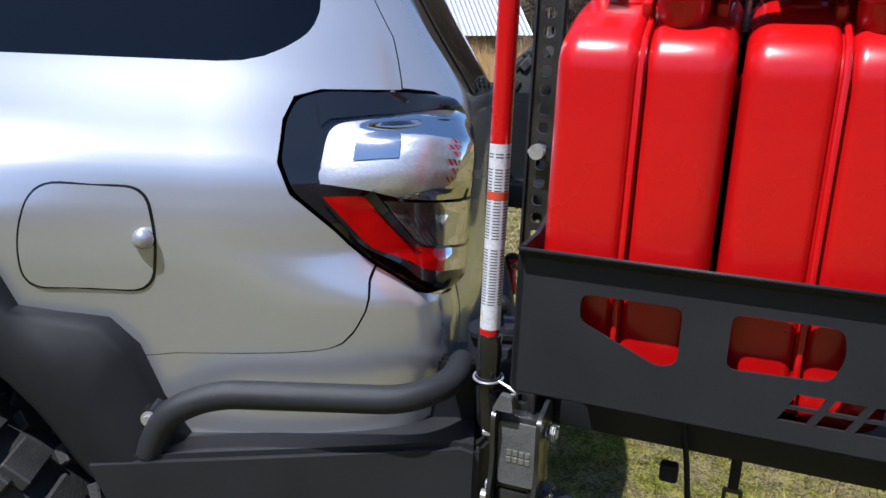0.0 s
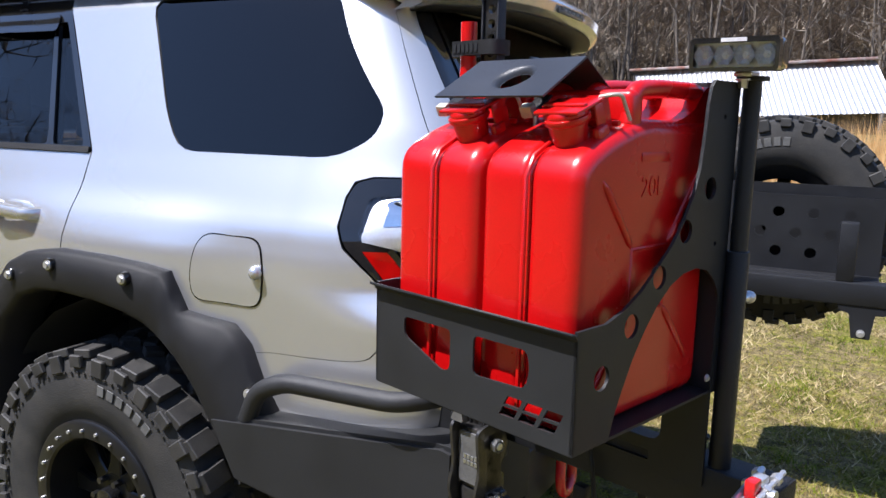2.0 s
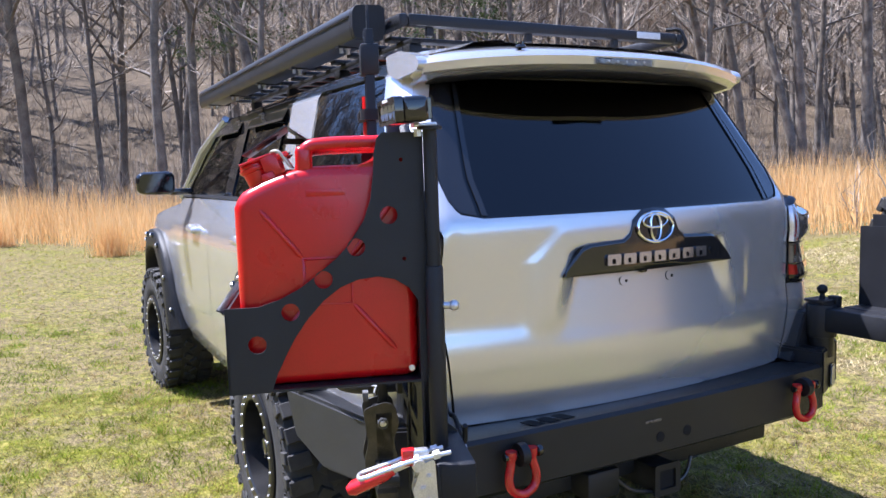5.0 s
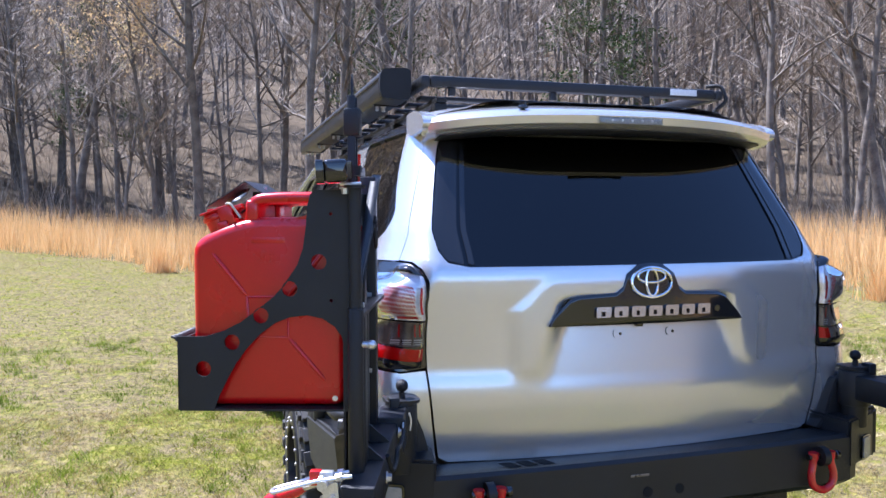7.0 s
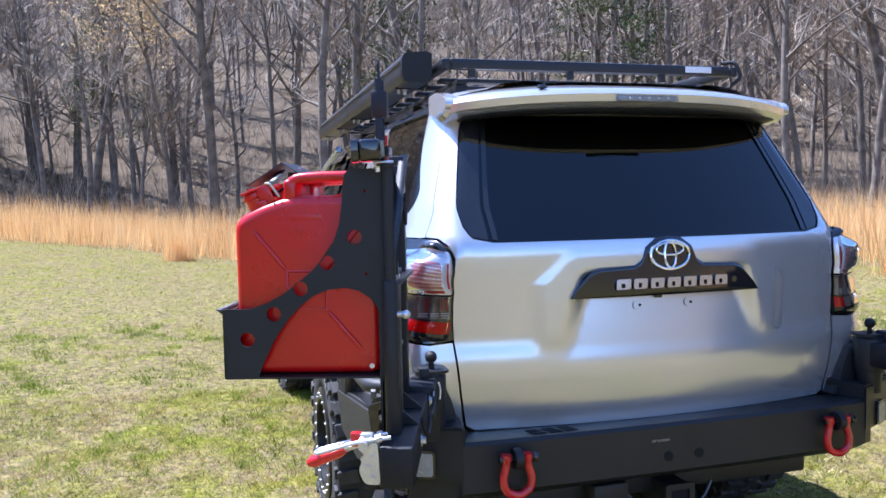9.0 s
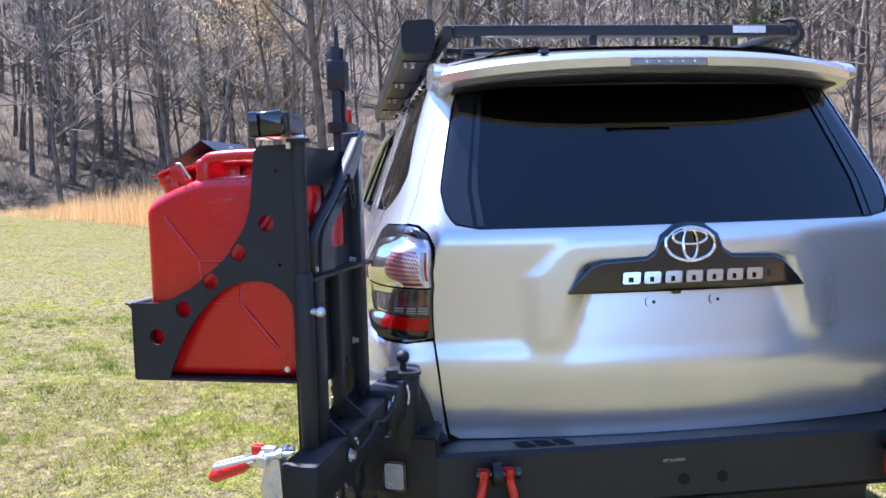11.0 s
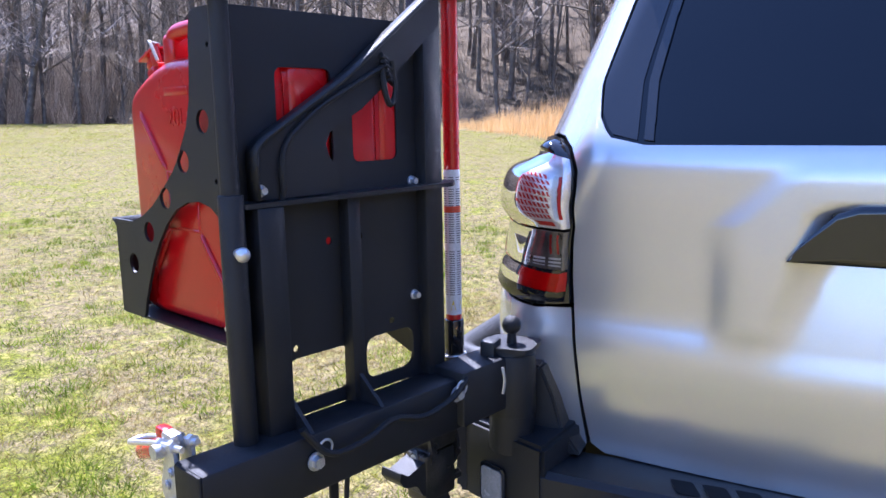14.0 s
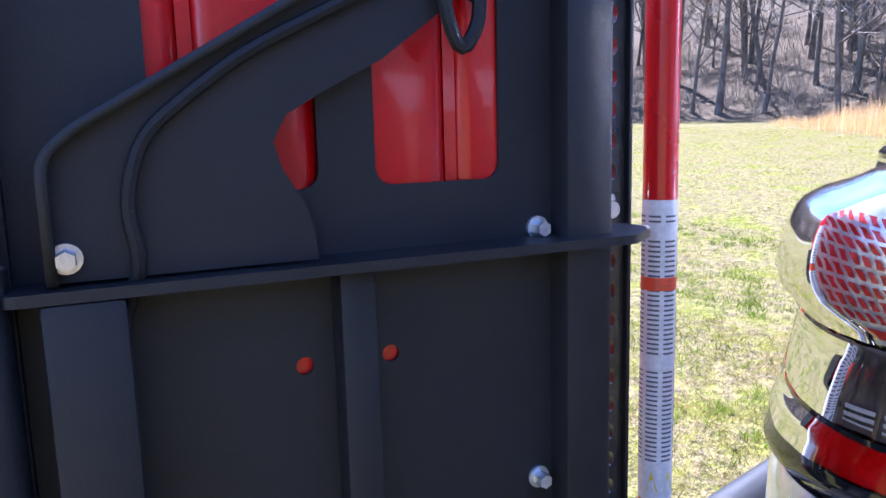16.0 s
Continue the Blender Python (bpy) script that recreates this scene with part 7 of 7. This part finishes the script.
def bare_tree(seed, height, girth, limbs=13, twigs=5, low=0.30):
    """Trunk with main limbs, and a crown of finer branches."""
    r = random.Random(seed)
    wood, crown = Sticks(), Sticks()
    lean = Vector((r.uniform(-0.10, 0.10), r.uniform(-0.10, 0.10), 1))
    trunk, _ = wander(r, Vector((0, 0, -0.3)), lean.normalized(), height, 9, 0.07, 0.05)
    rad = [girth * (1 - i / 9.5) ** 0.85 + 0.012 for i in range(10)]
    rad[0] *= 1.35
    wood.add(trunk, rad, 7)
    for k in range(limbs):
        f = low + (0.97 - low) * (k + r.random()) / limbs
        i = min(int(f * 9), 8)
        p = trunk[i].lerp(trunk[i + 1], f * 9 - i)
        a = r.uniform(0, math.tau)
        d = Vector((math.cos(a), math.sin(a), r.uniform(0.25, 1.2))).normalized()
        ln = height * r.uniform(0.16, 0.36) * (1.15 - f * 0.75)
        limb, _ = wander(r, p, d, ln, 5, 0.25, 0.10)
        r0 = rad[i] * r.uniform(0.35, 0.6)
        wood.add(limb, [r0 * (1 - j / 5.6) for j in range(6)], 5)
        for q in range(twigs):
            j = r.randint(1, 5)
            a = r.uniform(0, math.tau)
            d2 = ((limb[j] - limb[j - 1]).normalized() + Vector((math.cos(a), math.sin(a), r.uniform(-0.1, 0.9))) * 0.9).normalized()
            br, _ = wander(r, limb[j], d2, ln * r.uniform(0.3, 0.6), 3, 0.28, 0.08)
            r1 = max(r0 * 0.30, 0.010)
            crown.add(br, [r1, r1 * 0.7, r1 * 0.45, 0.004], 3)
            for t in range(8):
                j2 = r.randint(1, 3)
                a = r.uniform(0, math.tau)
                d3 = ((br[j2] - br[j2 - 1]).normalized() + Vector((math.cos(a), math.sin(a), r.uniform(-0.2, 0.8))) * 0.9).normalized()
                tip = br[j2] + d3 * ln * r.uniform(0.16, 0.36)
                crown.sliver(br[j2], tip, 0.010)
                for _ in range(2):
                    p2 = br[j2].lerp(tip, r.uniform(0.3, 0.9))
                    crown.sliver(p2, p2 + (d3 + Vector((r.uniform(-1, 1), r.uniform(-1, 1), r.uniform(-0.3, 0.8)))).normalized() * ln * r.uniform(0.08, 0.2), 0.007)
    return wood, crown


KINDS = []
for k, (h, gr, lb, tw, lo) in enumerate(((13, 0.12, 15, 5, 0.25), (16, 0.14, 18, 5, 0.28), (11, 0.09, 15, 5, 0.2), (15, 0.11, 16, 5, 0.3), (9, 0.065, 14, 5, 0.15), (18, 0.16, 19, 5, 0.28))):
    wood, crown = bare_tree(40 + k, h, gr, lb, tw, lo)
    KINDS.append((wood.mesh("trunk", BARK), crown.mesh("crown", TWIG)))


def tree(x, y, kind, size, turn, label="tall bare grey woodland tree", extra=None):
    root = new("tree", KINDS[kind][0])
    root.matrix_world = pose(x, y, ground_z(x, y), 0, 0, turn) @ Matrix.Diagonal((size, size, size, 1))
    tagged(root, label, "tree", "trees of the wood's edge")
    top = new("crown", KINDS[kind][1])
    top.parent = root
    return root


def spot_ok(x, y):
    if inside(MEADOW, x, y) or x > 0.5 - 0.26 * (y + 2.3) and y < 70 and x > -16:
        return y < -20
    return True


count, spots = 0, []
x, y = scatter(9000, -62, 22, -66, 62)
out = ~inside(MEADOW, x, y)
for a, b in zip(x[out], y[out]):
    if count >= 275:
        break
    near = inside([(p[0] * 1.0 - 13 if p[0] < 0 else p[0], p[1] * 1.25) for p in MEADOW], a, b)
    if not near or not spot_ok(a, b) or any((a - p) ** 2 + (b - q) ** 2 < 1.2 for p, q in spots):
        continue
    spots.append((a, b))
    tree(a, b, int(rng.integers(0, 6)), float(rng.uniform(0.75, 1.15)), float(rng.uniform(0, 360)))
    count += 1

# the wood going on up the slope, in one piece
far_wood, far_twigs = Sticks(), Sticks()
r = random.Random(11)
k = 0
while k < 1950:
    # the last few hundred stand behind the barn
    a, b = (r.uniform(-130, 60), r.uniform(-120, 120)) if k < 1600 else (r.uniform(-34, 22), r.uniform(56, 92))
    if inside(MEADOW, a, b) or math.hypot(a, b) < 34 or math.hypot(a, b) > 130 or (a > 2 and abs(b) < 50) or (not spot_ok(a, b) and b < 56):
        continue
    k += 1
    h = r.uniform(9, 17)
    base = Vector((a, b, ground_z(a, b) - 0.3))
    trunk, _ = wander(r, base, Vector((r.uniform(-0.1, 0.1), r.uniform(-0.1, 0.1), 1)), h, 5, 0.07, 0.05)
    g0 = r.uniform(0.08, 0.2)
    far_wood.add(trunk, [g0 * (1 - i / 5.5) + 0.02 for i in range(6)], 4)
    for q in range(19):
        i = r.randint(1, 5)
        an = r.uniform(0, math.tau)
        limb, _ = wander(r, trunk[i], Vector((math.cos(an), math.sin(an), r.uniform(0.3, 1.2))).normalized(), h * r.uniform(0.12, 0.3), 2, 0.25, 0.1)
        far_wood.add(limb, [0.05, 0.03, 0.012], 3)
        for t in range(11):
            an = r.uniform(0, math.tau)
            p2 = limb[r.randint(0, 1)].lerp(limb[2], r.random())
            far_twigs.sliver(p2, p2 + Vector((math.cos(an), math.sin(an), r.uniform(0.0, 1.2))).normalized() * h * r.uniform(0.06, 0.17), 0.028)
tagged(new("far_woods", far_wood.mesh("far_woods", BARK)), "bare grey woods climbing the slope behind the meadow", "woods", kind="stuff")
tagged(new("far_woods", far_twigs.mesh("far_woods", TWIG)), "fine twigs of the bare woods on the slope", "woods", kind="stuff")

# undergrowth at the wood's edge
brush = Sticks()
for _ in range(6500):
    a, b = r.uniform(-48, 12), r.uniform(-56, 56)
    if inside(MEADOW, a, b) or not spot_ok(a, b):
        continue
    p = Vector((a, b, ground_z(a, b) - 0.05))
    for q in range(5):
        an = r.uniform(0, math.tau)
        st, _ = wander(r, p, Vector((math.cos(an) * 0.5, math.sin(an) * 0.5, 1)).normalized(), r.uniform(0.5, 2.6), 3, 0.2, 0.1)
        brush.add(st, [0.012, 0.009, 0.006, 0.003], 3)
# thicker brush beyond the drive
for _ in range(2600):
    a, b = r.uniform(-52, 8), r.uniform(-62, -38)
    if inside(MEADOW, a, b):
        continue
    p = Vector((a, b, ground_z(a, b) - 0.05))
    for q in range(6):
        an = r.uniform(0, math.tau)
        st, _ = wander(r, p, Vector((math.cos(an) * 0.4, math.sin(an) * 0.4, 1)).normalized(), r.uniform(1.2, 4.2), 3, 0.2, 0.1)
        brush.add(st, [0.030, 0.022, 0.015, 0.008], 3)
tagged(new("undergrowth", brush.mesh("undergrowth", TWIG)), "tangled bare brush along the wood's edge", "undergrowth", kind="stuff")


def leaf_cloud(name, centres, material, size, parent, spread):
    """Many small leaf or needle clumps, one triangle each."""
    k = len(centres)
    v = np.zeros((k, 3, 3), np.float32)
    c = np.array(centres)
    for i in range(3):
        v[:, i] = c + rng.normal(0, size, (k, 3))
    me = bpy.data.meshes.new(name)
    me.vertices.add(k * 3)
    me.vertices.foreach_set("co", v.ravel())
    me.loops.add(k * 3)
    me.loops.foreach_set("vertex_index", np.arange(k * 3, dtype=np.int32))
    me.polygons.add(k)
    me.polygons.foreach_set("loop_start", np.arange(0, k * 3, 3, dtype=np.int32))
    me.update(calc_edges=True)
    me.materials.append(material)
    ob = new(name, me)
    ob.parent = parent
    return ob


# a few evergreens among the bare trees, and one tree in pale bud
for (a, b, h) in ((-19.5, 10.5, 12), (-24, 4.5, 13), (-34, -6, 12)):
    st = Sticks()
    rr_ = random.Random(int(a * 10))
    tr, _ = wander(rr_, Vector((0, 0, -0.3)), Vector((0, 0, 1)), h, 6, 0.03, 0.05)
    st.add(tr, [0.16 * (1 - i / 6.5) + 0.02 for i in range(7)], 7)
    root = new("evergreen_tree", st.mesh("trunk", BARK))
    root.matrix_world = pose(a, b, ground_z(a, b))
    tagged(root, "dark green evergreen standing among bare trees", "tree", "trees of the wood's edge")
    pts = []
    for _ in range(95):
        f = rr_.uniform(0.3, 1.0)
        an, rad_ = rr_.uniform(0, math.tau), h * 0.24 * (1.12 - f) * rr_.uniform(0.3, 1.0)
        c0 = Vector((math.cos(an) * rad_, math.sin(an) * rad_, f * h))
        pts += [c0 + Vector((rr_.gauss(0, 0.25), rr_.gauss(0, 0.25), rr_.gauss(0, 0.12))) for _ in range(80)]
    leaf_cloud("crown", pts, NEEDLE, 0.038, root, 0)
root = tree(-25.2, -3.0, 2, 0.98, 30, "tree with pale orange-tan spring buds at the wood's edge")
high = [v.co for v in KINDS[2][1].vertices if v.co.z > 6.2]
pts = [Vector(high[rng.integers(0, len(high))]) + Vector(rng.normal(0, 0.12, 3)) for _ in range(8000)]
leaf_cloud("bud_foliage", pts, BUD, 0.030, root, 0)

# thin bare saplings by the tall grass
for a, b, s in ((-4.6, 9.0, 1.0), (-5.6, 9.4, 0.8), (-3.4, 10.2, 0.9), (-4.1, 9.9, 0.7)):
    st = Sticks()
    rr_ = random.Random(int(a * 100))
    for q in range(5):
        an = rr_.uniform(0, math.tau)
        stem, _ = wander(rr_, Vector((0, 0, -0.05)), Vector((math.cos(an) * 0.35, math.sin(an) * 0.35, 1)).normalized(), rr_.uniform(1.0, 1.9) * s, 5, 0.16, 0.08)
        st.add(stem, [0.012 - 0.0018 * i for i in range(6)], 5)
        for t in range(6):
            an = rr_.uniform(0, math.tau)
            tw, _ = wander(rr_, stem[rr_.randint(1, 5)], Vector((math.cos(an), math.sin(an), 0.9)).normalized(), rr_.uniform(0.15, 0.5) * s, 2, 0.2, 0.1)
            st.add(tw, [0.005, 0.0035, 0.002], 3)
    root = new("sapling", st.mesh("stems", TWIG))
    root.matrix_world = pose(a, b, ground_z(a, b))
    tagged(root, "thin bare sapling beside the tall dry grass", "shrub", "saplings")

# ---- gravel drive ----
drive = []
for k in range(25):
    f = k / 24
    a, b = 9 - 44 * f, -21 - 26 * f + 2 * math.sin(f * 5)
    drive.append([(a + 0.9 * w, b - 1.9 * w, ground_z(a + 0.9 * w, b - 1.9 * w) + 0.05 - 0.04 * abs(w) ** 3) for w in (-1, -0.5, 0, 0.5, 1)])
GRAVEL = mat("pale_gravel", (0.17, 0.16, 0.15), 0.9, 0, (0.11, 0.10, 0.09), 0.8, 30, 0.9, 25, grain=0.3)
ob = part("gravel_drive", loft(drive), GRAVEL, None, "pale grey gravel drive crossing the meadow", 60, kind="structure")

# ---- old barn with a corrugated roof ----
TIN = mat("corrugated_tin", (0.55, 0.57, 0.60), 0.42, 0.7, (0.42, 0.42, 0.44), 1.2, 20, grain=0.08)
RUST = mat("rusty_tin", (0.42, 0.40, 0.39), 0.6, 0.4, (0.30, 0.09, 0.05), 1.6, 12, mix=0.9)
OLD_WOOD = mat("weathered_boards", (0.10, 0.085, 0.07), 0.9, 0, (0.20, 0.175, 0.15), 2.5, 30, 0.6, 30)
bz = ground_z(-4.5, 45)
barn = thing("barn", "old timber barn with a pale corrugated tin roof", "barn", pose(-4.4, 45.0, 0, 0, 0, 4))
EAVE, RIDGE, LEN = 2.15, 5.05, 12.6
for k in range(12):
    x0 = -LEN / 2 + k * LEN / 12
    rows = []
    for i in range(13):
        a = x0 + i * LEN / 144
        bump = 0.03 * (1 if i % 3 == 0 else 0)
        rows.append([(a + 0.9, -3.4, EAVE + bump), (a, 0.0, RIDGE + bump)])
    part("roof_sheet", loft(rows), TIN, barn, smooth=0)
part("ridge_cap", box(-LEN / 2 - 0.2, LEN / 2 + 0.1, -0.55, 0.3, RIDGE - 0.05, RIDGE + 0.09, 0.03), RUST, barn, "rusty ridge cap")
part("rear_slope", loft([[(-LEN / 2, 0, RIDGE), (-LEN / 2, 3.4, EAVE)], [(LEN / 2, 0, RIDGE), (LEN / 2, 3.4, EAVE)]]), TIN, barn)
for k in range(22):
    x0 = -LEN / 2 + 0.6 + k * (LEN - 0.6) / 22
    part("wall_board", box(x0, x0 + 0.50, -2.72 + 0.02 * (k % 2), -2.68 + 0.02 * (k % 2), bz - 1.0, EAVE + 0.55), OLD_WOOD, barn)
for x0 in (-LEN / 2 + 0.5, LEN / 2):
    part("gable_wall", plate([(-2.7, bz - 1.0), (2.7, bz - 1.0), (2.7, EAVE + 0.5), (0, RIDGE - 0.1), (-2.7, EAVE + 0.5)], [], lambda a, b, h: (x0 + h, a, b), 0.05), OLD_WOOD, barn)
for k in range(4):
    part("lean_to_post", box(-LEN / 2 - 0.9 + 0.05 * k, -LEN / 2 - 0.75 + 0.05 * k, -2.6 + k * 1.3, -2.45 + k * 1.3, bz - 1.0, EAVE + 1.4), OLD_WOOD, barn)
